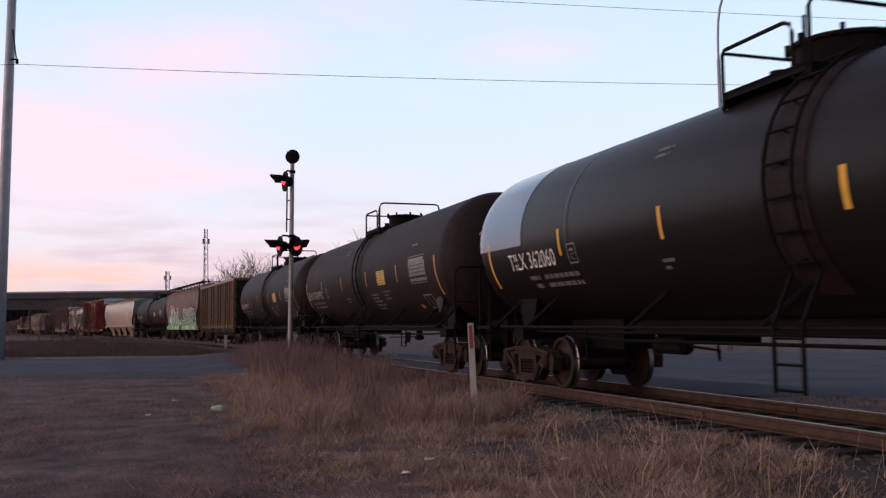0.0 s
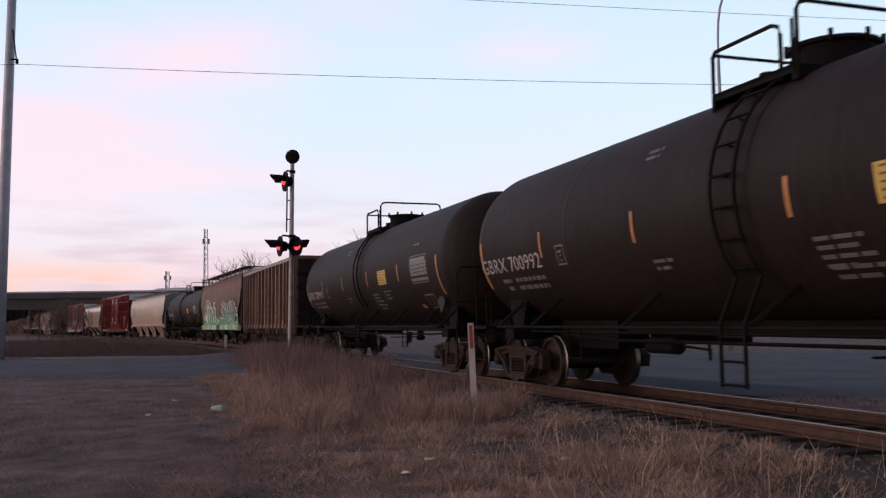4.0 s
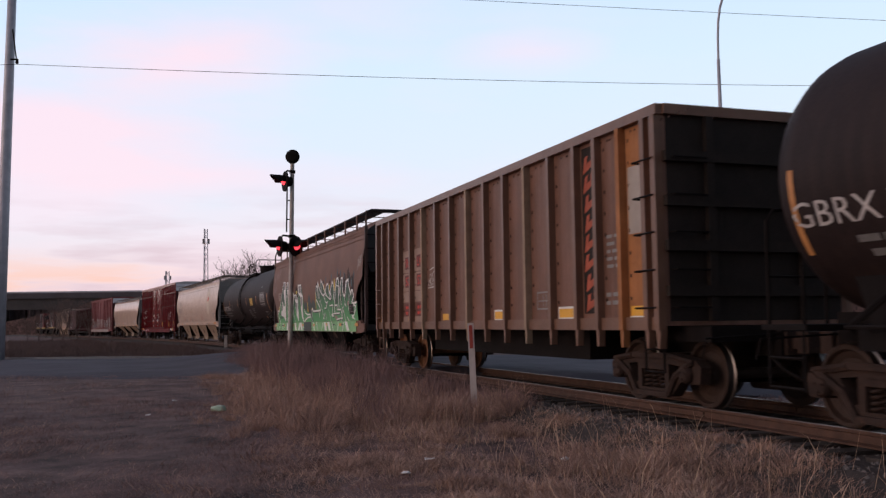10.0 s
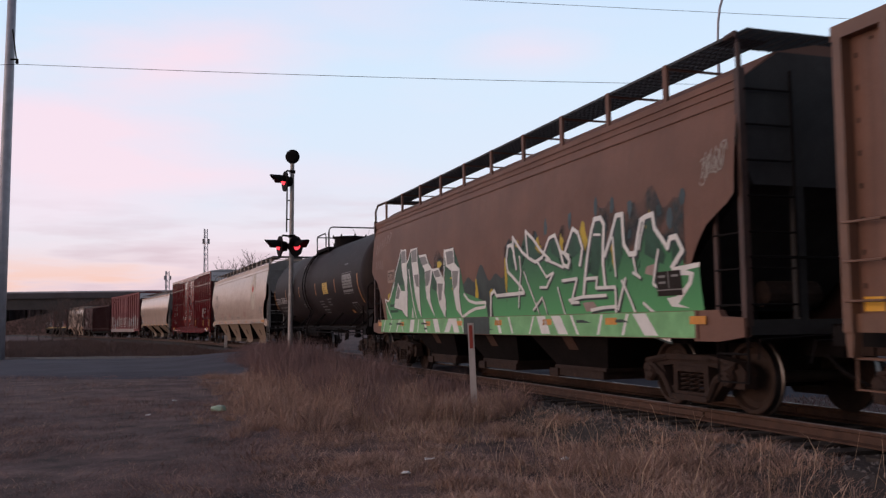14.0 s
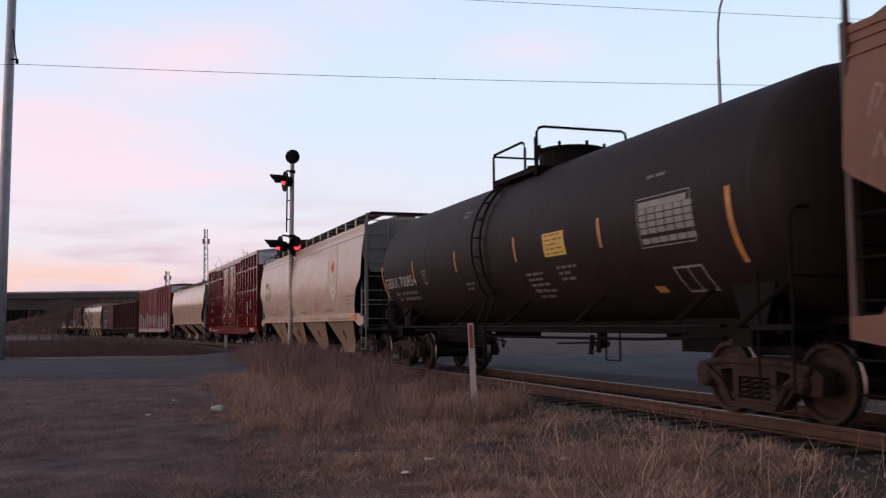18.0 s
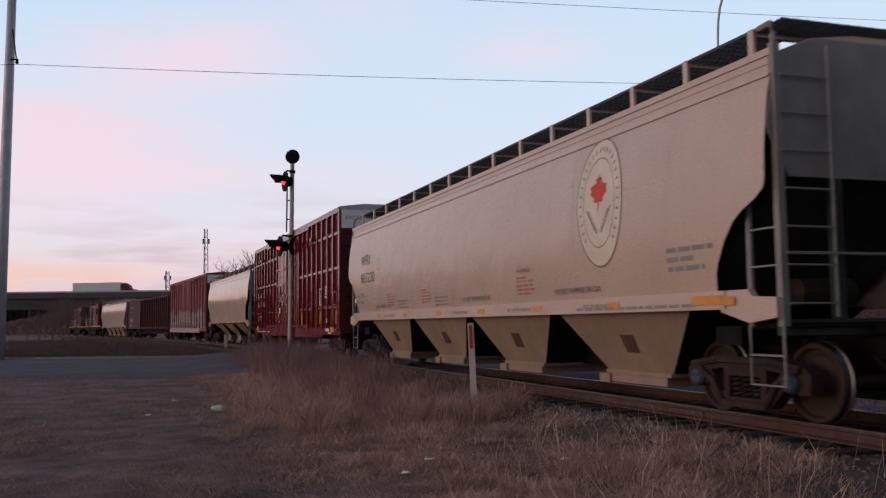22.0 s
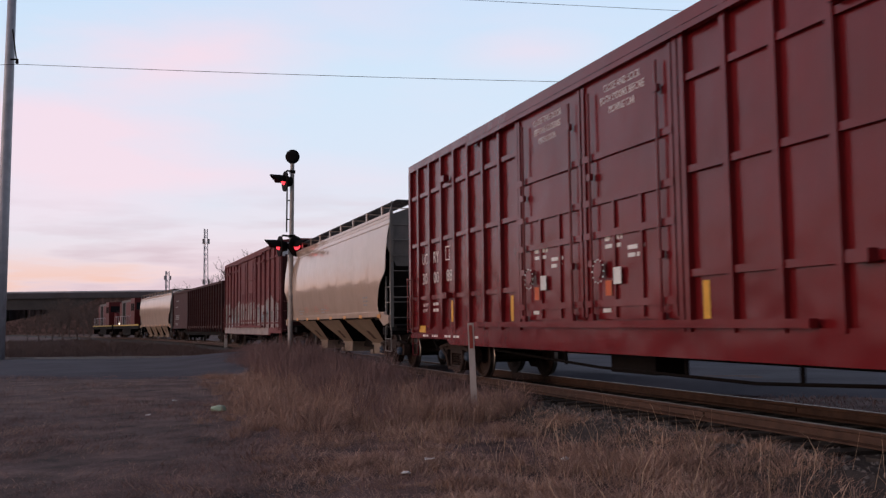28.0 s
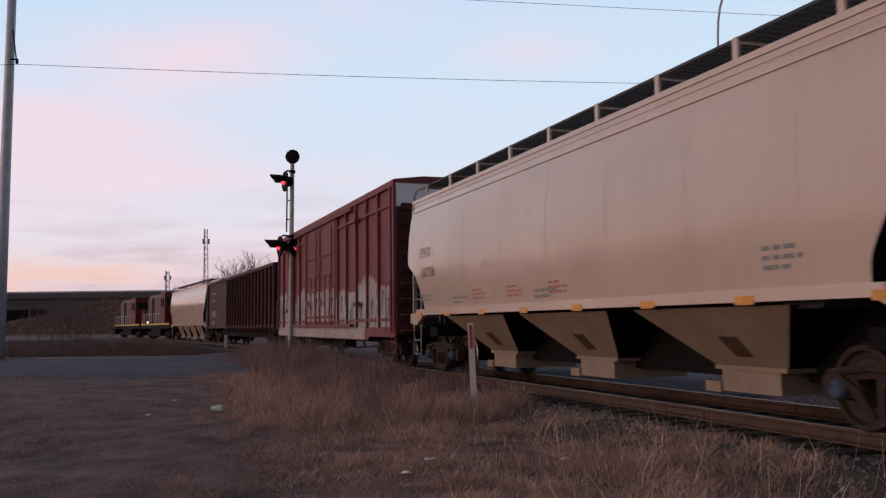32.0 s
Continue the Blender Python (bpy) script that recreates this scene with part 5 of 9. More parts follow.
def tank_car(number, half, trucks, R=1.52, zc=2.70, jacket=False, wide_dome=False, label="", fit=0.0):
    """A stub-sill tank car, half its coupled length from middle to knuckle."""
    car = thing("tank_car", label, "tank car", "tank cars of the train")
    L = half - (1.1 if jacket else 1.45 + fit)          # where the straight shell ends
    bm = bmesh.new()
    prof = []
    D = 0.78
    for k in range(9):
        a = math.pi / 2 * k / 8
        prof.append((-L - D * math.cos(a), max(0.02, R * math.sin(a) ** 0.8)))
    body = [(-L * 0.556, R), (-L * 0.55, R), (-L * 0.548, R + 0.004), (-L * 0.54, R + 0.004), (-L * 0.538, R), (-L * 0.532, R), (L * 0.0, R), (L * 0.3, R)]
    prof += [(-L + 0.04, R), (-L * 0.6, R)] + body + [(L * 0.6, R), (L - 0.04, R)] + [(-a, r) for a, r in prof[::-1]]
    lathe(bm, prof, "x", 64, (0, 0, zc))
    for v in bm.verts:
        if v.co.x < -L * 0.9 and not jacket:
            v.co.x -= max(0.0, 0.22 + fit)
    shell = part("tank_shell", bm, M_TANK_GLOSS if jacket else M_TANK, car, "matt black cylindrical tank with domed ends", True)
    skin = tank_skin(R, zc)
    if jacket:
        bm = bmesh.new()
        ring = []
        for a, r in ((-L - 0.62, R * 0.80), (-L - 0.48, R * 0.905), (-L - 0.30, R * 0.975), (-L - 0.12, R + 0.004), (-L + 0.1, R + 0.008), (-6.28, R + 0.008)):
            ring.append([bm.verts.new((a, -r * math.cos(t), zc + r * math.sin(t))) for t in np.linspace(radians(-5), radians(178), 26)])
        for r0, r1 in zip(ring, ring[1:]):
            for i in range(25):
                bm.faces.new((r0[i], r0[i + 1], r1[i + 1], r1[i]))
        part("jacket_patch", bm, M_SILVER, car, "bare shiny metal sheet over the tank's end", True)
    # running rail along the foot of the tank, with its brackets
    bm = bmesh.new()
    for s in (-1, 1):
        tube(bm, [(-half + 1.9, s * 1.46, 1.1), (half - 1.9, s * 1.46, 1.1)], 0.026, 6)
    part("running_rail", bm, M_BLACK, car)
    bm = bmesh.new()
    for x in (-L + 0.5, -L + 2.0, -2.6, 0.3, 3.2, L - 1.8, L - 0.4):
        for s in (-1, 1):
            tube(bm, [(x, s * 1.46, 1.1), (x + 0.36, s * 1.02, 1.6)], 0.036, 5)
            tube(bm, [(x, s * 1.46, 1.1), (x, s * 0.6, 1.1)], 0.022, 5)
    pieces("rail_bracket", bm, M_BLACK, car)
    # stub sills, bolster saddles, end platforms with their railings
    for s in (-1, 1):
        tx = trucks
        bm = boxes(*[(min(s * a, s * b), max(s * a, s * b), y0, y1, z0, z1) for a, b, y0, y1, z0, z1 in
                     ((half - 4.5, half - 0.45, -0.3, 0.3, 0.72, 1.25), (tx - 0.2, tx + 0.2, -1.25, 1.25, 0.86, 1.08))])
        for y0, y1 in ((-1.06, -1.0), (1.0, 1.06)):
            plate(bm, [(s * (tx - 0.2), 1.08), (s * (tx + 0.2), 1.08), (s * (tx + 0.42), 1.62), (s * (tx - 0.42), 1.62)], y0, y1)
        plate(bm, [(s * (tx - 0.3), 1.0), (s * (tx + 0.3), 1.0), (s * (tx + 0.3), 1.35), (s * (tx - 0.3), 1.35)], -0.9, 0.9)
        part("stub_sill", bm, M_BLACK, car)
        bm = boxes((min(s * (half - 1.35), s * (half - 0.62)), max(s * (half - 1.35), s * (half - 0.62)), -1.48, 1.48, 1.06, 1.12))
        part("end_platform", bm, M_BLACK, car)
        e = s * (half - 0.68)
        i = s * (half - 1.25)
        bm = bmesh.new()
        for y in (-1.42, 1.42):
            grab(bm, [(e, y, 1.1), (e, y, 2.28), (e, y * 0.93, 2.4), (e, y * 0.5, 2.42), (e, y * 0.45, 2.42)], 0.022)
            grab(bm, [(e, y * 0.45, 2.42), (e, y * 0.45, 1.12)], 0.022)
            grab(bm, [(i, y, 1.1), (i, y, 1.75)], 0.02)
            grab(bm, [(e, y, 1.65), (e, y * 0.45, 1.65)], 0.016)
        pieces("end_railing", bm, M_BLACK, car)
        bm = bmesh.new()
        for y in (-1.43, 1.43):
            for x in (i, e):
                grab(bm, [(x, y, 1.08), (x, y, 0.42)], 0.018)
            for z in (0.44, 0.76):
                grab(bm, [(i, y, z), (e, y, z)], 0.018)
        pieces("step_bar", bm, M_BLACK, car)
        bm = bmesh.new()
        lathe(bm, [(-0.1, 0.05), (-0.08, 0.28), (0.0, 0.28), (0.02, 0.05)], "x", 18, (s * (half - 0.95), 0.5, 1.9))
        box(bm, min(i, e), max(i, e), 0.35, 0.65, 1.12, 1.65)
        part("hand_brake", bm, M_BLACK, car)
        bogie(car, s * tx, cap=None)
    # brake reservoir and piping under the belly
    bm = boxes((-half + 3.6, half - 3.6, -0.16, 0.16, 0.98, 1.2), (-half + 4.2, -2.4, 0.5, 0.62, 0.86, 1.1), (2.8, half - 4.2, 0.55, 0.66, 0.88, 1.1))
    part("belly_channel", bm, M_BLACK, car)
    bm = bmesh.new()
    tube(bm, [(-half + 3.0, -0.62, 0.95), (-half + 5.0, -0.62, 0.88), (half - 5.0, -0.62, 0.9), (half - 3.0, -0.62, 0.95)], 0.028)
    tube(bm, [(-half + 3.0, -1.2, 1.02), (half - 3.0, -1.2, 1.02)], 0.022)
    part("brake_pipe", bm, M_BLACK, car)
    bm = bmesh.new()
    lathe(bm, [(-3.5, 0.04), (-3.45, 0.13), (-2.7, 0.13), (-2.65, 0.04)], "x", 14, (0, -0.45, 0.82))
    tube(bm, [(-2.6, -0.45, 0.82), (-1.9, -0.45, 0.78), (-1.7, -0.6, 0.66), (-1.7, -0.62, 0.9)], 0.02)
    part("brake_cylinder", bm, M_BLACK, car)
    bm = bmesh.new()
    tube(bm, [(1.55, 0, 1.15), (1.55, 0, 0.78)], 0.1, 10)
    lathe(bm, [(0.70, 0.07), (0.74, 0.14), (0.82, 0.14)], "z", 10, (1.55, 0, 0))
    tube(bm, [(1.55, -0.1, 0.8), (1.55, -0.9, 0.8)], 0.016)
    part("outlet_valve", bm, M_BLACK, car)
    bm = bmesh.new()
    for x, z in ((2.35, 0.62), (2.62, 0.66)):
        tube(bm, [(x, -0.62, 0.95), (x, -0.66, z)], 0.045, 6)
    for x in (-4.6, 4.05):
        tube(bm, [(x, -1.3, 1.06), (x, -1.3, 0.6), (x + 0.42, -1.3, 0.6), (x + 0.42, -1.3, 1.06)], 0.016)
    pieces("hanger", bm, M_BLACK, car)
    # mid-car ladder over the belt of the tank, with its foot below the rail
    lx = (0.1 if not jacket else 0.85) + fit * 2.6
    bm = bmesh.new()
    for x in (lx - 0.23, lx + 0.23):
        prev = None
        line = [(x, -1.53, 0.42), (x, -1.53, 1.15)]
        for t in np.linspace(-38, 66, 12):
            line.append((x, -(R + 0.10) * math.cos(radians(t)), zc + (R + 0.10) * math.sin(radians(t))))
        tube(bm, line, 0.024, 4)
    ladder = part("ladder", bm, M_BLACK, car)
    bm = bmesh.new()
    for z in (0.45, 0.72, 1.0):
        tube(bm, [(lx - 0.23, -1.53, z), (lx + 0.23, -1.53, z)], 0.016, 4)
    for t in np.linspace(-34, 60, 8):
        y, z = -(R + 0.10) * math.cos(radians(t)), zc + (R + 0.10) * math.sin(radians(t))
        tube(bm, [(lx - 0.23, y, z), (lx + 0.23, y, z)], 0.02, 4)
        tube(bm, [(lx, y, z), (lx, y * 0.93, zc + (z - zc) * 0.93)], 0.015, 4)
    pieces("rung", bm, M_BLACK, ladder)
    bm = bmesh.new()
    ring = []
    for a in (lx - 0.32, lx + 0.32):
        ring.append([bm.verts.new((a, -(R + 0.012) * math.cos(t), zc + (R + 0.012) * math.sin(t))) for t in np.linspace(radians(-55), radians(70), 14)])
    for i in range(13):
        bm.faces.new((ring[0][i], ring[0][i + 1], ring[1][i + 1], ring[1][i]))
    part("wear_plate", bm, M_TANK, car, smooth=True)
    # top fittings: platform, dome, crash rail
    zt = zc + R
    px0, px1 = -0.93 + fit, 0.68 - fit
    bm = boxes((px0, px1, -0.98, -0.55, zt - 0.16, zt - 0.11), (px0, px1, 0.55, 0.98, zt - 0.16, zt - 0.11), (px0, px1, -0.98, -0.93, zt - 0.21, zt - 0.11),
               (px0, px0 + 0.06, -0.98, 0.98, zt - 0.3, zt - 0.16), (px1 - 0.06, px1, -0.98, 0.98, zt - 0.3, zt - 0.16))
    part("platform", bm, M_BLACK, car)
    bm = bmesh.new()
    dr = 0.62 if wide_dome else 0.5
    lathe(bm, [(zt - 0.15, dr), (zt + 0.24, dr), (zt + 0.25, dr + 0.04), (zt + 0.30, dr + 0.04), (zt + 0.34, dr * 0.5)], "z", 26, (0.2 - fit, 0, 0))
    for k in range(8):
        a = k * 0.785
        lathe(bm, [(zt + 0.22, 0.03), (zt + 0.37, 0.03)], "z", 6, (0.2 - fit + (dr + 0.05) * math.cos(a), (dr + 0.05) * math.sin(a), 0))
    part("dome", bm, M_BLACK, car, "bolted black manway dome")
    bm = bmesh.new()
    lathe(bm, [(zt - 0.1, 0.14), (zt + 0.2, 0.14), (zt + 0.22, 0.06)], "z", 12, (-0.7, 0.2, 0))
    lathe(bm, [(zt - 0.1, 0.12), (zt + 0.16, 0.12)], "z", 12, (-0.65, -0.3, 0))
    pieces("valve", bm, M_BLACK, car)
    h1, h2, r = zt + 0.63, zt + 0.45, 0.027
    bm = bmesh.new()
    grab(bm, [(px1, -0.95, zt - 0.3), (px1, -0.95, h1 - 0.12), (px1, -0.9, h1 - 0.03), (px1, -0.8, h1), (px1, 0.85, h1), (px1, 0.93, h1 - 0.04), (px1, 0.95, h1 - 0.14), (px1, 0.95, zt - 0.25)], r)
    grab(bm, [(px1 - 0.08, -0.95, zt - 0.3), (px1 - 0.08, -0.95, h1 - 0.2)], r * 0.8)
    part("crash_hoop", bm, M_BLACK, car, "tall bent-pipe hoop over the top fittings")
    for y in (-0.95, 0.95):
        bm = bmesh.new()
        grab(bm, [(px0, y, zt - 0.33), (px0, y, h2 - 0.06), (px0 + 0.06, y, h2), (0.25, y, h2), (0.36, y, h2 - 0.05), (0.4, y, h2 - 0.15), (0.4, y, zt - 0.25)], r)
        part("side_railing", bm, M_BLACK, car)
    part("end_bar", tubes([(px0, -0.95, h2 - 0.03), (px0, 0.95, h2 - 0.03)], r=r * 0.85), M_BLACK, car)
    # yellow reflective strips, data panels and stencilled writing
    for x, w in ((-L - 0.26, 0.09), (-5.28, 0.075), (-2.18, 0.075), (1.05, 0.08), (4.24, 0.09), (7.4, 0.1)) if not jacket else ((0.27 - L, 0.09), (-4.78, 0.08), (-1.7, 0.08), (1.66, 0.1), (4.6, 0.1), (L - 0.45, 0.1)):
        bm = bmesh.new()
        sheet(bm, x, x + w, zc - (0.42 if abs(x) < 7.0 else 0.85), zc + (0.02 if abs(x) < 7.0 else 0.05), skin, 0.006, 1, 8)
        part("reflective_strip", bm, M_YELLOW if jacket else M_DULLTAPE, car)
    if not jacket:
        bm = bmesh.new()
        sheet(bm, 2.32, 3.12, 2.27, 2.66, skin, 0.006, 1, 4)
        part("yellow_panel", bm, M_YPANEL, car, "yellow inspection panel")
        bm = bmesh.new()
        bars(bm, 2.39, 2.63, (0.6, 0.66, 0.5, 0.62, 0.64), skin, 0.025, 0.05, 3)
        for v in bm.verts:
            v.co.y -= 0.003
        pieces("panel_writing", bm, M_PANELTXT, car)
        bm = bmesh.new()
        for z0 in (2.62, 2.53, 2.44, 2.35, 2.22):
            xx = 5.45
            while xx < 6.55:
                sheet(bm, xx, xx + 0.19, z0, z0 + 0.075, skin, 0.006, 1, 1)
                xx += 0.215
        sheet(bm, 5.45, 6.6, 2.70, 2.79, skin, 0.006, 1, 1)
        pieces("data_cell", bm, M_SPRAYGREY, car)
        bm = bmesh.new()
        for a, b, c, d in ((5.9, 6.55, 1.86, 1.89), (5.9, 6.55, 1.55, 1.58), (5.9, 5.93, 1.55, 1.89), (6.52, 6.55, 1.55, 1.89), (6.2, 6.23, 1.55, 1.89)):
            sheet(bm, a, b, c, d, skin, 0.006, 1, 2)
        part("stencil_frame", bm, M_SPRAYGREY, car)
        bm = bmesh.new()
        for q in ((5.39, 6.68, 2.83, 2.845), (5.39, 6.68, 2.17, 2.185), (5.39, 5.405, 2.17, 2.845), (6.665, 6.68, 2.17, 2.845)):
            sheet(bm, *q, skin, 0.006, 1, 3)
        part("data_frame", bm, M_SPRAYGREY, car)
        bm = bmesh.new()
        sheet(bm, 5.16, 5.42, 1.57, 1.66, skin, 0.006, 1, 1)
        part("orange_label", bm, M_DULLTAPE, car)
        if fit == 0.0:
            bm = bmesh.new()
            plate(bm, [(6.98, 1.42), (7.24, 1.68), (6.98, 1.94), (6.72, 1.68)], skin(7, 1.68) - 0.10, skin(7, 1.68) - 0.092)
            placard = part("placard", bm, M_DARKEND, car, "grey diamond placard on a holder")
            part("holder", tubes([(6.98, skin(7, 1.68) - 0.09, 1.68), (6.98, skin(7, 1.68) + 0.2, 1.68)], r=0.03), M_BLACK, placard)
    mark, no = number.split()
    nx = -L + 0.02
    sign("reporting_mark", mark + " " + no, 0.38 if not jacket else 0.42, (-8.12 - fit * 0.6) if not jacket else -6.95, 2.13, skin, M_WHITE if jacket else M_TANKTXT, car, 2.78 if not jacket else 1.95)
    nx = -8.05 if not jacket else -7.0
    bm = bmesh.new()
    bars(bm, nx + 0.75, 2.0, (0.4,), skin, 0.07, 0.05, 2)
    bars(bm, nx + 1.35, 2.0, (1.3,), skin, 0.07, 0.05, 4)
    bars(bm, nx + 0.85, 1.86, (0.3,), skin, 0.07, 0.05, 5)
    bars(bm, nx + 1.35, 1.86, (1.3,), skin, 0.07, 0.05, 6)
    for x, z, rows in ((-1.85, 2.02, (0.3, 0.2)), (2.3, 2.2, (0.9, 0.4)), (-2.0, 3.55, (0.4, 0.35))) if jacket else ((-1.85, 2.02, (0.5, 0.35)), (1.3, 2.05, (0.7, 0.6, 0.75, 0.5)), (2.6, 2.1, (0.7, 0.4, 0.5)), (-2.0, 3.55, (0.4, 0.35)), (5.6, 3.15, (0.45,)), (1.35, 1.75, (0.8, 0.6))):
        bars(bm, x, z, rows, skin, 0.045, 0.05, int(x * 10) + 40)
    pieces("stencil_writing", bm, M_STENCIL, car)
    bm = bmesh.new()
    x0, z0, a = (-4.68 - fit * 0.4 if not jacket else -4.5), 2.12, 0.3
    for q in ((x0, x0 + a, z0, z0 + 0.025), (x0, x0 + a, z0 + a, z0 + a + 0.025), (x0, x0 + 0.02, z0, z0 + a), (x0 + a - 0.02, x0 + a, z0, z0 + a), (x0 + 0.08, x0 + 0.2, z0 + 0.2, z0 + 0.24)):
        sheet(bm, *q, skin, 0.006, 1, 2)
    part("clearance_mark", bm, M_SPRAYGREY, car)
    sign("clearance_letter", "C", 0.16, x0 + 0.09, z0 + 0.06, skin, M_SPRAYGREY, car)
    # number on the end that faces the camera's side of the train
    co, fs = lettering(mark + " " + no, 0.2, 1.1)
    bm = bmesh.new()
    vs = []
    for a, b in co:
        y, z = -0.8 + a, 3.08 + b
        rr = min(0.999, math.hypot(y, z - zc) / R)
        k = math.acos(min(1, rr ** 1.25))
        vs.append(bm.verts.new((L + D * math.sin(k) + 0.015, y, z)))
    for f in fs:
        bm.faces.new([vs[i] for i in f])
    part("end_number", bm, M_SPRAYW, car)
    couplers(car, half)
    return car


# ---- bathtub gondolas ----
def gondola(half, trucks, top=4.07, ribs=14, body=None, rib=None, marked=True, label="", long=False):
    car = thing("gondola_car", label, "gondola car", "gondola cars of the train")
    body, rib = body or M_GON, rib or M_GONRIB
    L, W, z0 = (7.26 if marked else half - 0.5), 1.46, 1.17
    bm = bmesh.new()
    t = 0.06
    for s in (-1, 1):
        box(bm, -L, L, min(s * W, s * (W - t)), max(s * W, s * (W - t)), z0, top - 0.12)
    pieces("side_sheet", bm, body, car)
    part("floor_sheet", boxes((-L, L, -W, W, z0 - 0.06, z0 - 0.002)), body, car)
    bm = bmesh.new()
    for s in (-1, 1):
        box(bm, -L - 0.04, L + 0.04, min(s * (W - 0.1), s * (W + 0.11)), max(s * (W - 0.1), s * (W + 0.11)), top - 0.14, top)
        box(bm, min(s * L, s * (L + 0.08)), max(s * L, s * (L + 0.08)), -W, W, top - 0.14, top)
    part("top_chord", bm, rib, car)
    bm = bmesh.new()
    for s in (-1, 1):
        box(bm, -L, L, min(s * W, s * (W + 0.06)), max(s * W, s * (W + 0.06)), z0 - 0.12, z0 + 0.06)
    part("side_sill", bm, rib, car)
    span = 2 * L / ribs
    if marked:
        span = 0.99
        places = [-L + 0.05, -6.6, -5.9, -5.0, -4.02, -3.03, -2.04, -1.03, 0.0, 1.0, 1.99, 2.96, 3.95, 4.88, 5.56, 6.27, 6.94, L - 0.05]
    else:
        places = [-L + k * span for k in range(ribs + 1) if -L + k * span > -3.7 or k == 0]
    for x in places:
        for s in (-1, 1):
            bm = bmesh.new()
            w = 0.05 if abs(x) < L - 0.1 else 0.06
            box(bm, x - w, x + w, min(s * W, s * (W + 0.12)), max(s * W, s * (W + 0.12)), z0 - 0.12, top - 0.14)
            plate(bm, [(x - w, z0 - 0.1), (x + w, z0 - 0.1), (x + w * 0.5, z0 - 0.36), (x - w * 0.5, z0 - 0.36)], min(s * W, s * (W + 0.1)), max(s * W, s * (W + 0.1)))
            face = rib
            if marked and min(abs(x + 3.03), abs(x), abs(x - 2.96)) < 0.1:
                face = M_PALERIB
            if marked and 6.0 < x < 6.5:
                face = M_GONEND
            part("rib", bm, face, car)
    # bolted edge strips beside the ribs
    bm = bmesh.new()
    for x in [p + 0.12 for p in places[:-1]]:
        for z in np.arange(z0 + 0.3, top - 0.2, 0.32):
            box(bm, x, x + 0.026, -W - 0.015, -W, z, z + 0.05)
        for i in range(4):
            box(bm, x + 0.2 + i * 0.2, x + 0.23 + i * 0.2, -W - 0.015, -W, top - 0.23, top - 0.2)
    part("bolt_row", bm, M_BLACK if body is M_DARKMAR else M_BOLT, car)
    # ends with horizontal stiffeners, near black: their shade is in the paint
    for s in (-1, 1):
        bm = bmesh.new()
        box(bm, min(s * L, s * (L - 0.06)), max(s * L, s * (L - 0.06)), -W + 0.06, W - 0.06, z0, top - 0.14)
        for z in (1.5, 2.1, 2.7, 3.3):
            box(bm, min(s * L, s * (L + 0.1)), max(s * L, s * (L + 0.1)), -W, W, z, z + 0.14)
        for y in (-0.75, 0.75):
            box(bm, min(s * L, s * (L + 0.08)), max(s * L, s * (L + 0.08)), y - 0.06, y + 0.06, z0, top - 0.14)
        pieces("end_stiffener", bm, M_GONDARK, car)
        bm = boxes((min(s * (L - 0.2), s * (half - 0.5)), max(s * (L - 0.2), s * (half - 0.5)), -1.2, 1.2, 0.9, 1.1), (min(s * (half - 3.2), s * (half - 0.4)), max(s * (half - 3.2), s * (half - 0.4)), -0.22, 0.22, 0.7, 1.1))
        part("end_sill", bm, M_BLACK, car)
        bm = bmesh.new()
        for z in np.arange(1.35, 3.85 if marked and s > 0 else 2.45, 0.5 if marked and s > 0 else 0.38):
            grab(bm, [(s * (L - 0.05), -W - 0.02, z), (s * (L - 0.05), -W - 0.13, z), (s * (L - 0.55), -W - 0.13, z), (s * (L - 0.55), -W - 0.02, z)])
            grab(bm, [(s * L, -W + 0.1, z), (s * (L + 0.14), -W + 0.1, z), (s * (L + 0.14), -W + 0.6, z), (s * L, -W + 0.6, z)])
        for z in (0.5, 0.8):
            grab(bm, [(s * (L - 0.05), -W - 0.02, 1.1), (s * (L - 0.05), -W - 0.02, z), (s * (L - 0.5), -W - 0.02, z), (s * (L - 0.5), -W - 0.02, 1.1)], 0.02)
        pieces("grab_iron", bm, M_BLACK if s > 0 else rib, car)
        bogie(car, s * trucks, rusty=(s < 0 and marked))
    bm = boxes((-L + 3.2, L - 3.2, -0.9, 0.9, 0.55, 1.06))
    part("bathtub_floor", bm, M_BLACK, car)
    skin = lambda x, z: -W
    if marked:
        for x0, x1 in ((-L + 0.16, -L + 0.42), (-4.45, -4.1), (-1.8, -1.25), (1.3, 1.8), (4.1, 4.6), (6.38, 6.84)):
            bm = bmesh.new()
            sheet(bm, x0, x1, 1.25, 1.39, skin, 0.009, 1, 1)
            strip = part("reflective_strip", bm, M_YELLOW, car)
            if x0 > 0:
                bm = bmesh.new()
                sheet(bm, x0 - 0.035, x1 + 0.035, 1.215, 1.425, skin, 0.005, 1, 1)
                part("strip_border", bm, M_SPRAYW, strip)
        # paint-out patches with the car's mark in red on black
        for i, txts in enumerate((("SU", "52"), ("LX", "52"))):
            x = -4.74 + i * 0.98
            bm = bmesh.new()
            for z_lo, z_hi in ((2.47, 3.02), (2.0, 2.44), (1.72, 1.98), (1.2, 1.36)):
                sheet(bm, x - 0.19, x + 0.64, z_lo, z_hi, skin, 0.004, 1, 1)
            part("paint_patch", bm, M_GONPATCH, car, "patches of pinkish touch-up paint")
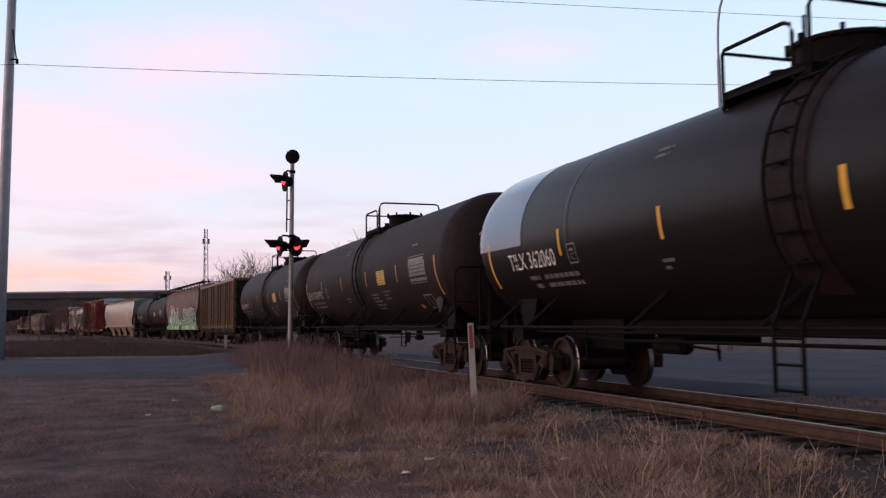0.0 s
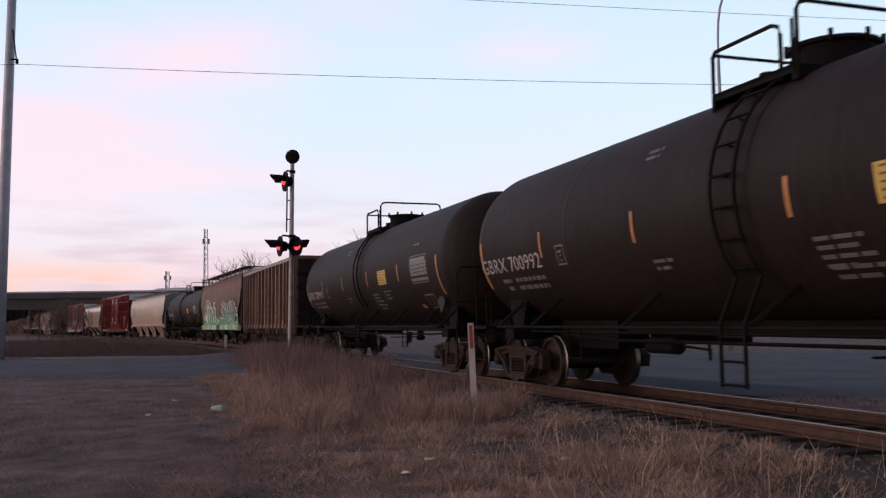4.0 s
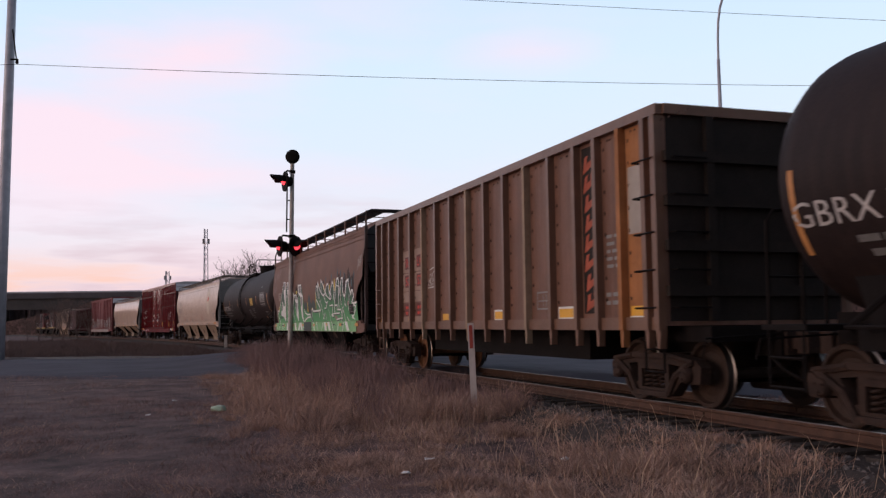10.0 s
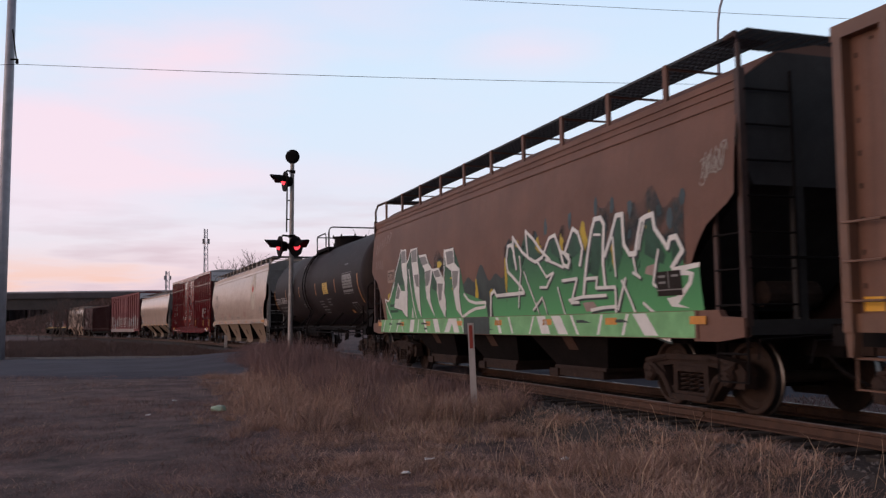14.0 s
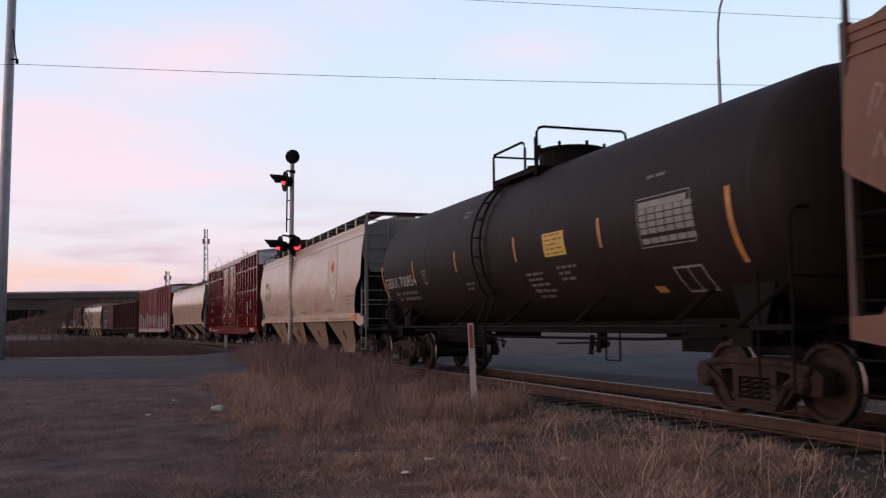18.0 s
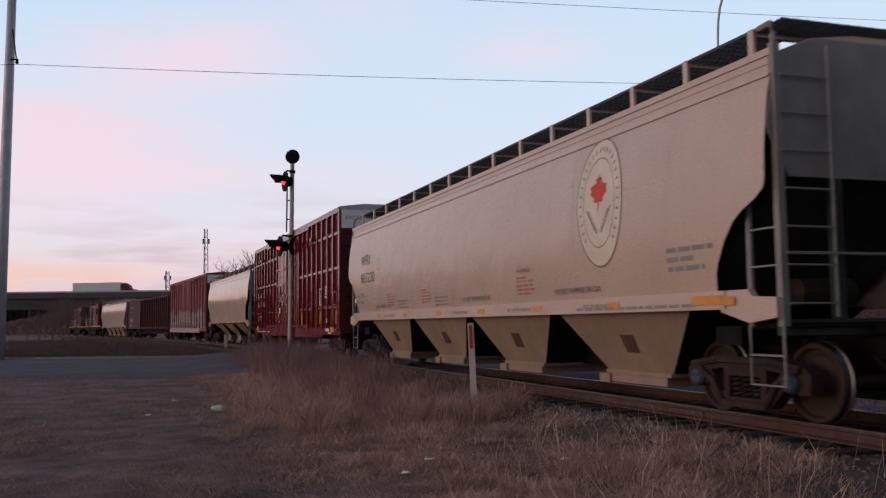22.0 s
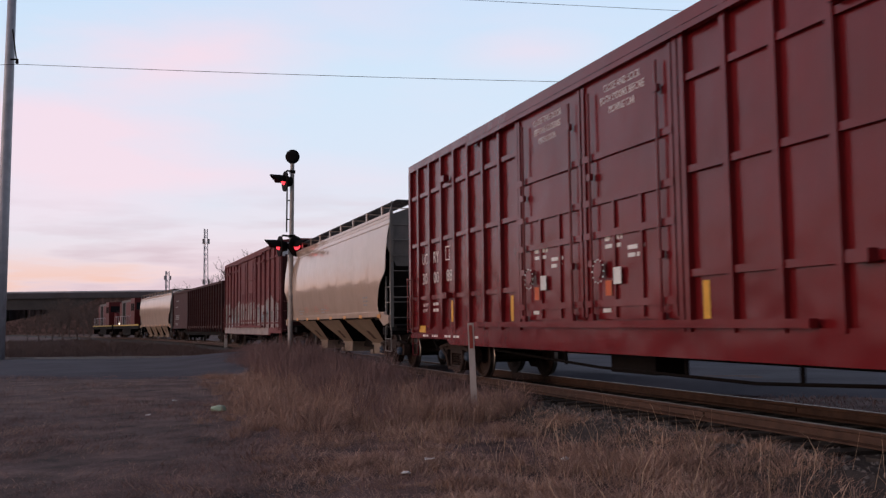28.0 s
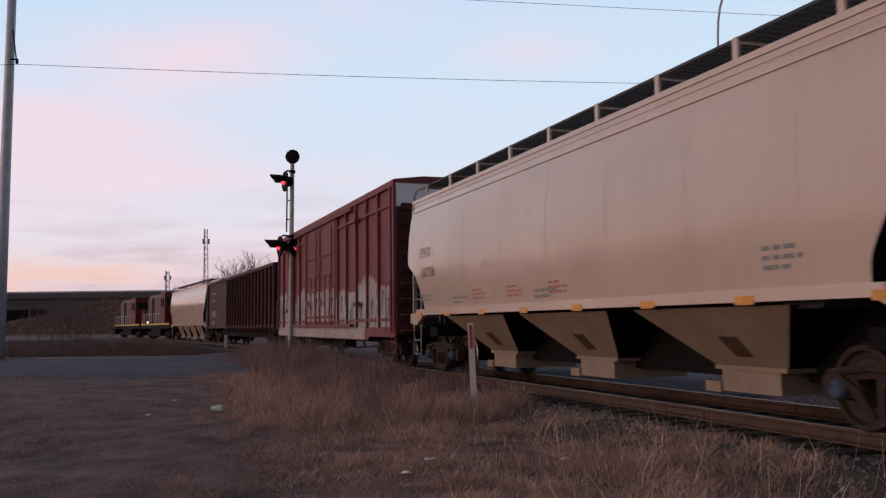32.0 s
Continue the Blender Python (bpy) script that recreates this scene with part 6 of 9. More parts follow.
            for txt, z in zip(txts, (2.55, 2.09)):
                bm = bmesh.new()
                sheet(bm, x, x + 0.44, z, z + 0.31, skin, 0.008, 1, 1)
                part("number_panel", bm, M_NUMPANEL, car)
                sign("number", txt, 0.31, x + 0.05, z + 0.05, lambda a, b: -W - 0.005, M_RED, car, 0.34)
            bm = bmesh.new()
            sheet(bm, x - 0.02, x + 0.46, 1.37, 1.69, skin, 0.008, 1, 1)
            part("number_panel", bm, M_NUMPANEL, car)
            bm = bmesh.new()
            bars(bm, x + 0.06, 1.62, (0.3, 0.32), lambda a, b: -W - 0.005, 0.07, 0.07, 3)
            part("panel_writing", bm, M_RED, car)
        bm = bmesh.new()
        rnd = random.Random(31)
        for k in range(6):
            x, z, r = -2.78 + 0.1 * k, 2.2 + rnd.uniform(-0.06, 0.06), rnd.uniform(0.06, 0.12)
            a0 = rnd.uniform(0, 6)
            ring = [(x + 0.75 * r * math.cos(a0 + a), z + 1.5 * r * math.sin(a0 + a)) for a in np.arange(0, 4.8, 0.5)]
            for (xa, za), (xb, zb) in zip(ring, ring[1:]):
                patch(bm, [(xa, za), (xb, zb), (xb + 0.018, zb + 0.012), (xa + 0.018, za + 0.012)], skin, 0.006 + 0.0004 * k)
        for q in ([(-2.85, 2.0), (-2.2, 2.03), (-2.2, 2.045), (-2.85, 2.018)], [(-2.7, 2.42), (-2.35, 2.48), (-2.35, 2.5), (-2.7, 2.44)]):
            patch(bm, q, skin, 0.009)
        part("scrawl", bm, M_SPRAYW, car)
        # tall red trade name set upright, as plain strokes
        bm = bmesh.new()
        rnd = random.Random(12)
        xx = 5.02
        for k in range(8):
            z = 1.34 + k * 0.305
            a, b = rnd.uniform(0.0, 0.06), rnd.uniform(0.34, 0.42)
            patch(bm, [(xx + a, z - 0.02), (xx + b, z + 0.12), (xx + b - 0.02, z + 0.22), (xx + a + 0.02, z + 0.1)], skin, 0.007)
            patch(bm, [(xx + a + 0.02, z + 0.06), (xx + a + 0.12, z + 0.1), (xx + a + 0.16, z + 0.27), (xx + a + 0.06, z + 0.24)], skin, 0.0075)
            if k % 3 == 0:
                patch(bm, [(xx + b - 0.12, z + 0.1), (xx + b - 0.03, z + 0.13), (xx + b - 0.05, z + 0.3), (xx + b - 0.12, z + 0.28)], skin, 0.008)
        pieces("trade_name_stroke", bm, M_TRADE, car)
        bm = bmesh.new()
        sheet(bm, 4.98, 5.48, 1.3, top - 0.2, skin, 0.004, 1, 1)
        part("trade_name_ground", bm, M_GONDARK, car, "dark ground behind the trade name")
        bm = bmesh.new()
        for q in ((3.24, 3.74, 1.39, 1.42), (3.24, 3.74, 1.67, 1.70), (3.24, 3.27, 1.39, 1.70), (3.71, 3.74, 1.39, 1.70), (3.48, 3.5, 1.44, 1.65), (3.6, 3.62, 1.44, 1.65), (3.3, 3.7, 1.53, 1.55)):
            sheet(bm, *q, skin, 0.007, 1, 1)
        bars(bm, 5.72, 2.45, (0.3,) * 5, skin, 0.05, 0.06, 7)
        bars(bm, 5.68, 1.6, (0.4, 0.4), skin, 0.06, 0.06, 8)
        pieces("stencil_writing", bm, M_SPRAYGREY, car)
        for a, b in ((6.34, 6.88), (7.0, L - 0.12)):
            part("repainted_panel", boxes((a, b, -W - 0.007, -W - 0.001, 1.25, top - 0.16)), M_GONEND, car, "orange primer on the end panel")
        bm = boxes((6.38, 6.80, -W - 0.012, -W - 0.008, 2.4, 3.35))
        part("poster_patch", bm, M_PAINTOUT, car)
    if not marked:
        bm = boxes((-L + 0.1, -3.75, -W - 0.03, -W - 0.002, z0 + 0.06, top - 0.15))
        part("smooth_side_sheet", bm, M_DARKMAR, car, "smooth dark maroon side sheet with white lettering")
        bm = bmesh.new()
        for z, w in ((3.45, 2.2), (2.95, 1.6), (2.2, 2.4), (2.05, 2.2), (1.9, 2.3), (1.55, 1.4), (1.42, 1.4)):
            bars(bm, -10.6, z, (w,), lambda a, b: -W - 0.03, 0.09, 0.1, int(z * 10))
        pieces("stencil_writing", bm, M_SPRAYGREY, car)
    couplers(car, half)
    return car


# ---- covered hoppers ----
def hopper(half, trucks, bays, paint, end_paint, eave=4.12, crown=4.55, belly=1.60, sill=1.42, label="", walkway=0.95, grey_end=True, post_gap=1.35, body=8.0, foot=0.2, inner=None, chute=(0.15, 0.875, 1.02, 0.42), shift=0.0):
    """A curved-side covered hopper with sloped discharge bays."""
    car = thing("covered_hopper", label, "covered hopper", "covered hoppers of the train")
    L = body
    LB = L - 0.06

    def side(z):
        u = max(0.0, min(1.0, (z - sill) / (eave - sill)))
        return 1.30 + (belly - 1.30) * math.sin(math.pi * (0.16 + 0.80 * u)) ** 0.55

    nz = 26
    zs = [sill + (eave - sill) * k / nz for k in range(nz + 1)]

    def cut(z):
        """How far the side sheet stops short of the car's end at height z: a stepped curve near the foot."""
        return float(np.interp(z, (1.2, 1.4, 1.76, 2.1, 2.37, 2.5, 2.64), (1.06, 1.06, 1.0, 0.78, 0.52, 0.2, 0.0)))

    bm = bmesh.new()
    for s in (-1, 1):
        rows = []
        for z in zs:
            e = LB - cut(z)
            rows.append([bm.verts.new((x, s * side(z), z)) for x in np.linspace(-e, e, 9)])
        for r0, r1 in zip(rows, rows[1:]):
            for i in range(8):
                bm.faces.new((r0[i], r0[i + 1], r1[i + 1], r1[i]))
    bmesh.ops.recalc_face_normals(bm, faces=bm.faces[:])
    part("side_sheet", bm, paint, car, "", True)
    skin = lambda x, z: -side(z)
    # roof
    bm = bmesh.new()
    prof = [(-side(eave), eave), (-0.9, eave + (crown - eave) * 0.72), (-0.3, crown), (0.3, crown), (0.9, eave + (crown - eave) * 0.72), (side(eave), eave), (0.0, eave - 0.05)]
    prism(bm, prof, -LB, LB)
    part("roof", bm, paint, car)
    bm = bmesh.new()
    for s in (-1, 1):
        y = s * side(eave)
        box(bm, -LB, LB, min(y - s * 0.02, y + s * 0.05), max(y - s * 0.02, y + s * 0.05), eave - 0.12, eave - 0.03)
        box(bm, -LB, LB, min(y - s * 0.02, y + s * 0.07), max(y - s * 0.02, y + s * 0.07), eave - 0.03, eave + 0.05)
        y = s * side(eave - 0.26)
        box(bm, -LB, LB, min(y - s * 0.02, y + s * 0.022), max(y - s * 0.02, y + s * 0.022), eave - 0.27, eave - 0.24)
    pieces("eave_rail", bm, paint, car)
    # inner end walls: sloping sheets over the bogies, the recess's shade painted in
    for s in (-1, 1):
        bm = bmesh.new()
        w = 1.26
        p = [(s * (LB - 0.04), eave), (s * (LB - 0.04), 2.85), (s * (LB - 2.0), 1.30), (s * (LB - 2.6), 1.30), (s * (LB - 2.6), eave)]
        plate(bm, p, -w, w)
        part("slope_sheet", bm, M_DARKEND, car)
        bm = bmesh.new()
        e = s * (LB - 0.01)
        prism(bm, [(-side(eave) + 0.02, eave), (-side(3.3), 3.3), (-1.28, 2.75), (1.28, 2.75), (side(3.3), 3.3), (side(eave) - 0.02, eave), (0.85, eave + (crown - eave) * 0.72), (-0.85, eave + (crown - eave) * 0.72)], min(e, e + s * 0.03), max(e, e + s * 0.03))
        # without grey ends the wall is near black, its shade put into colour
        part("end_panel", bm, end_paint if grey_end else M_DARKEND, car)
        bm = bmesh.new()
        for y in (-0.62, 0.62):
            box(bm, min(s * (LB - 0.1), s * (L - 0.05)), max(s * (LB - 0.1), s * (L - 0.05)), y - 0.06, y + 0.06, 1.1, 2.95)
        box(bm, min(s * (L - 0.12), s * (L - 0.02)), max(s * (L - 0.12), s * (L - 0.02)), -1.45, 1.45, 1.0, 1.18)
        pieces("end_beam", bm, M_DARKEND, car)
        bm = bmesh.new()
        for y in (-1.42, 1.42):
            box(bm, min(s * L, s * (L - 0.09)), max(s * L, s * (L - 0.09)), y - 0.045, y + 0.045, 1.1, eave + 0.1)
            tube(bm, [(s * (L - 0.045), y, eave + 0.08), (s * (L - 0.05), y, crown - 0.08), (s * (L - 0.14), y * 0.97, crown + 0.08), (s * (L - 0.5), y * 0.88, crown + 0.13)], 0.034, 6)
            box(bm, min(s * (L - 0.62), s * (L - 0.55)), max(s * (L - 0.62), s * (L - 0.55)), y - 0.02, y + 0.02, 1.1, 2.5)
        pieces("end_post", bm, M_HOPPOST if paint is M_HOPBROWN else end_paint, car)
        bm = bmesh.new()
        for z in np.arange(1.35, eave, 0.42):
            if z < 2.6:
                grab(bm, [(s * (L - 0.6), -1.44, z), (s * (L - 0.03), -1.44, z)])
            grab(bm, [(s * (L + 0.02), -1.40, z), (s * (L + 0.02), -0.75, z)])
        for y in (-0.75,):
            grab(bm, [(s * (L + 0.02), y, 1.2), (s * (L + 0.02), y, eave + 0.1)], 0.02)
        for z in (0.45, 0.78):
            grab(bm, [(s * (L - 0.6), -1.44, 1.1), (s * (L - 0.6), -1.44, z), (s * (L - 0.03), -1.44, z), (s * (L - 0.03), -1.44, 1.1)], 0.018)
        grab(bm, [(s * (L + 0.02), -1.4, 1.9), (s * (L + 0.02), 1.4, 1.9)], 0.02)
        part("ladder", bm, M_GREYEND if grey_end else M_BLACK, car)
        bm = boxes((min(s * (half - 3.3), s * (half - 0.35)), max(s * (half - 3.3), s * (half - 0.35)), -0.24, 0.24, 0.72, 1.12), (min(s * (trucks - 0.25), s * (trucks + 0.25)), max(s * (trucks - 0.25), s * (trucks + 0.25)), -1.3, 1.3, 0.88, 1.1),
                   (min(s * (L - 0.75), s * (half - 0.6)), max(s * (L - 0.75), s * (half - 0.6)), -1.35, 1.35, 1.08, 1.14))
        pieces("end_platform", bm, M_BLACK, car)
        bm = bmesh.new()
        lathe(bm, [(-0.5, 0.05), (-0.45, 0.17), (0.35, 0.17), (0.4, 0.05)], "y", 12, (s * (L - 0.9), -0.1, 1.5))
        part("air_reservoir", bm, M_TRUCK, car)
        bm = bmesh.new()
        lathe(bm, [(0.0, 0.05), (0.02, 0.28), (0.05, 0.28), (0.08, 0.05)], "x", 18, (s * (L - 0.25), 0.5, 2.1))
        part("brake_wheel", bm, M_BLACK, car)
        bogie(car, s * trucks, cap=M_CAPBLUE if paint is not M_HOPBROWN else None)
    # sill
    bm = bmesh.new()
    for s in (-1, 1):
        y0 = s * side(sill)
        box(bm, -LB + 0.85, LB - 0.85, min(y0 - s * 0.06, y0 + s * 0.05), max(y0 - s * 0.06, y0 + s * 0.05), sill - foot, sill + 0.02)
        for e in (-1, 1):
            plate(bm, [(e * (LB - 0.84), sill + 0.02), (e * (L - 0.5), sill + 0.02), (e * (L - 0.44), sill - 0.06), (e * (L - 0.02), sill - 0.08), (e * (L - 0.02), sill - 0.3), (e * (L - 0.5), sill - 0.36), (e * (LB - 0.95), sill - foot - 0.03), (e * (LB - 0.95), sill + 0.02)], min(y0 - s * 0.06, y0 + s * 0.03), max(y0 - s * 0.06, y0 + s * 0.03))
    part("side_sill", bm, paint, car)
    part("centre_sill", boxes((-LB + 2, LB - 2, -0.25, 0.25, 0.75, 1.2)), M_BLACK, car)
    # added black plate, no real part: the shade between the bays
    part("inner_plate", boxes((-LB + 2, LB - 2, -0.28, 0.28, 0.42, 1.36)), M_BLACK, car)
    # bays
    inner = inner or trucks - 1.2
    pitch = 2 * inner / bays
    for k in range(bays):
        xc = -inner + (k + 0.5) * pitch + shift
        bm = bmesh.new()
        gap, bh, by, zb = chute
        zt = sill - 0.16
        th = pitch * 0.5 - gap
        t, b = [(xc - th, -1.40), (xc + th, -1.40), (xc + th, 1.40), (xc - th, 1.40)], [(xc - bh, -by), (xc + bh, -by), (xc + bh, by), (xc - bh, by)]
        vt, vb = [bm.verts.new((x, y, zt)) for x, y in t], [bm.verts.new((x, y, zb)) for x, y in b]
        for i in (0, 2):
            bm.faces.new((vt[i], vt[i + 1], vb[i + 1], vb[i]) if i == 0 else (vt[i], vt[3], vb[3], vb[i]))
        bay = part("discharge_bay", bm, M_BAY if paint is not M_HOPBROWN else M_BLACK, car, "sloped steel discharge bay")
        # end plates black: shade of the gaps put into their colour
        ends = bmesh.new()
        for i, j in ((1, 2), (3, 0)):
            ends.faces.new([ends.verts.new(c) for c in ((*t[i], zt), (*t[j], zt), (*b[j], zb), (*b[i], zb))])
        pieces("slope_plate", ends, M_BLACK, bay, "sloping end plate painted black for shade")
        bm = boxes((xc - bh + 0.08, xc + bh - 0.12, -by - 0.02, by + 0.02, 0.26, zb - 0.002), (xc - bh - 0.03, xc + bh + 0.03, -by - 0.05, by + 0.05, zb - 0.03, zb + 0.025), (xc - bh - 0.25, xc - bh + 0.08, -by - 0.06, -by + 0.1, 0.24, 0.38))
        part("outlet_gate", bm, M_BAY if paint is not M_HOPBROWN else M_TRUCK, bay)
        bm = bmesh.new()
        patch(bm, [(xc - 0.15, 0.98), (xc + 0.22, 0.98), (xc + 0.24, 0.72), (xc - 0.1, 0.72)], lambda x, z: -1.40 + (zt - z) * (1.40 - by) / (zt - zb), 0.012)
        part("bay_plate", bm, M_RAIL, bay)
    # running boards on the roof, with their brackets
    bm = bmesh.new()
    zw = crown + 0.16
    for y0, y1 in ((-walkway - 0.28, -walkway + 0.28), (walkway - 0.28, walkway + 0.28)):
        for k in range(8):
            y = y0 + (y1 - y0) * k / 7
            box(bm, -LB + 0.4, LB - 0.4, y - 0.011, y + 0.011, zw - 0.035, zw)
        for x in np.arange(-LB + 0.42, LB - 0.4, 0.16):
            box(bm, x - 0.01, x + 0.01, y0, y1, zw - 0.03, zw - 0.005)
    for s in (-1, 1):
        for k in range(10):
            x = s * (LB - 0.08 - 0.075 * k)
            box(bm, x - 0.006, x + 0.006, -walkway - 0.28, walkway + 0.28, zw - 0.03, zw)
        for y in np.arange(-walkway - 0.2, walkway + 0.2, 0.16):
            box(bm, min(s * (LB - 0.06), s * (LB - 0.78)), max(s * (LB - 0.06), s * (LB - 0.78)), y - 0.006, y + 0.006, zw - 0.03, zw - 0.005)
    part("running_board", bm, M_GRATE, car, "see-through steel grating walkway")
    bm = bmesh.new()
    for x in np.arange(-LB + 0.5, LB - 0.4, post_gap):
        for s in (-1, 1):
            y = s * (walkway + 0.29)
            box(bm, x - 0.05, x + 0.05, y - 0.02, y + 0.02, eave + 0.03, zw + 0.0)
            box(bm, x - 0.025, x + 0.025, min(y, s * 0.3), max(y, s * 0.3), zw - 0.06, zw - 0.035)
    pieces("walkway_bracket", bm, paint if paint is not M_HOPBROWN else M_HOPBROWN, car)
    bm = bmesh.new()
    for x in np.arange(-LB + 1.2, LB - 1, 2.2):
        box(bm, x - 0.7, x + 0.7, -0.3, 0.3, crown, crown + 0.12)
    pieces("roof_hatch", bm, M_GREYEND, car)
    for x in np.linspace(-LB + 0.6, LB - 1.0, 8):
        bm = bmesh.new()
        box(bm, x, x + 0.34, -side(sill) - 0.058, -side(sill) - 0.051, sill - 0.15, sill - 0.05)
        part("reflective_strip", bm, M_ORANGE, car)
    bm = bmesh.new()
    for x in np.linspace(-LB + 1.9, LB - 1.9, 7):
        sheet(bm, x - 0.006, x + 0.006, sill + 0.05, eave - 0.3, skin, 0.003, 1, 26)
    pieces("weld_seam", bm, paint, car)
    couplers(car, half)
    car["skin_top"] = eave
    return car, skin, LB, sill


def dress_malt_hopper(car, skin, LB, sill):
    """The grain emblem, number and notices of the long cream hopper."""
    cx, cz, a, b = 6.25, 2.93, 0.68, 0.96
    oval = lambda k, f: (cx + a * f * math.cos(k), cz + b * f * math.sin(k))
    bm = bmesh.new()
    ts = np.linspace(0, 2 * math.pi, 41)
    for f0, f1 in ((1.0, 0.978), (0.955, 0.0), (0.70, 0.685)):
        for i in range(40):
            if f1 == 0.0:
                continue
            q = [oval(ts[i], f0), oval(ts[i + 1], f0), oval(ts[i + 1], f1), oval(ts[i], f1)]
            patch(bm, q, skin, 0.010)
    part("emblem_ring", bm, M_KHAKI, car)
    bm = bmesh.new()
    fs = np.linspace(0, 0.975, 6)
    for f0, f1 in zip(fs, fs[1:]):
        for i in range(40):
            q = [oval(ts[i], f1), oval(ts[i + 1], f1), oval(ts[i + 1], f0), oval(ts[i], f0)]
            if f0 == 0:
                q = q[:3]
            patch(bm, q, skin, 0.006)
    part("emblem", bm, M_EMBLEM, car, "white oval emblem with a red leaf and a ring of plain marks")
    bm = bmesh.new()
    for i in range(26):
        k = radians(-60 + i * 300 / 25)
        k = math.pi / 2 + (i - 12.5) * 0.185
        c, s = math.cos(k), math.sin(k)
        for (da, db) in ((-0.035, 0.05),):
            pts = []
            for u, v in ((-0.02, -0.04), (0.02, -0.04), (0.02, 0.04), (-0.02, 0.04)):
                f = 0.83 + v
                kk = k + u
                pts.append(oval(kk, f))
            patch(bm, pts, skin, 0.010)
    for i in range(14):
        s = -1 if i % 2 else 1
        t = (i // 2) / 7
        x, z = cx + s * (0.08 + 0.26 * t), cz - 0.45 + 0.34 * t
        patch(bm, [(x, z), (x + s * 0.07, z + 0.07), (x + s * 0.055, z + 0.085), (x - s * 0.01, z + 0.02)], skin, 0.010)
        patch(bm, [(x, z), (x - s * 0.05, z + 0.06), (x - s * 0.06, z + 0.05), (x - s * 0.01, z - 0.01)], skin, 0.0105)
    pieces("emblem_mark", bm, M_KHAKI, car)
    bm = bmesh.new()
    leaf = [(0, -0.42), (0.02, -0.1), (0.16, -0.13), (0.14, -0.05), (0.30, 0.07), (0.25, 0.10), (0.28, 0.22), (0.19, 0.19), (0.17, 0.25), (0.08, 0.15), (0.1, 0.36), (0.05, 0.32), (0, 0.44)]
    n = len(leaf)
    for i in range(n - 1):
        for s in (1, -1):
            patch(bm, [(cx + s * 0.86 * leaf[i][0], cz + 0.10 + 0.74 * leaf[i][1]), (cx + s * 0.86 * leaf[i + 1][0], cz + 0.10 + 0.74 * leaf[i + 1][1]), (cx, cz + 0.10 + 0.74 * leaf[i + 1][1]), (cx, cz + 0.10 + 0.74 * leaf[i][1])][:4] if abs(leaf[i][0]) > 0.001 and abs(leaf[i + 1][0]) > 0.001 else
                  [(cx + s * 0.86 * leaf[i][0], cz + 0.10 + 0.74 * leaf[i][1]), (cx + s * 0.86 * leaf[i + 1][0], cz + 0.10 + 0.74 * leaf[i + 1][1]), (cx, cz + 0.10 + 0.74 * (leaf[i + 1][1] if abs(leaf[i + 1][0]) > 0.001 else leaf[i][1]))], skin, 0.012)
    part("emblem_leaf", bm, M_RED, car, "red leaf")
    sign("reporting_mark", "WFRX", 0.42, -8.38, 2.90, skin, M_GREYTXT, car, 1.15)
    sign("car_number", "865230", 0.42, -8.38, 2.38, skin, M_GREYTXT, car, 1.6)
    bm = bmesh.new()
    x0, z0, s = -6.52, 2.68, 0.28
    for q in ((x0, x0 + s, z0, z0 + 0.02), (x0, x0 + s, z0 + s, z0 + s + 0.02), (x0, x0 + 0.02, z0, z0 + s), (x0 + s - 0.02, x0 + s, z0, z0 + s)):
        sheet(bm, *q, skin, 0.008, 1, 2)
    for j, ln in enumerate(("LD LMT 217700", "LT WT   68300")):
        sign("load_notice", ln, 0.14, -LB + 1.0, 1.98 - 0.2 * j, skin, M_GREYTXT, car, 0.85)
    for x in (-LB + 4.0, -0.5, 2.6, 5.6):
        sign("notice", "VENT CAR WHEN UNLOADING", 0.09, x, sill - 0.13, lambda a, b: skin(a, sill) - 0.047, M_STENCIL, car, 1.1)
    card = bmesh.new()
    sheet(card, -LB + 0.72, -LB + 0.9, 1.82, 1.96, skin, 0.008, 1, 1)
    part("white_placard", card, M_SPRAYW, car, "small white placard")
    for x in (-LB + 5.4, -LB + 8.4):
        bars(bm, x, 1.78, (0.9, 0.7, 0.85), skin, 0.04, 0.04, int(x * 7) + 90)
    bars(bm, LB - 2.0, 2.1, (1.0, 0.6, 0.8), skin, 0.06, 0.06, 5)
    bars(bm, LB - 4.6, 1.38, (3.2,), lambda x, z: skin(x, sill) - 0.052, 0.04, 0.05, 5)
    pieces("stencil_writing", bm, M_SPRAYGREY, car)
    bm = bmesh.new()
    for x in (-LB + 4.4, -LB + 7.4, LB - 6.9):
        bars(bm, x, 1.98, (0.45, 0.75, 0.7, 0.75, 0.6), skin, 0.035, 0.035, int(x * 3) + 50)
    pieces("red_notice", bm, M_REDFADE, car, "faded red warning notice")
    sign("notice", "WARNING", 0.12, LB - 6.85, 2.05, skin, M_REDFADE, car)
    for x in (-LB + 3.1, LB - 5.4, -LB + 10.2):
        sign("notice", "DO NOT HAMMER ON CAR", 0.13, x, 1.62, skin, M_GREYTXT, car, 1.55)
    bm = bmesh.new()
    for z in (1.88, 2.18):
        sheet(bm, -LB + 4.0, LB - 5.8, z, z + 0.014, skin, 0.008, 1, 1)
    part("crease", bm, M_CREAM, car)
    y = skin(0, sill) - 0.052
    bm = boxes((LB - 1.5, LB - 0.9, y - 0.012, y, sill - 0.14, sill - 0.03))
    part("reflective_strip", bm, M_ORANGE, car)


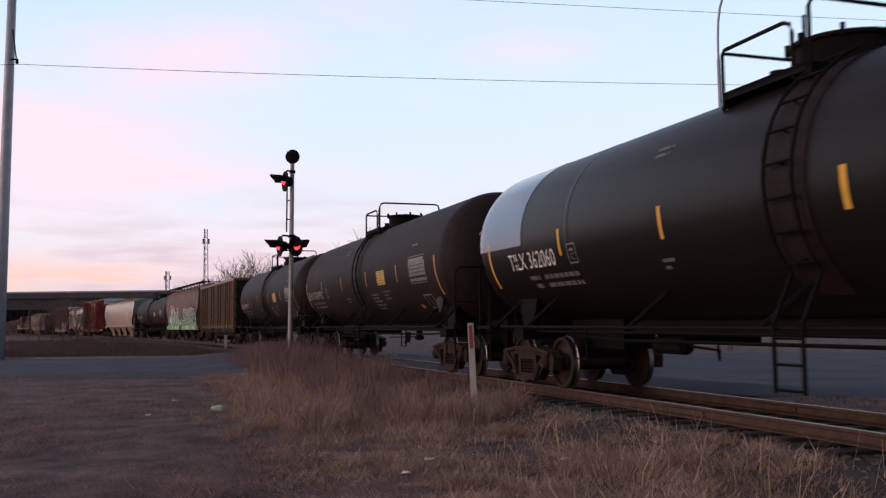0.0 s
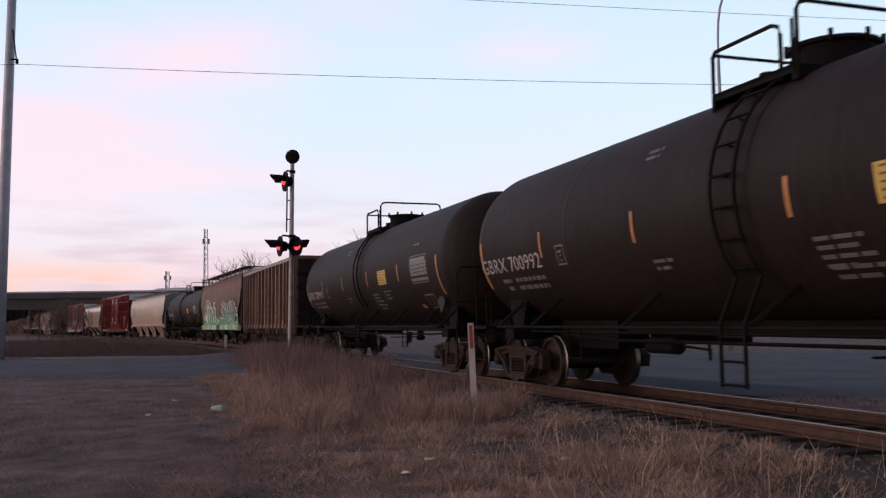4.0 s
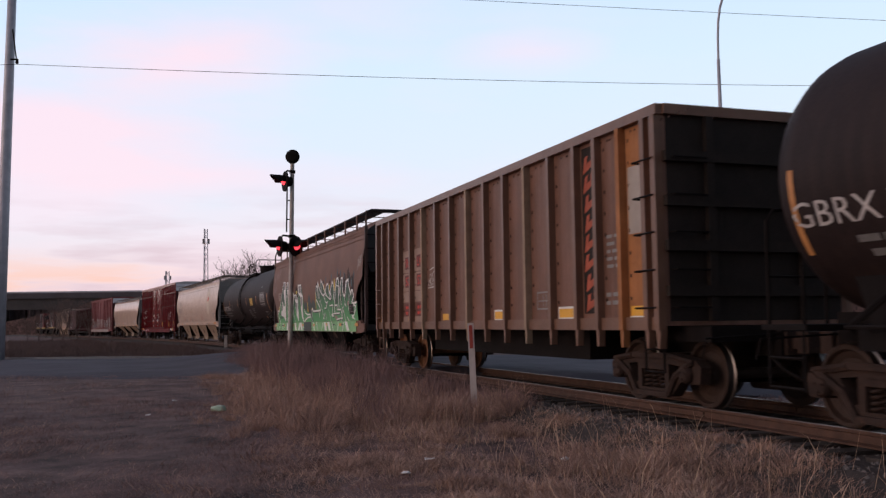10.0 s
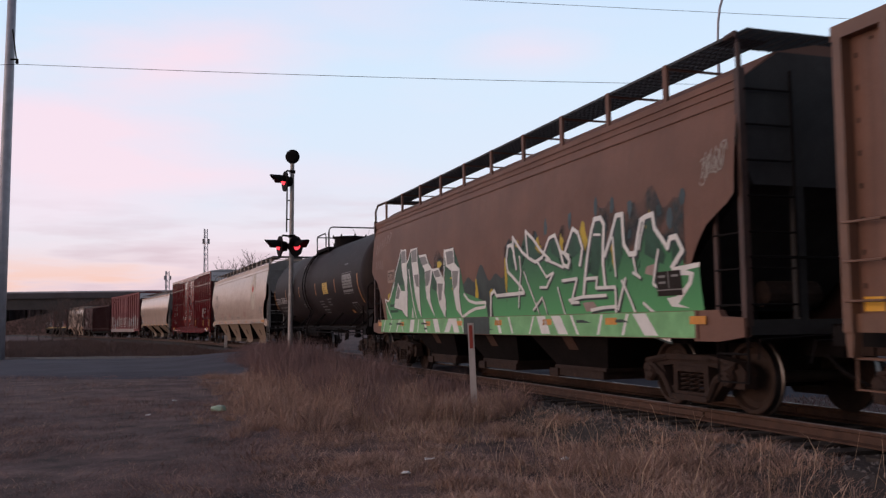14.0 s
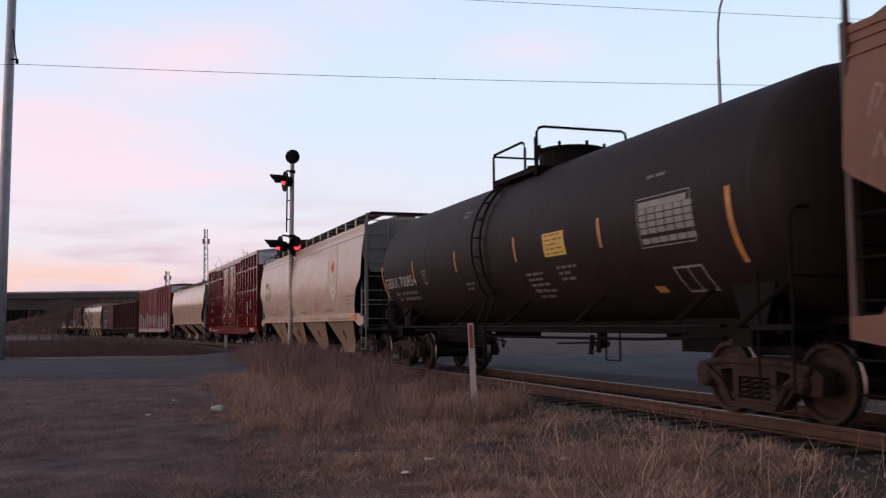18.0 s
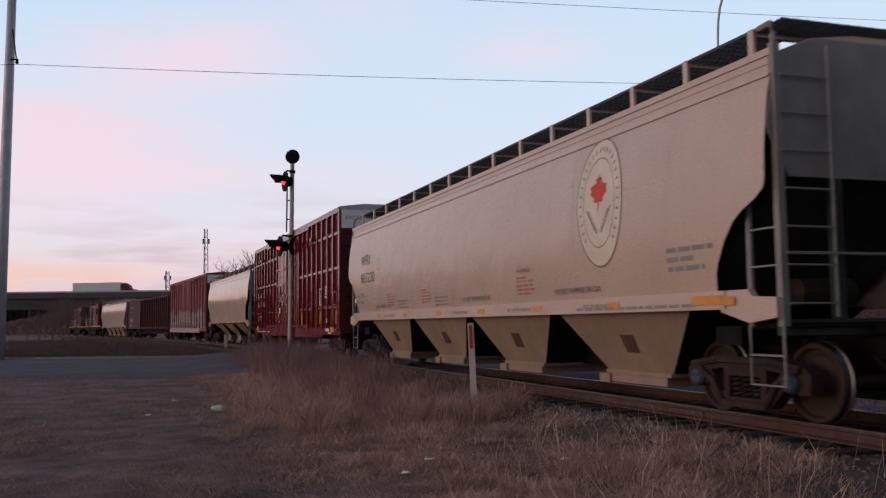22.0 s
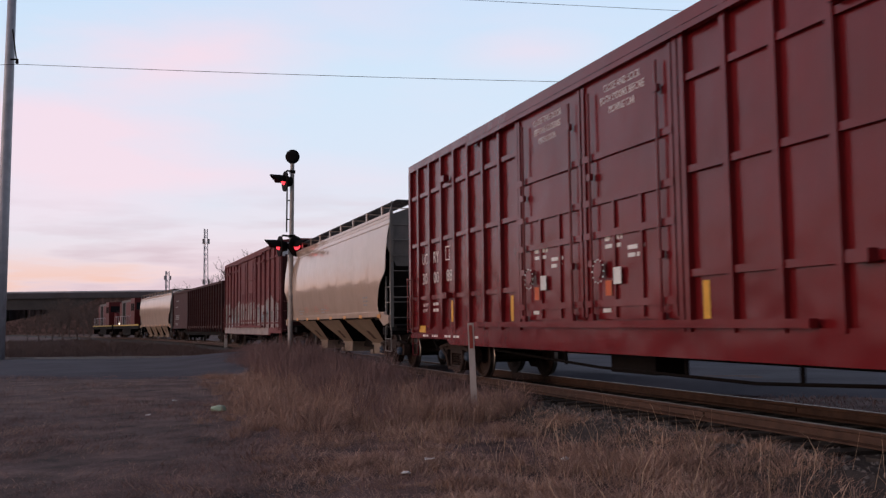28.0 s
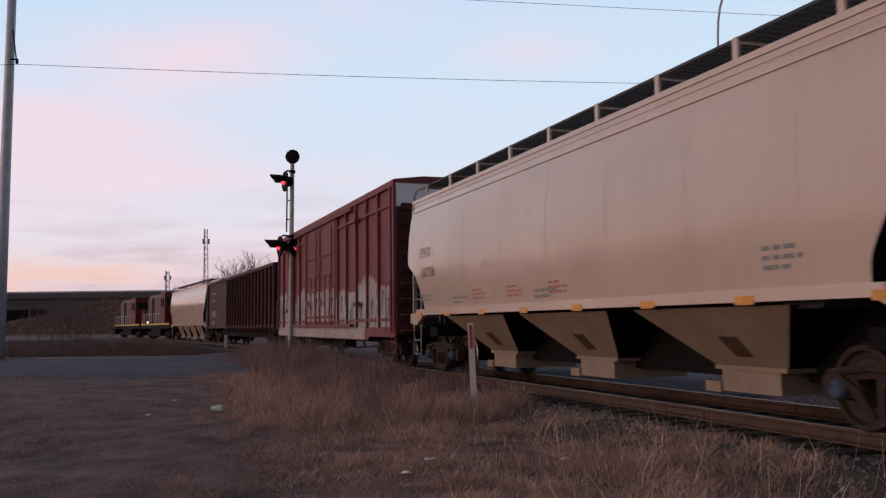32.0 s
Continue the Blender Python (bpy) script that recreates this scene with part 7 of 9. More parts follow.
def dress_small_hopper(car, skin, LB, sill):
    sign("reporting_mark", "EFNX", 0.34, -LB + 0.95, 2.72, skin, M_SPRAYGREY, car, 0.85)
    sign("car_number", "160206", 0.34, -LB + 0.98, 2.26, skin, M_GREYTXT, car, 1.12)
    bm = bmesh.new()
    bars(bm, -LB + 0.9, 1.86, (0.9, 0.8), skin, 0.05, 0.05, 3)
    bars(bm, LB - 2.55, 1.98, (0.62, 0.64, 0.45), skin, 0.05, 0.055, 4)
    for x in (-LB + 3.2, -LB + 7.4):
        bars(bm, x, 1.75, (0.9, 0.6), skin, 0.05, 0.05, int(x * 9) + 80)
    pieces("stencil_writing", bm, M_SPRAYGREY, car)
    bm = bmesh.new()
    for x in (-LB + 4.4, -LB + 6.2, -LB + 8.0):
        bars(bm, x, 1.86, (0.5, 0.7, 0.65), skin, 0.04, 0.04, int(x * 3) + 60)
    pieces("red_notice", bm, M_REDFADE, car)


def dress_graffiti_hopper(car, skin, LB, sill):
    """Green and white spray-painted lettering, too wild to read, as strokes and fields on the side."""
    rnd = random.Random(77)

    def field(bm, pts_top, z_low, lift, n=6):
        for (x0, z0), (x1, z1) in zip(pts_top, pts_top[1:]):
            for j in range(n):
                q = [(x0, z_low + (z0 - z_low) * j / n), (x1, z_low + (z1 - z_low) * j / n), (x1, z_low + (z1 - z_low) * (j + 1) / n), (x0, z_low + (z0 - z_low) * (j + 1) / n)]
                patch(bm, q, skin, lift)

    def stroke(bm, pts, w, lift):
        for (x0, z0), (x1, z1) in zip(pts, pts[1:]):
            d = math.hypot(x1 - x0, z1 - z0)
            n = max(1, int(abs(z1 - z0) / 0.2))
            nx, nz = -(z1 - z0) / d * w / 2, (x1 - x0) / d * w / 2
            ex, ez = (x1 - x0) / d * w * 0.3, (z1 - z0) / d * w * 0.3
            for j in range(n):
                a, b = j / n, (j + 1) / n
                xa, za, xb, zb = x0 + (x1 - x0) * a - (ex if j == 0 else 0), z0 + (z1 - z0) * a - (ez if j == 0 else 0), x0 + (x1 - x0) * b + (ex if j == n - 1 else 0), z0 + (z1 - z0) * b + (ez if j == n - 1 else 0)
                patch(bm, [(xa - nx, za - nz), (xb - nx, zb - nz), (xb + nx, zb + nz), (xa + nx, za + nz)], skin, lift)

    foot = sill + 0.02

    def shape(pts, lift):
        """A flat outline cut fine enough to follow the bulge of the side."""
        bm = bmesh.new()
        bm.faces.new([bm.verts.new((x, 0, z)) for x, z in pts])
        bm.normal_update()
        bmesh.ops.triangulate(bm, faces=bm.faces[:])
        bmesh.ops.subdivide_edges(bm, edges=bm.edges[:], cuts=3, use_grid_fill=True)
        for v in bm.verts:
            v.co.y = skin(v.co.x, v.co.z) - lift
        return bm

    def ground(pts):
        bm = bmesh.new()
        field(bm, pts, foot, 0.006)
        part("graffiti_field", bm, M_GREEN, car, "green sprayed ground that pales towards the sill")

    def letter(outline, greys):
        dark = shape([(x + 0.03, z - 0.03) for x, z in outline], 0.0085)
        ob = part("graffiti_letter", shape(outline, 0.011), M_SPRAYW, car, "white spray-painted letter with grey shadow blocks")
        part("letter_edge", dark, M_DARKSPRAY, ob)
        for g in greys:
            part("shadow_block", shape(g, 0.0135), M_SPRAYGREY, ob)

    def line(pts, w):
        bm = bmesh.new()
        stroke(bm, pts, w, 0.0115)
        part("graffiti_line", bm, M_SPRAYW, car)

    def edged(pts, w):
        bm = bmesh.new()
        stroke(bm, pts, w * 0.72, 0.012)
        ob = part("graffiti_outline", bm, M_SPRAYW, car)
        bm = bmesh.new()
        stroke(bm, [(x + 0.035, z - 0.03) for x, z in pts], w * 0.8, 0.0095)
        part("outline_edge", bm, M_DARKSPRAY, ob)

    def shade(pts):
        part("dark_counter", shape(pts, 0.0088), M_DARKGREEN, car)

    def tan(pts):
        part("tan_block", shape(pts, 0.0088), M_PINKCHALK, car)

    def white(pts):
        part("graffiti_arrow", shape(pts, 0.0122), M_SPRAYW, car, "white sprayed arrow")

    def cloud(pts, low, lift, mat):
        bm = bmesh.new()
        field(bm, pts, low, lift)
        part("graffiti_haze", bm, mat, car, "dark sprayed haze round the letters")

    # drifting haze behind the letters, with yellow and blue touches
    cloud([(x, 2.55 + 0.13 * math.sin(x * 5.1) + 0.1 * math.sin(x * 11.7) + 0.25 * (x > 5.0)) for x in np.arange(1.45, 7.4, 0.12)], 1.9, 0.0042, M_HAZE)
    cloud([(x, 2.12 + 0.22 * math.sin(x * 6.3) * math.sin(x * 2.1 + 1)) for x in np.arange(-0.95, 1.6, 0.1)], foot, 0.0036, M_DARKSPRAY)
    cloud([(x, 2.72 + 0.12 * math.sin(x * 7.0)) for x in np.arange(-2.7, -1.2, 0.1)], 2.2, 0.0042, M_HAZE)
    for x, z, w, h in ((1.5, 2.0, 0.1, 0.5), (2.05, 2.45, 0.16, 0.25), (2.95, 2.42, 0.2, 0.22), (3.85, 2.42, 0.14, 0.25), (4.62, 2.5, 0.22, 0.28), (5.55, 2.15, 0.16, 0.3), (6.5, 2.3, 0.14, 0.5), (6.75, 2.05, 0.2, 0.2), (7.05, 1.9, 0.3, 0.3),
                       (-0.05, 1.75, 0.12, 0.35), (0.75, 1.72, 0.2, 0.22), (-2.35, 2.5, 0.3, 0.12), (-1.5, 2.2, 0.14, 0.4), (-6.6, 1.85, 0.2, 0.3)):
        pts = [(x + (w * (0.35 + 0.5 * rnd.random())) * math.cos(a), z + (h * (0.4 + 0.6 * rnd.random())) * math.sin(a)) for a in np.arange(0, 6.2, 0.45)]
        part("yellow_touch", shape(pts, 0.0052), M_SPRAYY, car)
    for x, z in ((3.25, 2.75), (4.15, 2.8), (5.0, 2.9), (5.5, 2.85), (6.0, 2.75), (7.0, 2.5), (7.3, 2.75)):
        pts = [(x + 0.07 * (0.6 + 0.6 * rnd.random()) * math.cos(a), z + 0.16 * (0.6 + 0.6 * rnd.random()) * math.sin(a)) for a in np.arange(0, 6.2, 0.8)]
        part("blue_touch", shape(pts, 0.0052), M_DUSKBLUE, car)
    # the word towards the trailing end: fat white legs with grey shadow blocks
    ground([(-6.99, 1.74), (-6.54, 1.80), (-6.30, 2.14), (-5.89, 2.47), (-5.42, 3.06), (-4.99, 3.03), (-4.87, 2.70), (-4.49, 2.98), (-4.03, 2.99), (-3.87, 2.80), (-3.32, 2.79), (-2.82, 2.43), (-2.36, 2.41), (-1.95, 2.09), (-1.97, 2.78), (-1.34, 2.77), (-0.93, 2.32), (-0.77, 1.82), (0.40, 1.59), (0.41, 1.33)])
    letter([(-5.42, 3.07), (-4.98, 3.06), (-4.88, 2.71), (-4.81, 2.35), (-4.86, 2.00), (-5.05, 2.01), (-5.07, 2.19), (-5.21, 2.39), (-5.33, 2.69)],
           [[(-5.38, 3.03), (-5.03, 3.02), (-4.93, 2.71), (-5.32, 2.72)]])
    letter([(-5.65, 2.24), (-5.38, 2.02), (-4.84, 2.00), (-4.92, 1.69), (-5.04, 1.34), (-5.29, 1.42), (-5.46, 1.53), (-6.15, 1.61), (-5.98, 1.85)],
           [[(-5.66, 2.16), (-5.47, 2.03), (-5.65, 1.83), (-5.94, 1.83)]])
    letter([(-4.53, 3.02), (-4.02, 3.02), (-3.96, 2.72), (-3.81, 2.34), (-3.87, 1.74), (-3.88, 1.33), (-4.05, 1.49), (-4.20, 1.82), (-4.31, 2.30), (-4.44, 2.68)],
           [[(-4.48, 2.97), (-4.06, 2.99), (-4.00, 2.68), (-4.41, 2.68)],
            [(-4.26, 2.36), (-3.86, 2.37), (-3.86, 2.06), (-4.08, 2.08)]])
    letter([(-3.88, 2.82), (-3.30, 2.81), (-3.07, 2.56), (-2.80, 2.42), (-2.91, 2.16), (-3.06, 1.93), (-3.05, 1.70), (-2.83, 1.31), (-3.08, 1.52), (-3.33, 1.77), (-3.36, 2.08), (-3.38, 2.42)],
           [[(-3.79, 2.76), (-3.34, 2.76), (-3.12, 2.58), (-3.56, 2.55)],
            [(-3.34, 2.40), (-2.92, 2.41), (-3.00, 2.19), (-3.14, 2.07), (-3.35, 2.05)]])
    letter([(-2.84, 2.43), (-2.36, 2.43), (-1.95, 2.09), (-2.04, 1.86), (-1.97, 1.69), (-2.02, 1.54), (-2.14, 1.30), (-2.29, 1.44), (-2.45, 1.61), (-2.53, 1.89), (-2.50, 2.09)],
           [[(-2.73, 2.36), (-2.39, 2.39), (-2.20, 2.23), (-2.59, 2.22)],
            [(-2.47, 2.08), (-2.07, 2.06), (-2.18, 1.88), (-2.27, 1.71), (-2.42, 1.68)]])
    letter([(-1.97, 2.80), (-1.37, 2.80), (-1.28, 2.46), (-0.96, 2.32), (-1.08, 1.74), (-1.04, 1.30), (-1.34, 1.47), (-1.46, 2.09), (-1.50, 2.31), (-1.84, 2.43)],
           [[(-1.87, 2.75), (-1.40, 2.74), (-1.31, 2.48), (-1.74, 2.45)], [(-1.44, 2.31), (-1.05, 2.28), (-1.15, 1.99), (-1.41, 1.88)]])
    line([(-5.42, 3.07), (-5.67, 2.73), (-5.89, 2.48), (-6.09, 2.16), (-6.39, 1.95)], 0.05)
    line([(-4.53, 3.02), (-4.70, 2.79), (-4.88, 2.68)], 0.05)
    line([(-4.68, 2.53), (-4.53, 2.05), (-4.40, 1.63), (-4.30, 1.33)], 0.06)
    line([(-6.98, 1.82), (-6.78, 1.57), (-6.55, 1.34)], 0.06)
    line([(-6.97, 1.84), (-6.65, 1.79), (-6.40, 1.91), (-6.13, 2.17)], 0.05)
    line([(-4.64, 1.34), (-4.53, 1.54), (-4.52, 1.34)], 0.05)
    line([(-1.97, 2.80), (-1.97, 2.34), (-2.13, 1.78), (-2.02, 1.49)], 0.05)
    line([(-0.78, 1.78), (-0.54, 1.64), (-0.15, 1.58), (0.39, 1.58), (0.34, 1.49), (-0.18, 1.47), (-0.61, 1.40), (-1.04, 1.30)], 0.06)
    shade([(-5.49, 1.96), (-4.91, 1.94), (-4.95, 1.73), (-5.34, 1.73), (-5.60, 1.58)])
    shade([(-6.54, 1.70), (-5.84, 1.69), (-5.85, 1.63), (-6.56, 1.63)])
    shade([(-6.58, 1.55), (-5.80, 1.54), (-5.82, 1.48), (-6.59, 1.48)])
    shade([(-6.04, 2.47), (-5.49, 2.90), (-5.33, 2.69), (-5.21, 2.39), (-5.16, 2.17), (-6.06, 2.16)])
    shade([(-4.74, 2.69), (-4.50, 2.93), (-4.41, 2.64), (-4.34, 2.33), (-4.59, 2.46)])
    shade([(-2.80, 2.38), (-2.61, 2.20), (-2.52, 2.09), (-2.56, 1.90), (-2.88, 1.98)])
    # the word towards the leading end: white zigzag outlines with dark edges over green
    ground([(0.72, 1.70), (1.42, 1.73), (1.60, 2.54), (1.86, 2.70), (2.19, 2.44), (2.45, 2.76), (2.78, 2.58), (3.13, 2.27), (3.37, 2.57), (3.63, 2.60), (3.95, 2.09), (4.27, 2.62), (4.48, 2.54), (4.60, 2.23), (4.95, 2.69), (5.22, 2.68), (5.28, 2.17), (5.64, 2.68), (5.81, 2.67), (5.88, 2.22), (6.08, 2.10), (6.30, 2.54), (6.60, 2.59), (6.66, 2.39), (6.92, 2.12), (7.02, 2.24), (7.15, 2.24), (7.27, 2.06), (7.27, 1.88), (7.60, 1.88), (7.60, 1.73)])
    edged([(0.58, 1.31), (0.72, 1.73), (0.90, 1.79), (1.00, 1.69), (2.29, 1.70), (2.19, 1.81), (1.83, 2.01), (1.63, 2.11), (1.57, 2.31), (1.65, 2.58), (1.82, 2.59), (1.92, 2.46), (2.02, 2.14)], 0.09)
    edged([(2.02, 2.14), (1.92, 2.37), (1.88, 2.73), (2.29, 2.43), (2.57, 2.30), (2.85, 2.21), (3.13, 2.27), (3.32, 2.47), (3.41, 2.57), (3.63, 2.60), (3.84, 2.31), (4.12, 2.23)], 0.08)
    edged([(2.54, 2.34), (2.45, 2.78), (2.78, 2.61), (3.05, 2.41), (3.43, 2.20)], 0.08)
    edged([(3.63, 2.60), (3.81, 2.34), (3.92, 2.09), (4.07, 2.05), (4.14, 2.15), (3.97, 2.27), (4.27, 2.64), (4.45, 2.56), (4.59, 2.31), (4.48, 2.05)], 0.09)
    edged([(3.26, 2.22), (3.63, 2.13), (3.91, 2.05)], 0.06)
    edged([(2.18, 2.35), (2.21, 2.08), (1.98, 1.45)], 0.06)
    edged([(2.35, 2.07), (2.65, 1.61), (2.84, 1.29)], 0.05)
    edged([(2.94, 2.20), (3.26, 1.93), (3.53, 1.99), (3.23, 1.76), (2.97, 1.77)], 0.06)
    edged([(4.53, 1.61), (4.70, 2.07), (4.88, 2.52), (4.99, 2.71), (5.18, 2.71), (5.28, 2.60), (5.21, 2.03), (5.22, 1.67)], 0.10)
    edged([(4.96, 2.48), (5.17, 2.46)], 0.05)
    edged([(3.83, 1.84), (4.35, 1.85), (4.07, 1.48), (4.33, 1.48)], 0.07)
    edged([(4.59, 1.83), (5.00, 1.83), (4.94, 1.68), (5.51, 1.67), (5.47, 1.37)], 0.07)
    edged([(4.01, 1.52), (4.47, 1.56), (5.22, 1.56)], 0.07)
    edged([(5.28, 2.14), (5.48, 2.41), (5.64, 2.69), (5.81, 2.69), (5.84, 2.26), (5.98, 2.11), (6.14, 2.11), (6.23, 2.36), (6.31, 2.55), (6.42, 2.58), (6.61, 2.60), (6.65, 2.41), (6.81, 2.26), (6.94, 2.12), (7.01, 2.24), (7.15, 2.25), (7.28, 2.06), (7.01, 1.86)], 0.10)
    edged([(5.53, 2.38), (5.55, 2.08), (5.56, 1.83)], 0.06)
    edged([(6.07, 2.09), (6.12, 1.83), (6.22, 1.77), (6.04, 1.85)], 0.06)
    edged([(6.72, 2.11), (6.64, 1.93), (6.53, 1.67), (6.67, 1.60)], 0.06)
    edged([(6.40, 2.53), (6.28, 2.29), (6.24, 2.16)], 0.05)
    edged([(5.72, 1.75), (5.88, 1.50), (6.03, 1.22), (6.37, 1.01), (6.82, 0.93)], 0.07)
    edged([(5.82, 1.78), (5.63, 1.51), (5.51, 1.34)], 0.06)
    edged([(4.70, 1.35), (5.05, 1.38), (5.45, 1.39), (5.49, 1.16)], 0.07)
    edged([(6.23, 1.42), (6.40, 1.32), (6.69, 1.18)], 0.07)
    edged([(2.60, 1.39), (3.02, 1.60), (3.15, 1.29)], 0.05)
    edged([(3.65, 1.74), (3.79, 1.33), (3.96, 1.17)], 0.05)
    white([(7.01, 1.86), (7.63, 1.89), (7.61, 1.83), (7.32, 1.81), (7.49, 1.77), (7.42, 1.63), (7.07, 1.39), (7.32, 1.33), (6.91, 1.36), (6.82, 1.47), (7.06, 1.49), (7.35, 1.66), (7.38, 1.74), (7.01, 1.76)])
    shade([(2.51, 2.66), (2.95, 2.39), (3.30, 2.19), (3.03, 2.23), (2.75, 2.20), (2.55, 2.32)])
    shade([(3.46, 2.54), (3.66, 2.53), (3.88, 2.17), (3.48, 2.31)])
    shade([(4.95, 2.65), (5.18, 2.65), (5.17, 2.11), (5.02, 1.82), (4.79, 1.91)])
    shade([(5.65, 2.62), (5.78, 2.62), (5.80, 2.13), (5.59, 1.86), (5.54, 2.22)])
    shade([(6.46, 2.53), (6.60, 2.55), (6.75, 2.24), (6.88, 2.03), (6.82, 1.91), (6.37, 2.08)])
    shade([(7.05, 2.19), (7.14, 2.20), (7.20, 2.07), (7.02, 1.93)])
    shade([(1.73, 2.53), (1.87, 2.38), (1.96, 2.14), (1.75, 2.18)])
    shade([(4.30, 2.56), (4.47, 2.48), (4.55, 2.27), (4.27, 2.18), (4.09, 2.26)])
    tan([(6.40, 1.91), (6.64, 1.94), (6.57, 1.77), (6.34, 1.82)])
    tan([(4.45, 1.47), (4.80, 1.48), (4.97, 1.35), (4.55, 1.33)])
    # dark stencilled panel over the letters
    bm = bmesh.new()
    sheet(bm, 6.62, 7.2, 1.5, 1.82, skin, 0.016, 1, 4)
    panel = part("data_panel", bm, M_GONDARK, car, "dark stencilled data panel")
    bm = bmesh.new()
    for x0, x1, z0, z1 in ((6.62, 7.2, 1.57, 1.585), (6.9, 6.92, 1.58, 1.82), (6.68, 6.84, 1.74, 1.77), (6.68, 6.84, 1.66, 1.69), (6.98, 7.14, 1.74, 1.77)):
        sheet(bm, x0, x1, z0, z1, skin, 0.019, 1, 1)
    part("panel_writing", bm, M_SPRAYGREY, panel)
    # the sill, sprayed along with the letters
    y = skin(0, sill) - 0.051
    part("painted_sill", boxes((-LB + 0.88, LB - 0.9, y - 0.004, y, sill - 0.32, sill + 0.012)), M_PALEGREEN, car, "pale green sprayed sill")
    bm = bmesh.new()
    for k in range(22):
        x = -LB + 1.0 + k * (2 * LB - 2.4) / 22 + rnd.uniform(-0.1, 0.1)
        if -0.8 < x < 0.6:
            continue
        d = rnd.choice((-1, 1)) * rnd.uniform(0.1, 0.32)
        w = rnd.choice((0.06, 0.08, 0.14, 0.34))
        q = [(x, sill - 0.3), (x + w, sill - 0.3), (x + w + d, sill), (x + d, sill)]
        bm.faces.new([bm.verts.new((a, y - 0.007, b)) for a, b in q])
    pieces("sill_mark", bm, M_SPRAYW, car)
    bm = bmesh.new()
    for k in range(9):
        x = rnd.uniform(-LB + 1.2, LB - 2.4)
        z = rnd.choice((sill - 0.24, sill - 0.12))
        bm.faces.new([bm.verts.new((a, y - 0.009, b)) for a, b in ((x, z), (x + rnd.uniform(0.2, 0.8), z), (x + 0.2, z + 0.045), (x, z + 0.045))])
    pieces("sill_writing", bm, M_DARKSPRAY, car)
    part("sill_haze", boxes((-0.85, 0.6, y - 0.008, y - 0.0045, sill - 0.32, sill + 0.012)), M_DARKSPRAY, car)
    # chalky scrawl high at the trailing end, and a worn pale patch at the leading end
    bm = bmesh.new()
    for k in range(6):
        x = -LB + 0.35 + k * 0.26
        z = 3.1 + 0.05 * k
        stroke(bm, [(x, z), (x + 0.08, z + 0.3), (x + 0.18, z + 0.24), (x + 0.1, z + 0.06)], 0.02, 0.009)
    for k in range(4):
        x = -LB + 0.42 + k * 0.2
        stroke(bm, [(x, 2.7), (x + 0.09, 2.92), (x + 0.15, 2.68)], 0.02, 0.009)
    pieces("scrawl", bm, M_PINKCHALK, car)
    bm = bmesh.new()
    for k in range(7):
        x, z, r = 7.74 + 0.07 * k, 3.0 + 0.028 * k + rnd.uniform(-0.04, 0.04), rnd.uniform(0.07, 0.13)
        a0 = rnd.uniform(0, 6)
        stroke(bm, [(x + 0.7 * r * math.cos(a0 + a), z + 1.5 * r * math.sin(a0 + a)) for a in np.arange(0, 5.2, 0.65)], 0.016, 0.0085 + 0.0004 * k)
    for k in range(5):
        x = 7.72 + 0.1 * k
        stroke(bm, [(x, 2.9 + 0.03 * k), (x + 0.09, 3.22 + 0.02 * k)], 0.016, 0.0122)
    part("scrawl", bm, M_PAINTOUT, car, "dense pale scribble")
    bm = bmesh.new()
    sheet(bm, -6.64, -5.96, 2.27, 2.61, skin, 0.0145, 1, 4)
    part("mark_patch", bm, M_GONPATCH, car)
    sign("reporting_mark", "FCTX", 0.3, -6.58, 2.34, lambda x, z: skin(x, z) - 0.013, M_BLACK, car, 0.56)


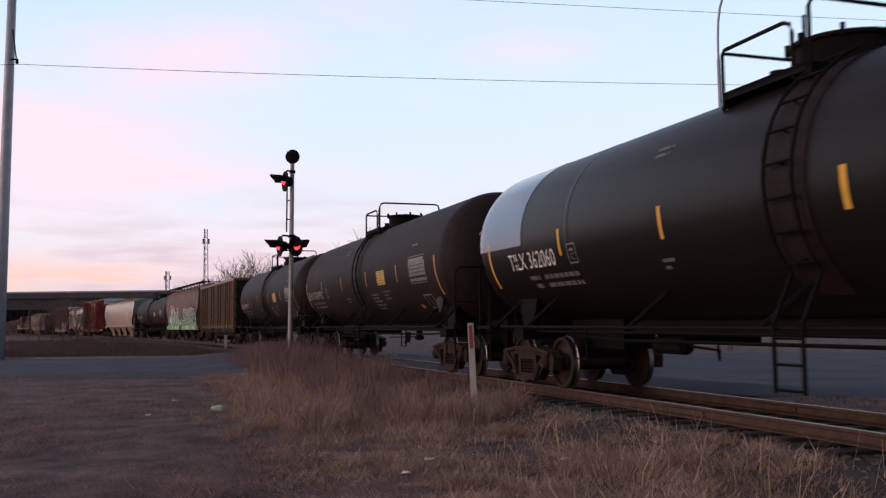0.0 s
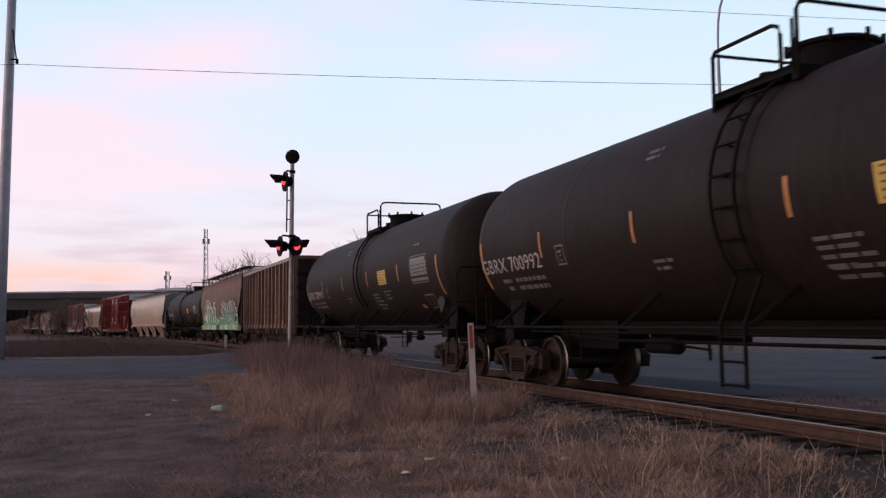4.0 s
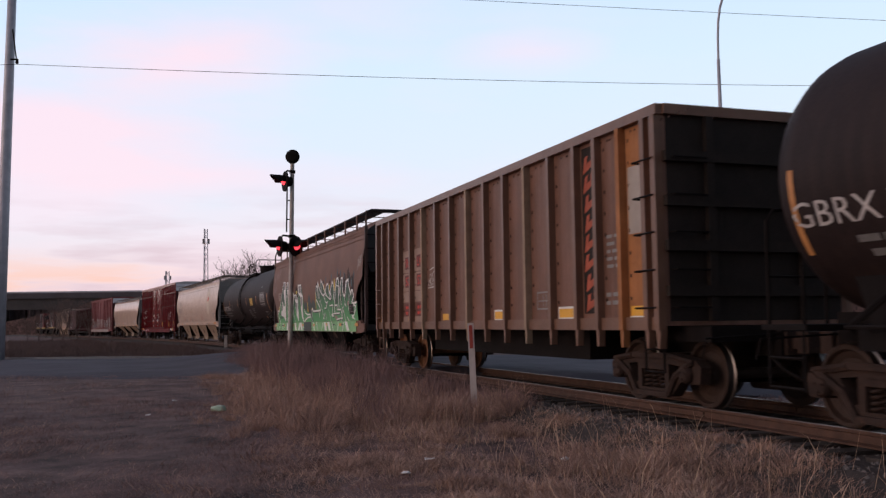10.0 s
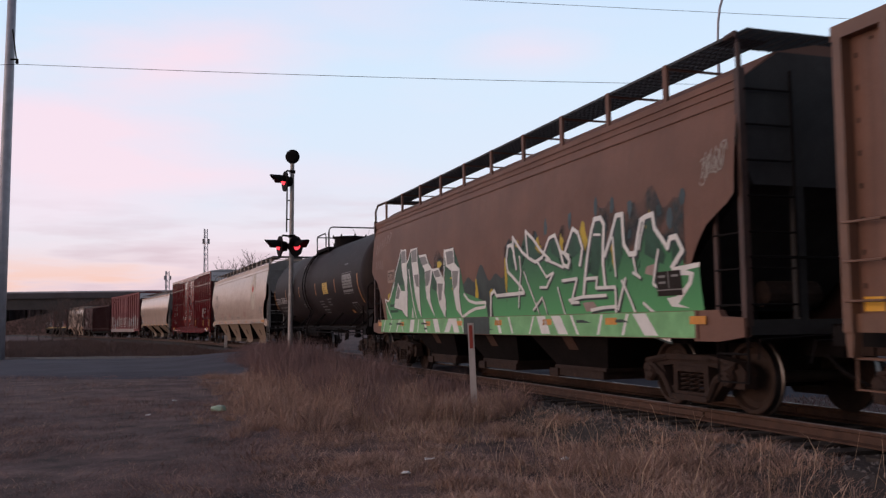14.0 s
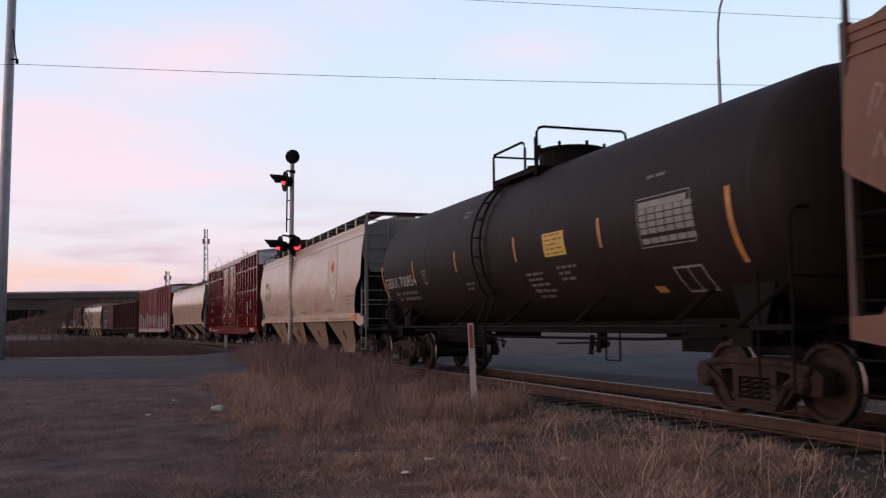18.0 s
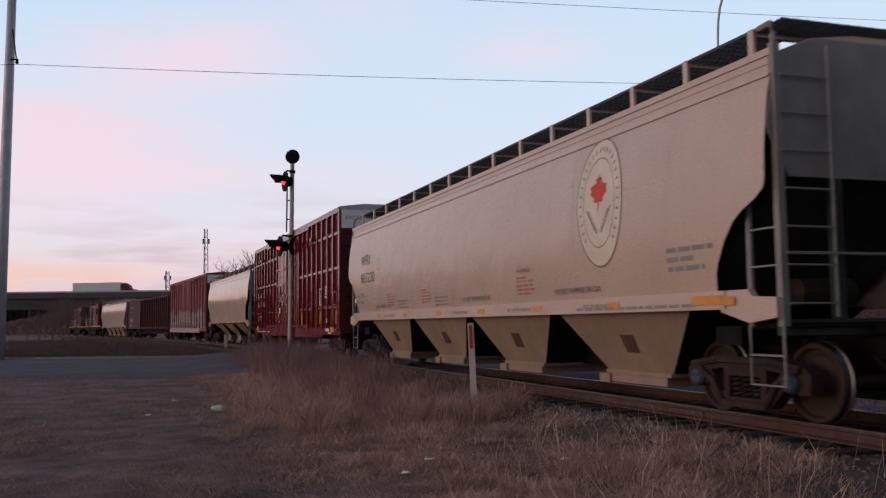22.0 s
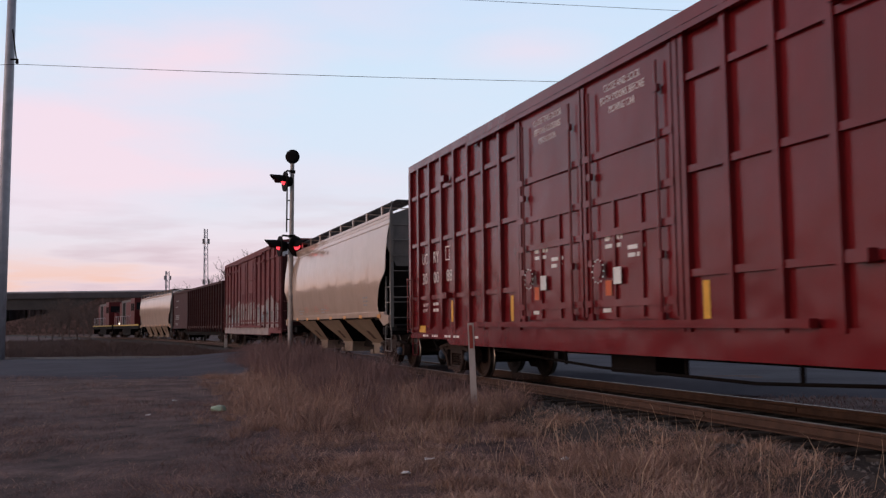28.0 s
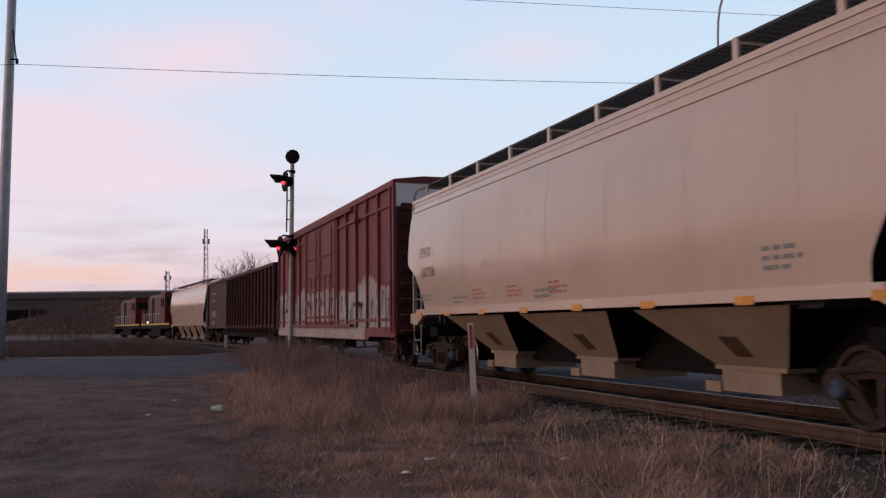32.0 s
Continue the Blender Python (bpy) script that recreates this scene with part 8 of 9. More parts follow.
# ---- box cars ----
def box_car(half, trucks, paint, label, top=5.13, z0=0.80, fresh=True, bay=0.92):
    car = thing("box_car", label, "box car", "box cars of the train")
    L, W = 9.6 if fresh else 9.35, 1.46
    bm = bmesh.new()
    box(bm, -L, L, -W, W, z0 + 0.1, top - 0.1)
    part("side_sheet", bm, paint, car)
    bm = bmesh.new()
    prism(bm, [(-W - 0.06, top - 0.12), (-W - 0.06, top - 0.02), (-0.7, top + 0.08), (0.7, top + 0.08), (W + 0.06, top - 0.02), (W + 0.06, top - 0.12)], -L - 0.05, L + 0.05)
    part("roof", bm, M_ROOFGREY if fresh else paint, car)
    bm = bmesh.new()
    for s in (-1, 1):
        box(bm, -L, L, min(s * W, s * (W + 0.085)), max(s * W, s * (W + 0.085)), top - 0.2, top - 0.03)
    for x in np.arange(-L + 0.9, L, 0.92):
        box(bm, x - 0.02, x + 0.02, -W - 0.02, W + 0.02, top - 0.03, top + 0.012)
    part("eave_rail", bm, paint, car)
    # fish-belly side sill
    bm = bmesh.new()
    for s in (-1, 1):
        plate(bm, [(-L, z0 + 0.3), (L, z0 + 0.3), (L, z0 + 0.03), (L * 0.72, z0 + 0.03), (L * 0.69, z0 - 0.08), (-L * 0.69, z0 - 0.08), (-L * 0.72, z0 + 0.03), (-L, z0 + 0.03)], min(s * W, s * (W + 0.05)), max(s * W, s * (W + 0.05)))
    part("side_sill", bm, paint, car)
    door0, door1 = (-2.75, 2.4)
    skin = lambda x, z: -W
    rails_z = (1.78, 3.08, 4.25) if fresh else (1.3, 4.4)
    if fresh:
        posts = [-8.85 + 0.87 * k for k in range(7)] + [2.54 + 0.87 * k for k in range(9) if 2.54 + 0.87 * k < L - 0.2] + [-L + 0.05, L - 0.05, door0, door1]
    else:
        posts = [-L + 0.05 + 1.28 * k for k in range(6)] + [door1 + 0.2 + 1.28 * k for k in range(6) if door1 + 0.2 + 1.28 * k < L - 0.2] + [L - 0.05, door0, door1]
    for i, x in enumerate(posts):
        bm = bmesh.new()
        w = 0.05 if abs(x) < L - 0.2 else 0.07
        box(bm, x - w, x + w, -W - 0.085, -W, z0 + 0.25, top - 0.2)
        part("side_post", bm, paint, car)
    bm = bmesh.new()
    for z in rails_z:
        for a, b in ((-L, door0), (door1, L)):
            box(bm, a, b, -W - 0.06, -W, z - 0.045, z + 0.045)
    pieces("side_rail", bm, paint, car)
    bm = bmesh.new()
    for x in np.arange(-L + 0.1, L, bay):
        box(bm, x - 0.05, x + 0.05, W, W + 0.08, z0 + 0.25, top - 0.2)
    part("far_side_posts", bm, paint, car)
    # two sliding plug doors with their rods
    mid = -0.21
    for a, b in ((door0 + 0.08, mid - 0.03), (mid + 0.03, door1 - 0.08)):
        bm = bmesh.new()
        box(bm, a, b, -W - 0.055, -W, z0 + 0.42, top - 0.32)
        door = part("door", bm, paint, car, "sliding plug door")
        bm = bmesh.new()
        for z in (1.45, 2.47, 2.97, 3.65):
            box(bm, a, b, -W - 0.10, -W - 0.055, z - 0.05, z + 0.05)
        for x in (a + 0.04, b - 0.04, a + (b - a) * 0.36, a + (b - a) * 0.66):
            box(bm, x - 0.04, x + 0.04, -W - 0.09, -W - 0.055, z0 + 0.45, top - 0.35 if x in (a + 0.04, b - 0.04) else 2.97)
        pieces("batten", bm, paint, door)
        bm = bmesh.new()
        for x in (a + 0.3, b - 0.3):
            tube(bm, [(x, -W - 0.13, z0 + 0.35), (x, -W - 0.13, top - 0.5)], 0.022, 6)
        for x, z in ((a + 0.3, 1.2), (b - 0.3, 1.2), (a + 0.3, 2.0), (b - 0.3, 2.0), (b - 0.3, 4.2), (a + 0.3, 3.3)):
            box(bm, x - 0.06, x + 0.06, -W - 0.16, -W - 0.10, z, z + 0.1)
        lathe(bm, [(-W - 0.17, 0.13), (-W - 0.14, 0.13)], "y", 12, (a + 0.55, 0, 1.95))
        part("lock_rod", bm, paint, door)
        if fresh:
            sk = lambda x, z: -W - 0.052
            bm = bmesh.new()
            bars(bm, a + 0.6, 2.42, (0.5, 0.45), sk, 0.06, 0.05, 3)
            bars(bm, a + 1.25, 2.25, (0.45, 0.45), sk, 0.06, 0.05, 6)
            bars(bm, a + 0.5, 1.5, (0.3, 0.25), sk, 0.06, 0.06, 7)
            for k in range(12):
                t = k * 0.5236
                x, z = a + 0.58 + 0.17 * math.cos(t), 1.92 + 0.17 * math.sin(t)
                sheet(bm, x - 0.014, x + 0.014, z - 0.014, z + 0.014, sk, 0.125, 1, 1)
            pieces("door_writing", bm, M_WHITE, door)
            for dx, lines in ((0.62, ("CLOSE THIS DOOR", "BEFORE CLOSING", "MAIN DOOR") if a < -1 else ("CLOSE AND LOCK", "BOTH DOORS BEFORE", "MOVING CAR")),):
                for j, ln in enumerate(lines):
                    sign("door_notice", ln, 0.16, a + dx + 0.037 * (15 - len(ln)), 4.56 - 0.17 * j, sk, M_WHITE, door, 0.074 * len(ln))
            bm = bmesh.new()
            sheet(bm, a + 0.92, a + 1.14, 1.72, 1.96, sk, 0.06, 1, 1)
            part("door_card", bm, M_SPRAYW, door, "white placard")
            bm = bmesh.new()
            sheet(bm, a + 0.68, a + 0.86, 1.56, 1.78, sk, 0.06, 1, 1)
            part("door_card", bm, M_CARD, door, "orange placard")
    bm = boxes((door0 - 2.4, door1 + 2.4, -W - 0.17, -W - 0.06, z0 + 0.30, z0 + 0.40), (door0 - 2.4, door1 + 2.4, -W - 0.14, -W - 0.06, top - 0.32, top - 0.24))
    part("door_track", bm, paint, car)
    bm = bmesh.new()
    for x, z in ((-6.7, 4.3), (-6.6, 1.72), (5.4, 4.3), (5.5, 1.72)):
        box(bm, x - 0.14, x + 0.14, -W - 0.19, -W - 0.06, z, z + 0.13)
    pieces("door_stop", bm, paint, car)
    # ends with horizontal corrugations; the upper panel white on the taller car
    for s in (-1, 1):
        bm = bmesh.new()
        for z in np.arange(1.2, top - 0.85, 0.42):
            prism_x = s * L
            vs = [(s * L, z), (s * (L + 0.07), z + 0.08), (s * (L + 0.07), z + 0.2), (s * L, z + 0.3)]
            a = [bm.verts.new((x, -W + 0.12, zz)) for x, zz in vs]
            b = [bm.verts.new((x, W - 0.12, zz)) for x, zz in vs]
            for i in range(3):
                bm.faces.new((a[i], a[i + 1], b[i + 1], b[i]))
            bm.faces.new(a[::-1])
            bm.faces.new(b)
        bmesh.ops.recalc_face_normals(bm, faces=bm.faces[:])
        # end sheet darker than the sides: its shade is in the colour
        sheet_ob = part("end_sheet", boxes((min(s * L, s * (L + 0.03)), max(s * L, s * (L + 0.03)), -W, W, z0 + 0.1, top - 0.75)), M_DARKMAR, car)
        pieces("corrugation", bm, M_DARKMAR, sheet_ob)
        bm = boxes((min(s * L, s * (L + 0.035)), max(s * L, s * (L + 0.035)), -W, W, top - 0.745, top - 0.1))
        panel = part("end_top_panel", bm, M_WHITEVAN, car, "pale upper end panel")
        if fresh and s > 0:
            co, fs = lettering("EXCESS HEIGHT CAR", 0.17, 1.9)
            bm = bmesh.new()
            vs = [bm.verts.new((L + 0.04, -W + 0.12 + a, top - 0.45 + b)) for a, b in co]
            for f in fs:
                bm.faces.new([vs[i] for i in f])
            part("end_notice", bm, M_GREYTXT, panel)
        bm = bmesh.new()
        for z in np.arange(1.0, 2.5, 0.42):
            grab(bm, [(s * (L - 0.06), -W - 0.02, z), (s * (L - 0.06), -W - 0.17, z), (s * (L - 0.5), -W - 0.17, z), (s * (L - 0.5), -W - 0.02, z)])
            grab(bm, [(s * (L + 0.02), -W + 0.08, z), (s * (L + 0.17), -W + 0.08, z), (s * (L + 0.17), -W + 0.55, z), (s * (L + 0.02), -W + 0.55, z)])
        for x in (L - 0.06, L - 0.5):
            grab(bm, [(s * x, -W - 0.15, 0.95), (s * x, -W - 0.15, 2.3)])
        for z in (0.42, 0.7):
            grab(bm, [(s * (L - 0.06), -W - 0.02, 0.95), (s * (L - 0.06), -W - 0.02, z), (s * (L - 0.5), -W - 0.02, z), (s * (L - 0.5), -W - 0.02, 0.95)], 0.018)
        pieces("grab_iron", bm, paint, car)
        bm = boxes((min(s * (half - 3.0), s * (half - 0.4)), max(s * (half - 3.0), s * (half - 0.4)), -0.24, 0.24, 0.68, 1.0), (min(s * (trucks - 0.25), s * (trucks + 0.25)), max(s * (trucks - 0.25), s * (trucks + 0.25)), -1.35, 1.35, 0.8, 0.95))
        part("draft_sill", bm, M_BLACK, car)
        bogie(car, s * trucks, cap=M_CAPBLUE if fresh else None)
    bm = boxes((-L + 2, L - 2, -0.25, 0.25, 0.6, 0.9))
    tube(bm, [(-5.5, -0.9, 0.62), (-1, -0.9, 0.45), (3, -0.9, 0.42), (6, -0.9, 0.55)], 0.025)
    for x in (-2.2, 1.5, 3.8):
        tube(bm, [(x, -0.9, 0.45), (x, -0.9, 0.85)], 0.03)
    box(bm, -0.6, 0.7, -0.9, -0.4, 0.4, 0.75)
    part("underframe", bm, M_BLACK, car)
    if fresh:
        for x, z, w, h in ((-9.0, 1.21, 0.15, 0.47), (-6.66, 1.21, 0.13, 0.47), (-3.3, 1.21, 0.13, 0.47), (2.76, 1.21, 0.14, 0.47), (6.21, 1.21, 0.13, 0.47), (8.75, 1.21, 0.13, 0.47)):
            bm = bmesh.new()
            sheet(bm, x, x + w, z, z + h, skin, 0.006, 1, 1)
            part("reflective_strip", bm, M_YELLOW, car)
        bm = bmesh.new()
        sheet(bm, -8.88, -8.38, 0.97, 1.13, skin, 0.058, 1, 1)
        sheet(bm, 8.2, 8.6, 0.93, 1.1, skin, 0.058, 1, 1)
        part("yellow_plate", bm, M_YELLOW, car)
        for k, (t1, t2) in enumerate((("UC", "30"), ("RY", "00"), ("", "88"))):
            x = (-8.76, -7.9, -6.97)[k]
            if t1:
                sign("reporting_mark", t1, 0.38, x, 2.58, skin, M_WHITE, car, 0.40)
            sign("car_number", t2, 0.38, x, 2.11, skin, M_WHITE, car, 0.40)
        bm = bmesh.new()
        x0, z0_, a = -7.02, 2.58, 0.29
        for q in ((x0, x0 + a, z0_, z0_ + 0.025), (x0, x0 + a, z0_ + a, z0_ + a + 0.025), (x0, x0 + 0.025, z0_, z0_ + a), (x0 + a - 0.025, x0 + a, z0_, z0_ + a)):
            sheet(bm, *q, skin, 0.006, 1, 1)
        sign("load_notice", "LD LMT", 0.11, -8.72, 1.58, skin, M_WHITE, car, 0.42)
        sign("load_notice", "LT WT", 0.11, -8.72, 1.44, skin, M_WHITE, car, 0.36)
        bars(bm, -7.95, 1.66, (0.45, 0.4), skin, 0.07, 0.07, 3)
        for j in range(6):
            bars(bm, 6.15, 2.5 - j * 0.11, (0.2,), skin, 0.07, 0.05, j)
            bars(bm, 6.45, 2.52 - j * 0.11, (0.25,), skin, 0.07, 0.05, j + 9)
        bars(bm, 7.1, 2.55, (0.55, 0.55, 0.4, 0.6), skin, 0.07, 0.05, 14)
        bars(bm, 6.45, 1.62, (0.5, 0.5, 0.45, 0.5), skin, 0.05, 0.05, 15)
        bars(bm, 7.4, 1.05, (0.5,), lambda x, z: -W - 0.05, 0.1, 0.05, 16)
        for x in (-L + 1.0, -L + 1.7, -L + 2.6, -L + 3.2, -L + 4.3, L - 1.8):
            bars(bm, x, 0.92, (0.4,), lambda x, z: -W - 0.05, 0.05, 0.05, int(x * 5) + 70)
        pieces("stencil_writing", bm, M_WHITE, car)
        bm = boxes((7.3, 7.58, -W - 0.012, -W - 0.004, 1.25, 1.4))
        part("white_plate", bm, M_SPRAYW, car)
    else:
        # faded graffiti along the foot of the side
        rnd = random.Random(5)
        pale, blue, dark = bmesh.new(), bmesh.new(), bmesh.new()
        for x in posts[:-3]:
            for j in range(2):
                a = x + 0.06 + j * 0.55
                if door0 - 0.2 < a < door1 + 0.2 or a + 0.4 > L:
                    continue
                h0 = 2.35 + 0.2 * math.sin(a * 1.3)
                tops = [(a + 0.57 - 0.095 * k, h0 + rnd.uniform(-0.12, 0.12)) for k in range(7)]
                patch(pale, [(a, 0.95), (a + 0.57, 0.95)] + tops, skin, 0.006 + 0.0015 * j)
                if j == 0:
                    box(pale, x - 0.053, x + 0.053, -W - 0.089, -W - 0.0855, 1.05, h0 - rnd.uniform(0, 0.5))
                if rnd.random() < 0.75:
                    x1, z1 = a + rnd.uniform(0.05, 0.3), rnd.uniform(1.0, 1.6)
                    patch(blue, [(x1, z1), (x1 + 0.16, z1 - 0.08), (x1 + 0.24, z1 + 0.4), (x1 + 0.12, z1 + 0.75), (x1 - 0.02, z1 + 0.5)], skin, 0.009)
                for _ in range(2):
                    x1, z1, dx = a + rnd.uniform(0.05, 0.4), rnd.uniform(1.0, 1.8), rnd.uniform(-0.1, 0.15)
                    patch(dark, [(x1, z1), (x1 + 0.07, z1), (x1 + dx + 0.06, z1 + 0.55), (x1 + dx, z1 + 0.55)], skin, 0.012)
                    patch(dark, [(x1 + dx, z1 + 0.47), (x1 + dx + 0.18, z1 + 0.36), (x1 + dx + 0.18, z1 + 0.43), (x1 + dx, z1 + 0.54)], skin, 0.0125)
        for a, b in ((door0 + 0.1, mid - 0.05), (mid + 0.05, door1 - 0.1)):
            patch(pale, [(a + 0.06, 1.3), (b - 0.06, 1.3)] + [(b - 0.06 - (b - a - 0.12) * k / 8, 2.4 + rnd.uniform(-0.15, 0.15)) for k in range(9)], skin, 0.06)
            for _ in range(5):
                x1, z1 = rnd.uniform(a + 0.1, b - 0.6), rnd.uniform(1.3, 2.0)
                patch(dark, [(x1, z1), (x1 + 0.05, z1), (x1 + 0.15, z1 + 0.4), (x1 + 0.05, z1 + 0.4)], skin, 0.066)
        pieces("graffiti_fill", pale, M_PALEFOOT, car)
        part("sprayed_sill", boxes((-L + 0.05, L * 0.66, -W - 0.056, -W - 0.0505, z0 - 0.06, z0 + 0.29)), M_PALEFOOT, car, "pale sprayed sill")
        pieces("graffiti_fill", blue, M_SPRAYBLUE, car)
        pieces("graffiti_line", dark, M_DARKSPRAY, car)
    couplers(car, half)
    return car


def locomotive(half, trucks, label):
    car = thing("locomotive", label, "locomotive", "locomotives of the train")
    L = half - 0.5
    part("frame", boxes((-L, L, -1.5, 1.5, 1.05, 1.55), (-L, L, -1.53, -1.5, 1.1, 1.2)), M_BLACK, car)
    part("sill_stripe", boxes((-L, L, -1.54, -1.531, 1.42, 1.55)), M_YPANEL, car, "pale yellow sill stripe")
    part("hood", boxes((-L + 1.2, L - 5.0, -0.95, 0.95, 1.55, 4.2), (-L + 2.5, L - 7.5, -1.0, 1.0, 4.2, 4.45)), M_LOCOGREY, car, "dark and pale painted long hood")
    pieces("hood_band", boxes((-L + 5.5, -L + 8.3, -0.96, 0.96, 1.6, 4.2), (-L + 1.18, -L + 2.6, -0.97, 0.97, 1.6, 4.21)), M_LOCORED, car, "red band on the hood")
    pieces("hood_band", boxes((-L + 3.3, -L + 5.0, -0.965, 0.965, 1.6, 4.2), (L - 7.5, L - 6.2, -0.965, 0.965, 1.6, 4.2)), M_BLACK, car)
    cab = boxes((L - 5.0, L - 2.6, -1.5, 1.5, 1.55, 4.5))
    cabp = part("cab", cab, M_LOCORED, car, "red cab")
    part("cab_window", boxes((L - 4.7, L - 3.9, -1.51, -1.5, 3.1, 3.9), (L - 3.7, L - 2.9, -1.51, -1.5, 3.1, 3.9), (L - 2.6, L - 2.59, -1.3, 1.3, 3.2, 4.0)), M_GLASS, cabp)
    nose = bmesh.new()
    plate(nose, [(L - 2.6, 1.55), (L - 0.9, 1.55), (L - 0.9, 2.7), (L - 1.4, 3.1), (L - 2.6, 3.15)], -0.85, 0.85)
    part("nose", nose, M_LOCORED, car)
    for x in (L - 0.88, ):
        for y in (-0.6, 0.6):
            bm = bmesh.new()
            lathe(bm, [(0, 0.13), (0.03, 0.13)], "x", 10, (L + 0.02, y, 1.75))
            part("ditch_light", bm, M_GLOW, car, "lit lamp")
    part("fuel_tank", boxes((-2.6, 2.6, -1.35, 1.35, 0.35, 1.05)), M_BLACK, car)
    bm = bmesh.new()
    for x in np.arange(-L + 0.6, L - 5, 1.4):
        tube(bm, [(x, -1.45, 1.55), (x, -1.45, 2.55)], 0.025, 5)
    tube(bm, [(-L + 0.6, -1.45, 2.55), (L - 5.2, -1.45, 2.55)], 0.025, 5)
    part("handrail", bm, M_GALV, car)
    part("pilot", boxes((L, L + 0.1, -1.4, 1.4, 0.4, 1.5), (-L - 0.1, -L, -1.4, 1.4, 0.4, 1.5)), M_BLACK, car)
    for s in (-1, 1):
        bogie(car, s * trucks, turning=False)
    couplers(car, half)
    return car


# ---- build the place ----
build_ground()
build_road()
build_track()
build_ballast_stones()
build_signal()
build_marker_post()
build_utility_poles()
build_wires()
build_bridge()
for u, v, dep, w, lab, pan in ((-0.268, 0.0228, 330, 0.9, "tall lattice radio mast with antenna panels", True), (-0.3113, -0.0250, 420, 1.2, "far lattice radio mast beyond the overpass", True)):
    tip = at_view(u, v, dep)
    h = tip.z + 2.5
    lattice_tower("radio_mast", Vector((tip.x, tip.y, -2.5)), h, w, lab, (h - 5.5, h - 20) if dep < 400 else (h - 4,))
LORRIES = build_road_traffic()
CARS = build_cars()
build_far_trees()
build_litter()
build_grass()

# ---- the train, from its leading car back; figures are the knuckles' places at the start ----
TRAIN = []


def couple(car, s_front, s_back, trucks):
    TRAIN.append((car, (s_front + s_back) / 2, trucks))


def hang(front, back):
    return (front - back) / 2


couple(tank_car("TILX 362060", hang(18.5, -0.05), 7.0, R=1.50, zc=2.69, jacket=True, wide_dome=True, label="black tank car with a bare silver patch on its end"), 18.5, -0.05, 7.0)
couple(tank_car("GBRX 700992", hang(-0.15, -18.67), 7.25, label="black tank car with grey lettering and a yellow panel"), -0.2, -18.67, 7.25)
couple(tank_car("GBRX 700990", hang(-18.5, -37.05), 7.25, label="black tank car with grey lettering and a yellow panel"), -18.5, -37.05, 7.25)
couple(gondola(8.36, 6.3, label="weathered brown ribbed gondola car with patched red numbers"), -37.3, -54.02, 6.3)
E_CAR = hopper(hang(-54.1, -71.9), 6.7, 3, M_HOPBROWN, M_BLACK, eave=4.02, crown=4.5, sill=1.28, belly=1.54, label="rust-brown covered hopper covered in green and white graffiti", grey_end=False, post_gap=1.6, body=8.41, foot=0.33, inner=5.2)
dress_graffiti_hopper(*E_CAR)
couple(E_CAR[0], -54.1, -71.9, 6.7)
couple(tank_car("GBRX 700854", hang(-71.9, -90.0), 7.25, wide_dome=True, fit=-0.27, label="black tank car with grey lettering and a wide dome"), -71.63, -89.73, 7.25)
G_CAR = hopper(hang(-90.2, -111.5), 8.85, 4, M_CREAM, M_GREYEND, eave=4.14, crown=4.42, sill=1.5, label="long cream covered hopper with a white oval emblem", body=10.05, inner=8.2, shift=0.17)
dress_malt_hopper(*G_CAR)
couple(G_CAR[0], -90.3, -111.6, 8.85)
couple(box_car(hang(-111.5, -133.0), 7.4, M_MAROON, "tall glossy maroon box car with white lettering"), -111.45, -132.95, 7.4)
I_CAR = hopper(hang(-133.0, -150.7), 6.95, 3, M_CREAM2, M_GREYEND, eave=4.17, crown=4.42, sill=1.5, label="cream covered hopper with three discharge bays", post_gap=1.75, body=8.08, foot=0.12, inner=6.07, chute=(0.38, 0.68, 0.66, 0.57))
dress_small_hopper(*I_CAR)
couple(I_CAR[0], -133.0, -150.7, 6.95)
couple(box_car(hang(-150.7, -170.9), 7.4, M_PINK, "faded red box car with pale graffiti along its foot", top=5.05, fresh=False), -150.65, -170.85, 7.4)
couple(gondola(hang(-170.9, -196.1), 9.6, top=4.15, ribs=24, body=M_DARKMAR, rib=M_DARKMAR, marked=False, label="long dark maroon ribbed gondola car"), -170.9, -196.1, 9.6)
L_CAR = hopper(hang(-196.1, -215.3), 7.6, 4, M_CREAM2, M_GREYEND, eave=4.2, crown=4.5, sill=1.46, label="plain cream covered hopper next to the locomotives", post_gap=1.75, body=9.0)
couple(L_CAR[0], -196.1, -215.3, 7.6)
couple(locomotive(hang(-215.3, -233.0), 5.2, "red, white and black diesel locomotive with lit lamps"), -215.3, -233.0, 5.2)
couple(locomotive(hang(-233.0, -250.5), 5.2, "red, white and black diesel locomotive with lit lamps"), -233.0, -250.5, 5.2)

# metres run at each whole second
RUN = [0.0, 4.66, 9.32, 13.93, 18.46, 22.9, 27.29, 31.99, 36.68, 41.36, 45.97, 50.52, 55.06, 59.42, 63.84, 68.40, 73.0, 77.67, 82.29, 86.9, 91.53, 96.19, 100.78, 105.24, 109.8, 114.32, 118.84, 123.37, 127.91, 132.43, 136.95, 141.49, 146.09]


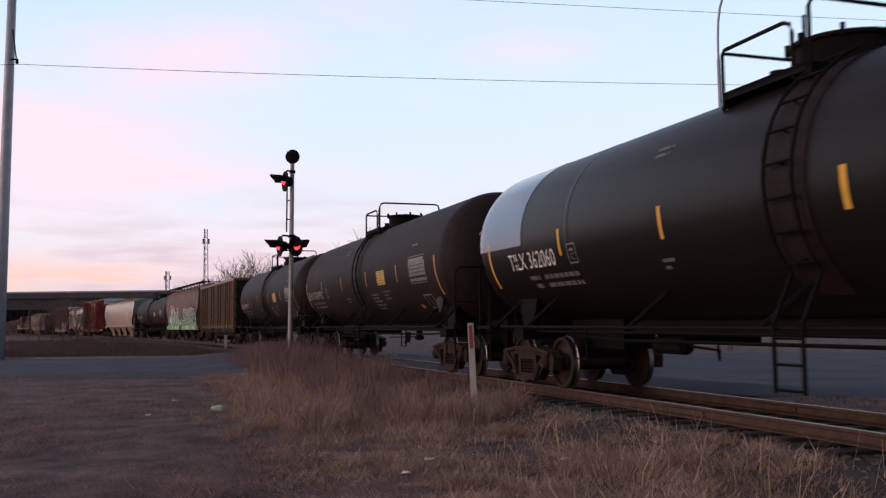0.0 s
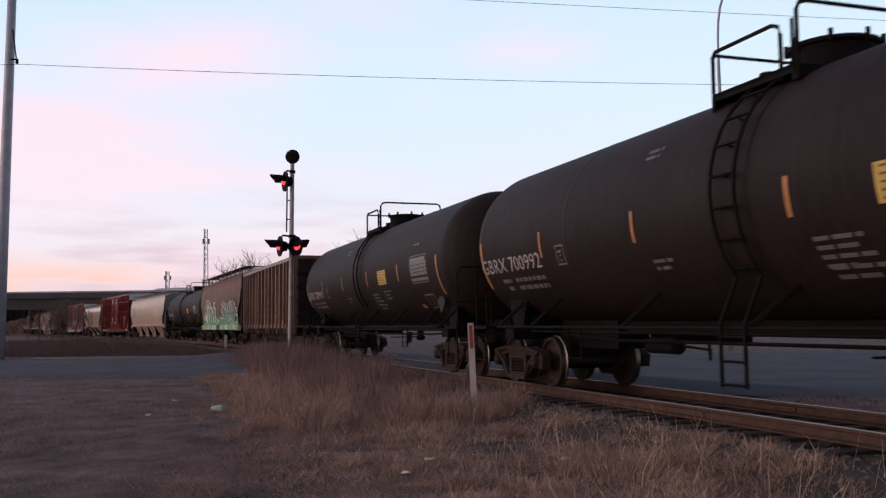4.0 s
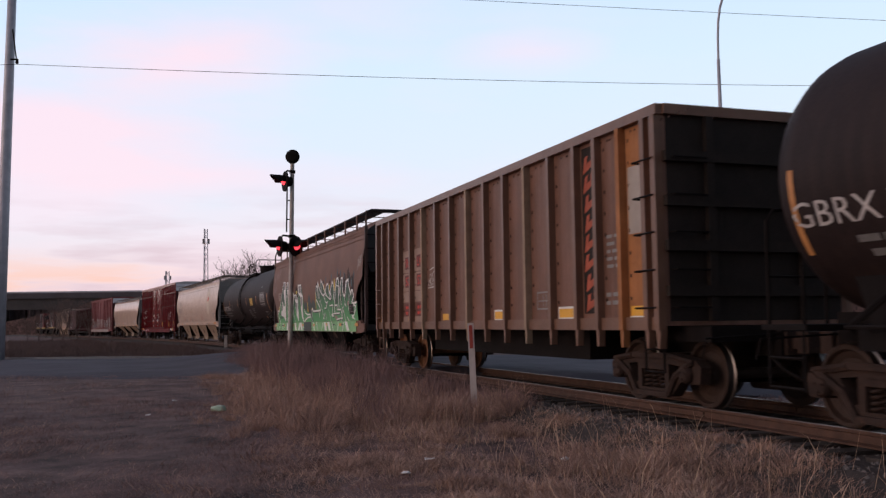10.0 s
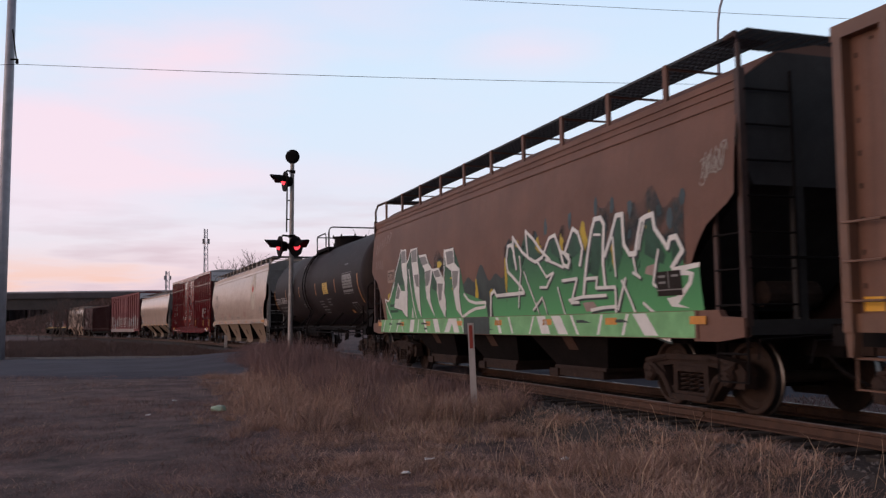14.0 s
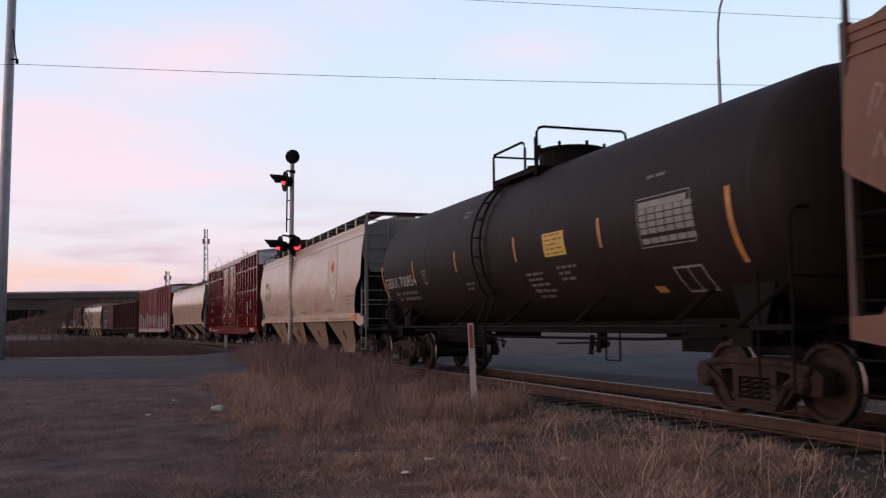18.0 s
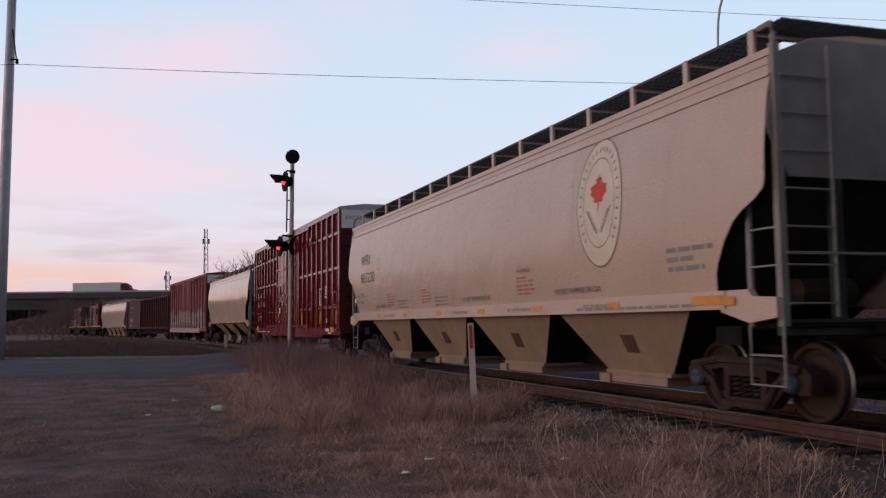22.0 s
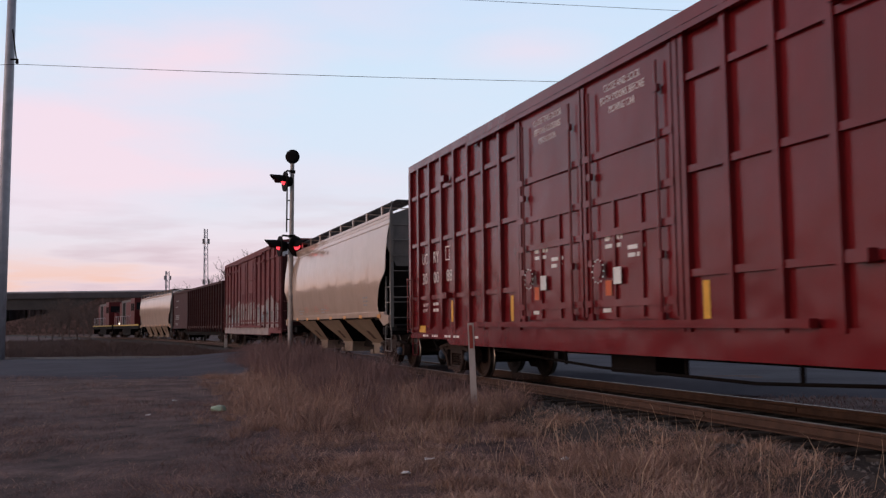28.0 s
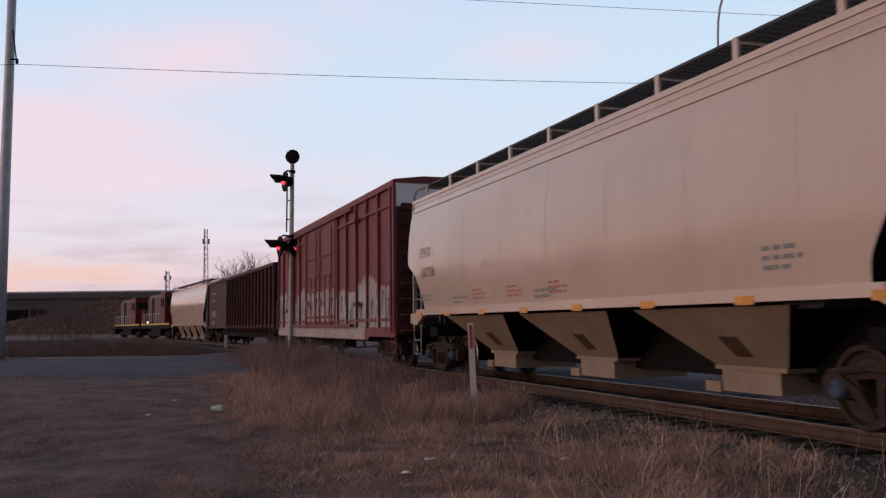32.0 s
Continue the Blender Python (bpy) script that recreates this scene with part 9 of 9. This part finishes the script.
def run_at(t):
    """Distance run at t seconds, smooth between whole seconds."""
    i = min(31, int(t))
    u = t - i
    p0, p1, p2, p3 = RUN[max(0, i - 1)], RUN[i], RUN[i + 1], RUN[min(32, i + 2)]
    if i == 0:
        p0 = 2 * p1 - p2
    if i == 31:
        p3 = 2 * p2 - p1
    return 0.5 * (2 * p1 + (p2 - p0) * u + (2 * p0 - 5 * p1 + 4 * p2 - p3) * u * u + (3 * p1 - p0 - 3 * p2 + p3) * u ** 3)


def motions():
    for car, s, half in TRAIN:
        walk(car, [(0.5 * k, car_pose(s + run_at(0.5 * k), half)) for k in range(65)])
    turn = [(k * 4 / FPS, run_at(min(32.0, k * 4 / FPS)) / WR) for k in range(241)]
    for w, dx in WHEELSETS:
        walk(w, [(t, Matrix.Translation((dx, 0, WR)) @ Matrix.Rotation(a, 4, "Y")) for t, a in turn])
    for t, (x0, v, y, turn) in zip(LORRIES, ((-634.2, 24.4, 281.5, 0), (-255.6, 22.2, 281.5, 0), (-28.0, -15.0, 289.0, 180))):
        walk(t, [(a, pose(x0 + v * a, y, 9.15 + (x0 + v * a + 131) * -0.0075, 0, 0, turn)) for a in (0.0, 8.0, 16.0, 24.0, 32.0)])

    way = [(0.0, 120.0, -60.0), (12.0, 60.0, 4.0), (15.0, 40.0, 17.0), (17.0, 27.0, 23.0), (18.0, 19.3, 26.8), (19.0, 11.5, 31.0), (20.0, 5.5, 37.5), (21.0, 1.2, 46.0), (23.0, -3.5, 65.0), (26.0, -3.0, 95.0), (32.0, 4.0, 155.0), (33.0, 5.0, 165.0)]
    ts, xs, ys = (np.array(c) for c in zip(*way))
    for car, shift in zip(CARS, (1.0, 0.0)):
        rows = []
        for t in [0.0, 4.0, 8.0, 12.0, 14.0] + [15 + 0.5 * k for k in range(19)] + [26.0, 28.0, 30.0, 32.0]:
            x, y = np.interp(t + shift, ts, xs), np.interp(t + shift, ts, ys)
            dx, dy = np.interp(t + shift + 0.4, ts, xs) - np.interp(t + shift - 0.4, ts, xs), np.interp(t + shift + 0.4, ts, ys) - np.interp(t + shift - 0.4, ts, ys)
            rows.append((t, pose(x, y, rail_z(y) - 0.29, 0, 0, math.degrees(math.atan2(dy, dx)))))
        walk(car, rows)


motions()
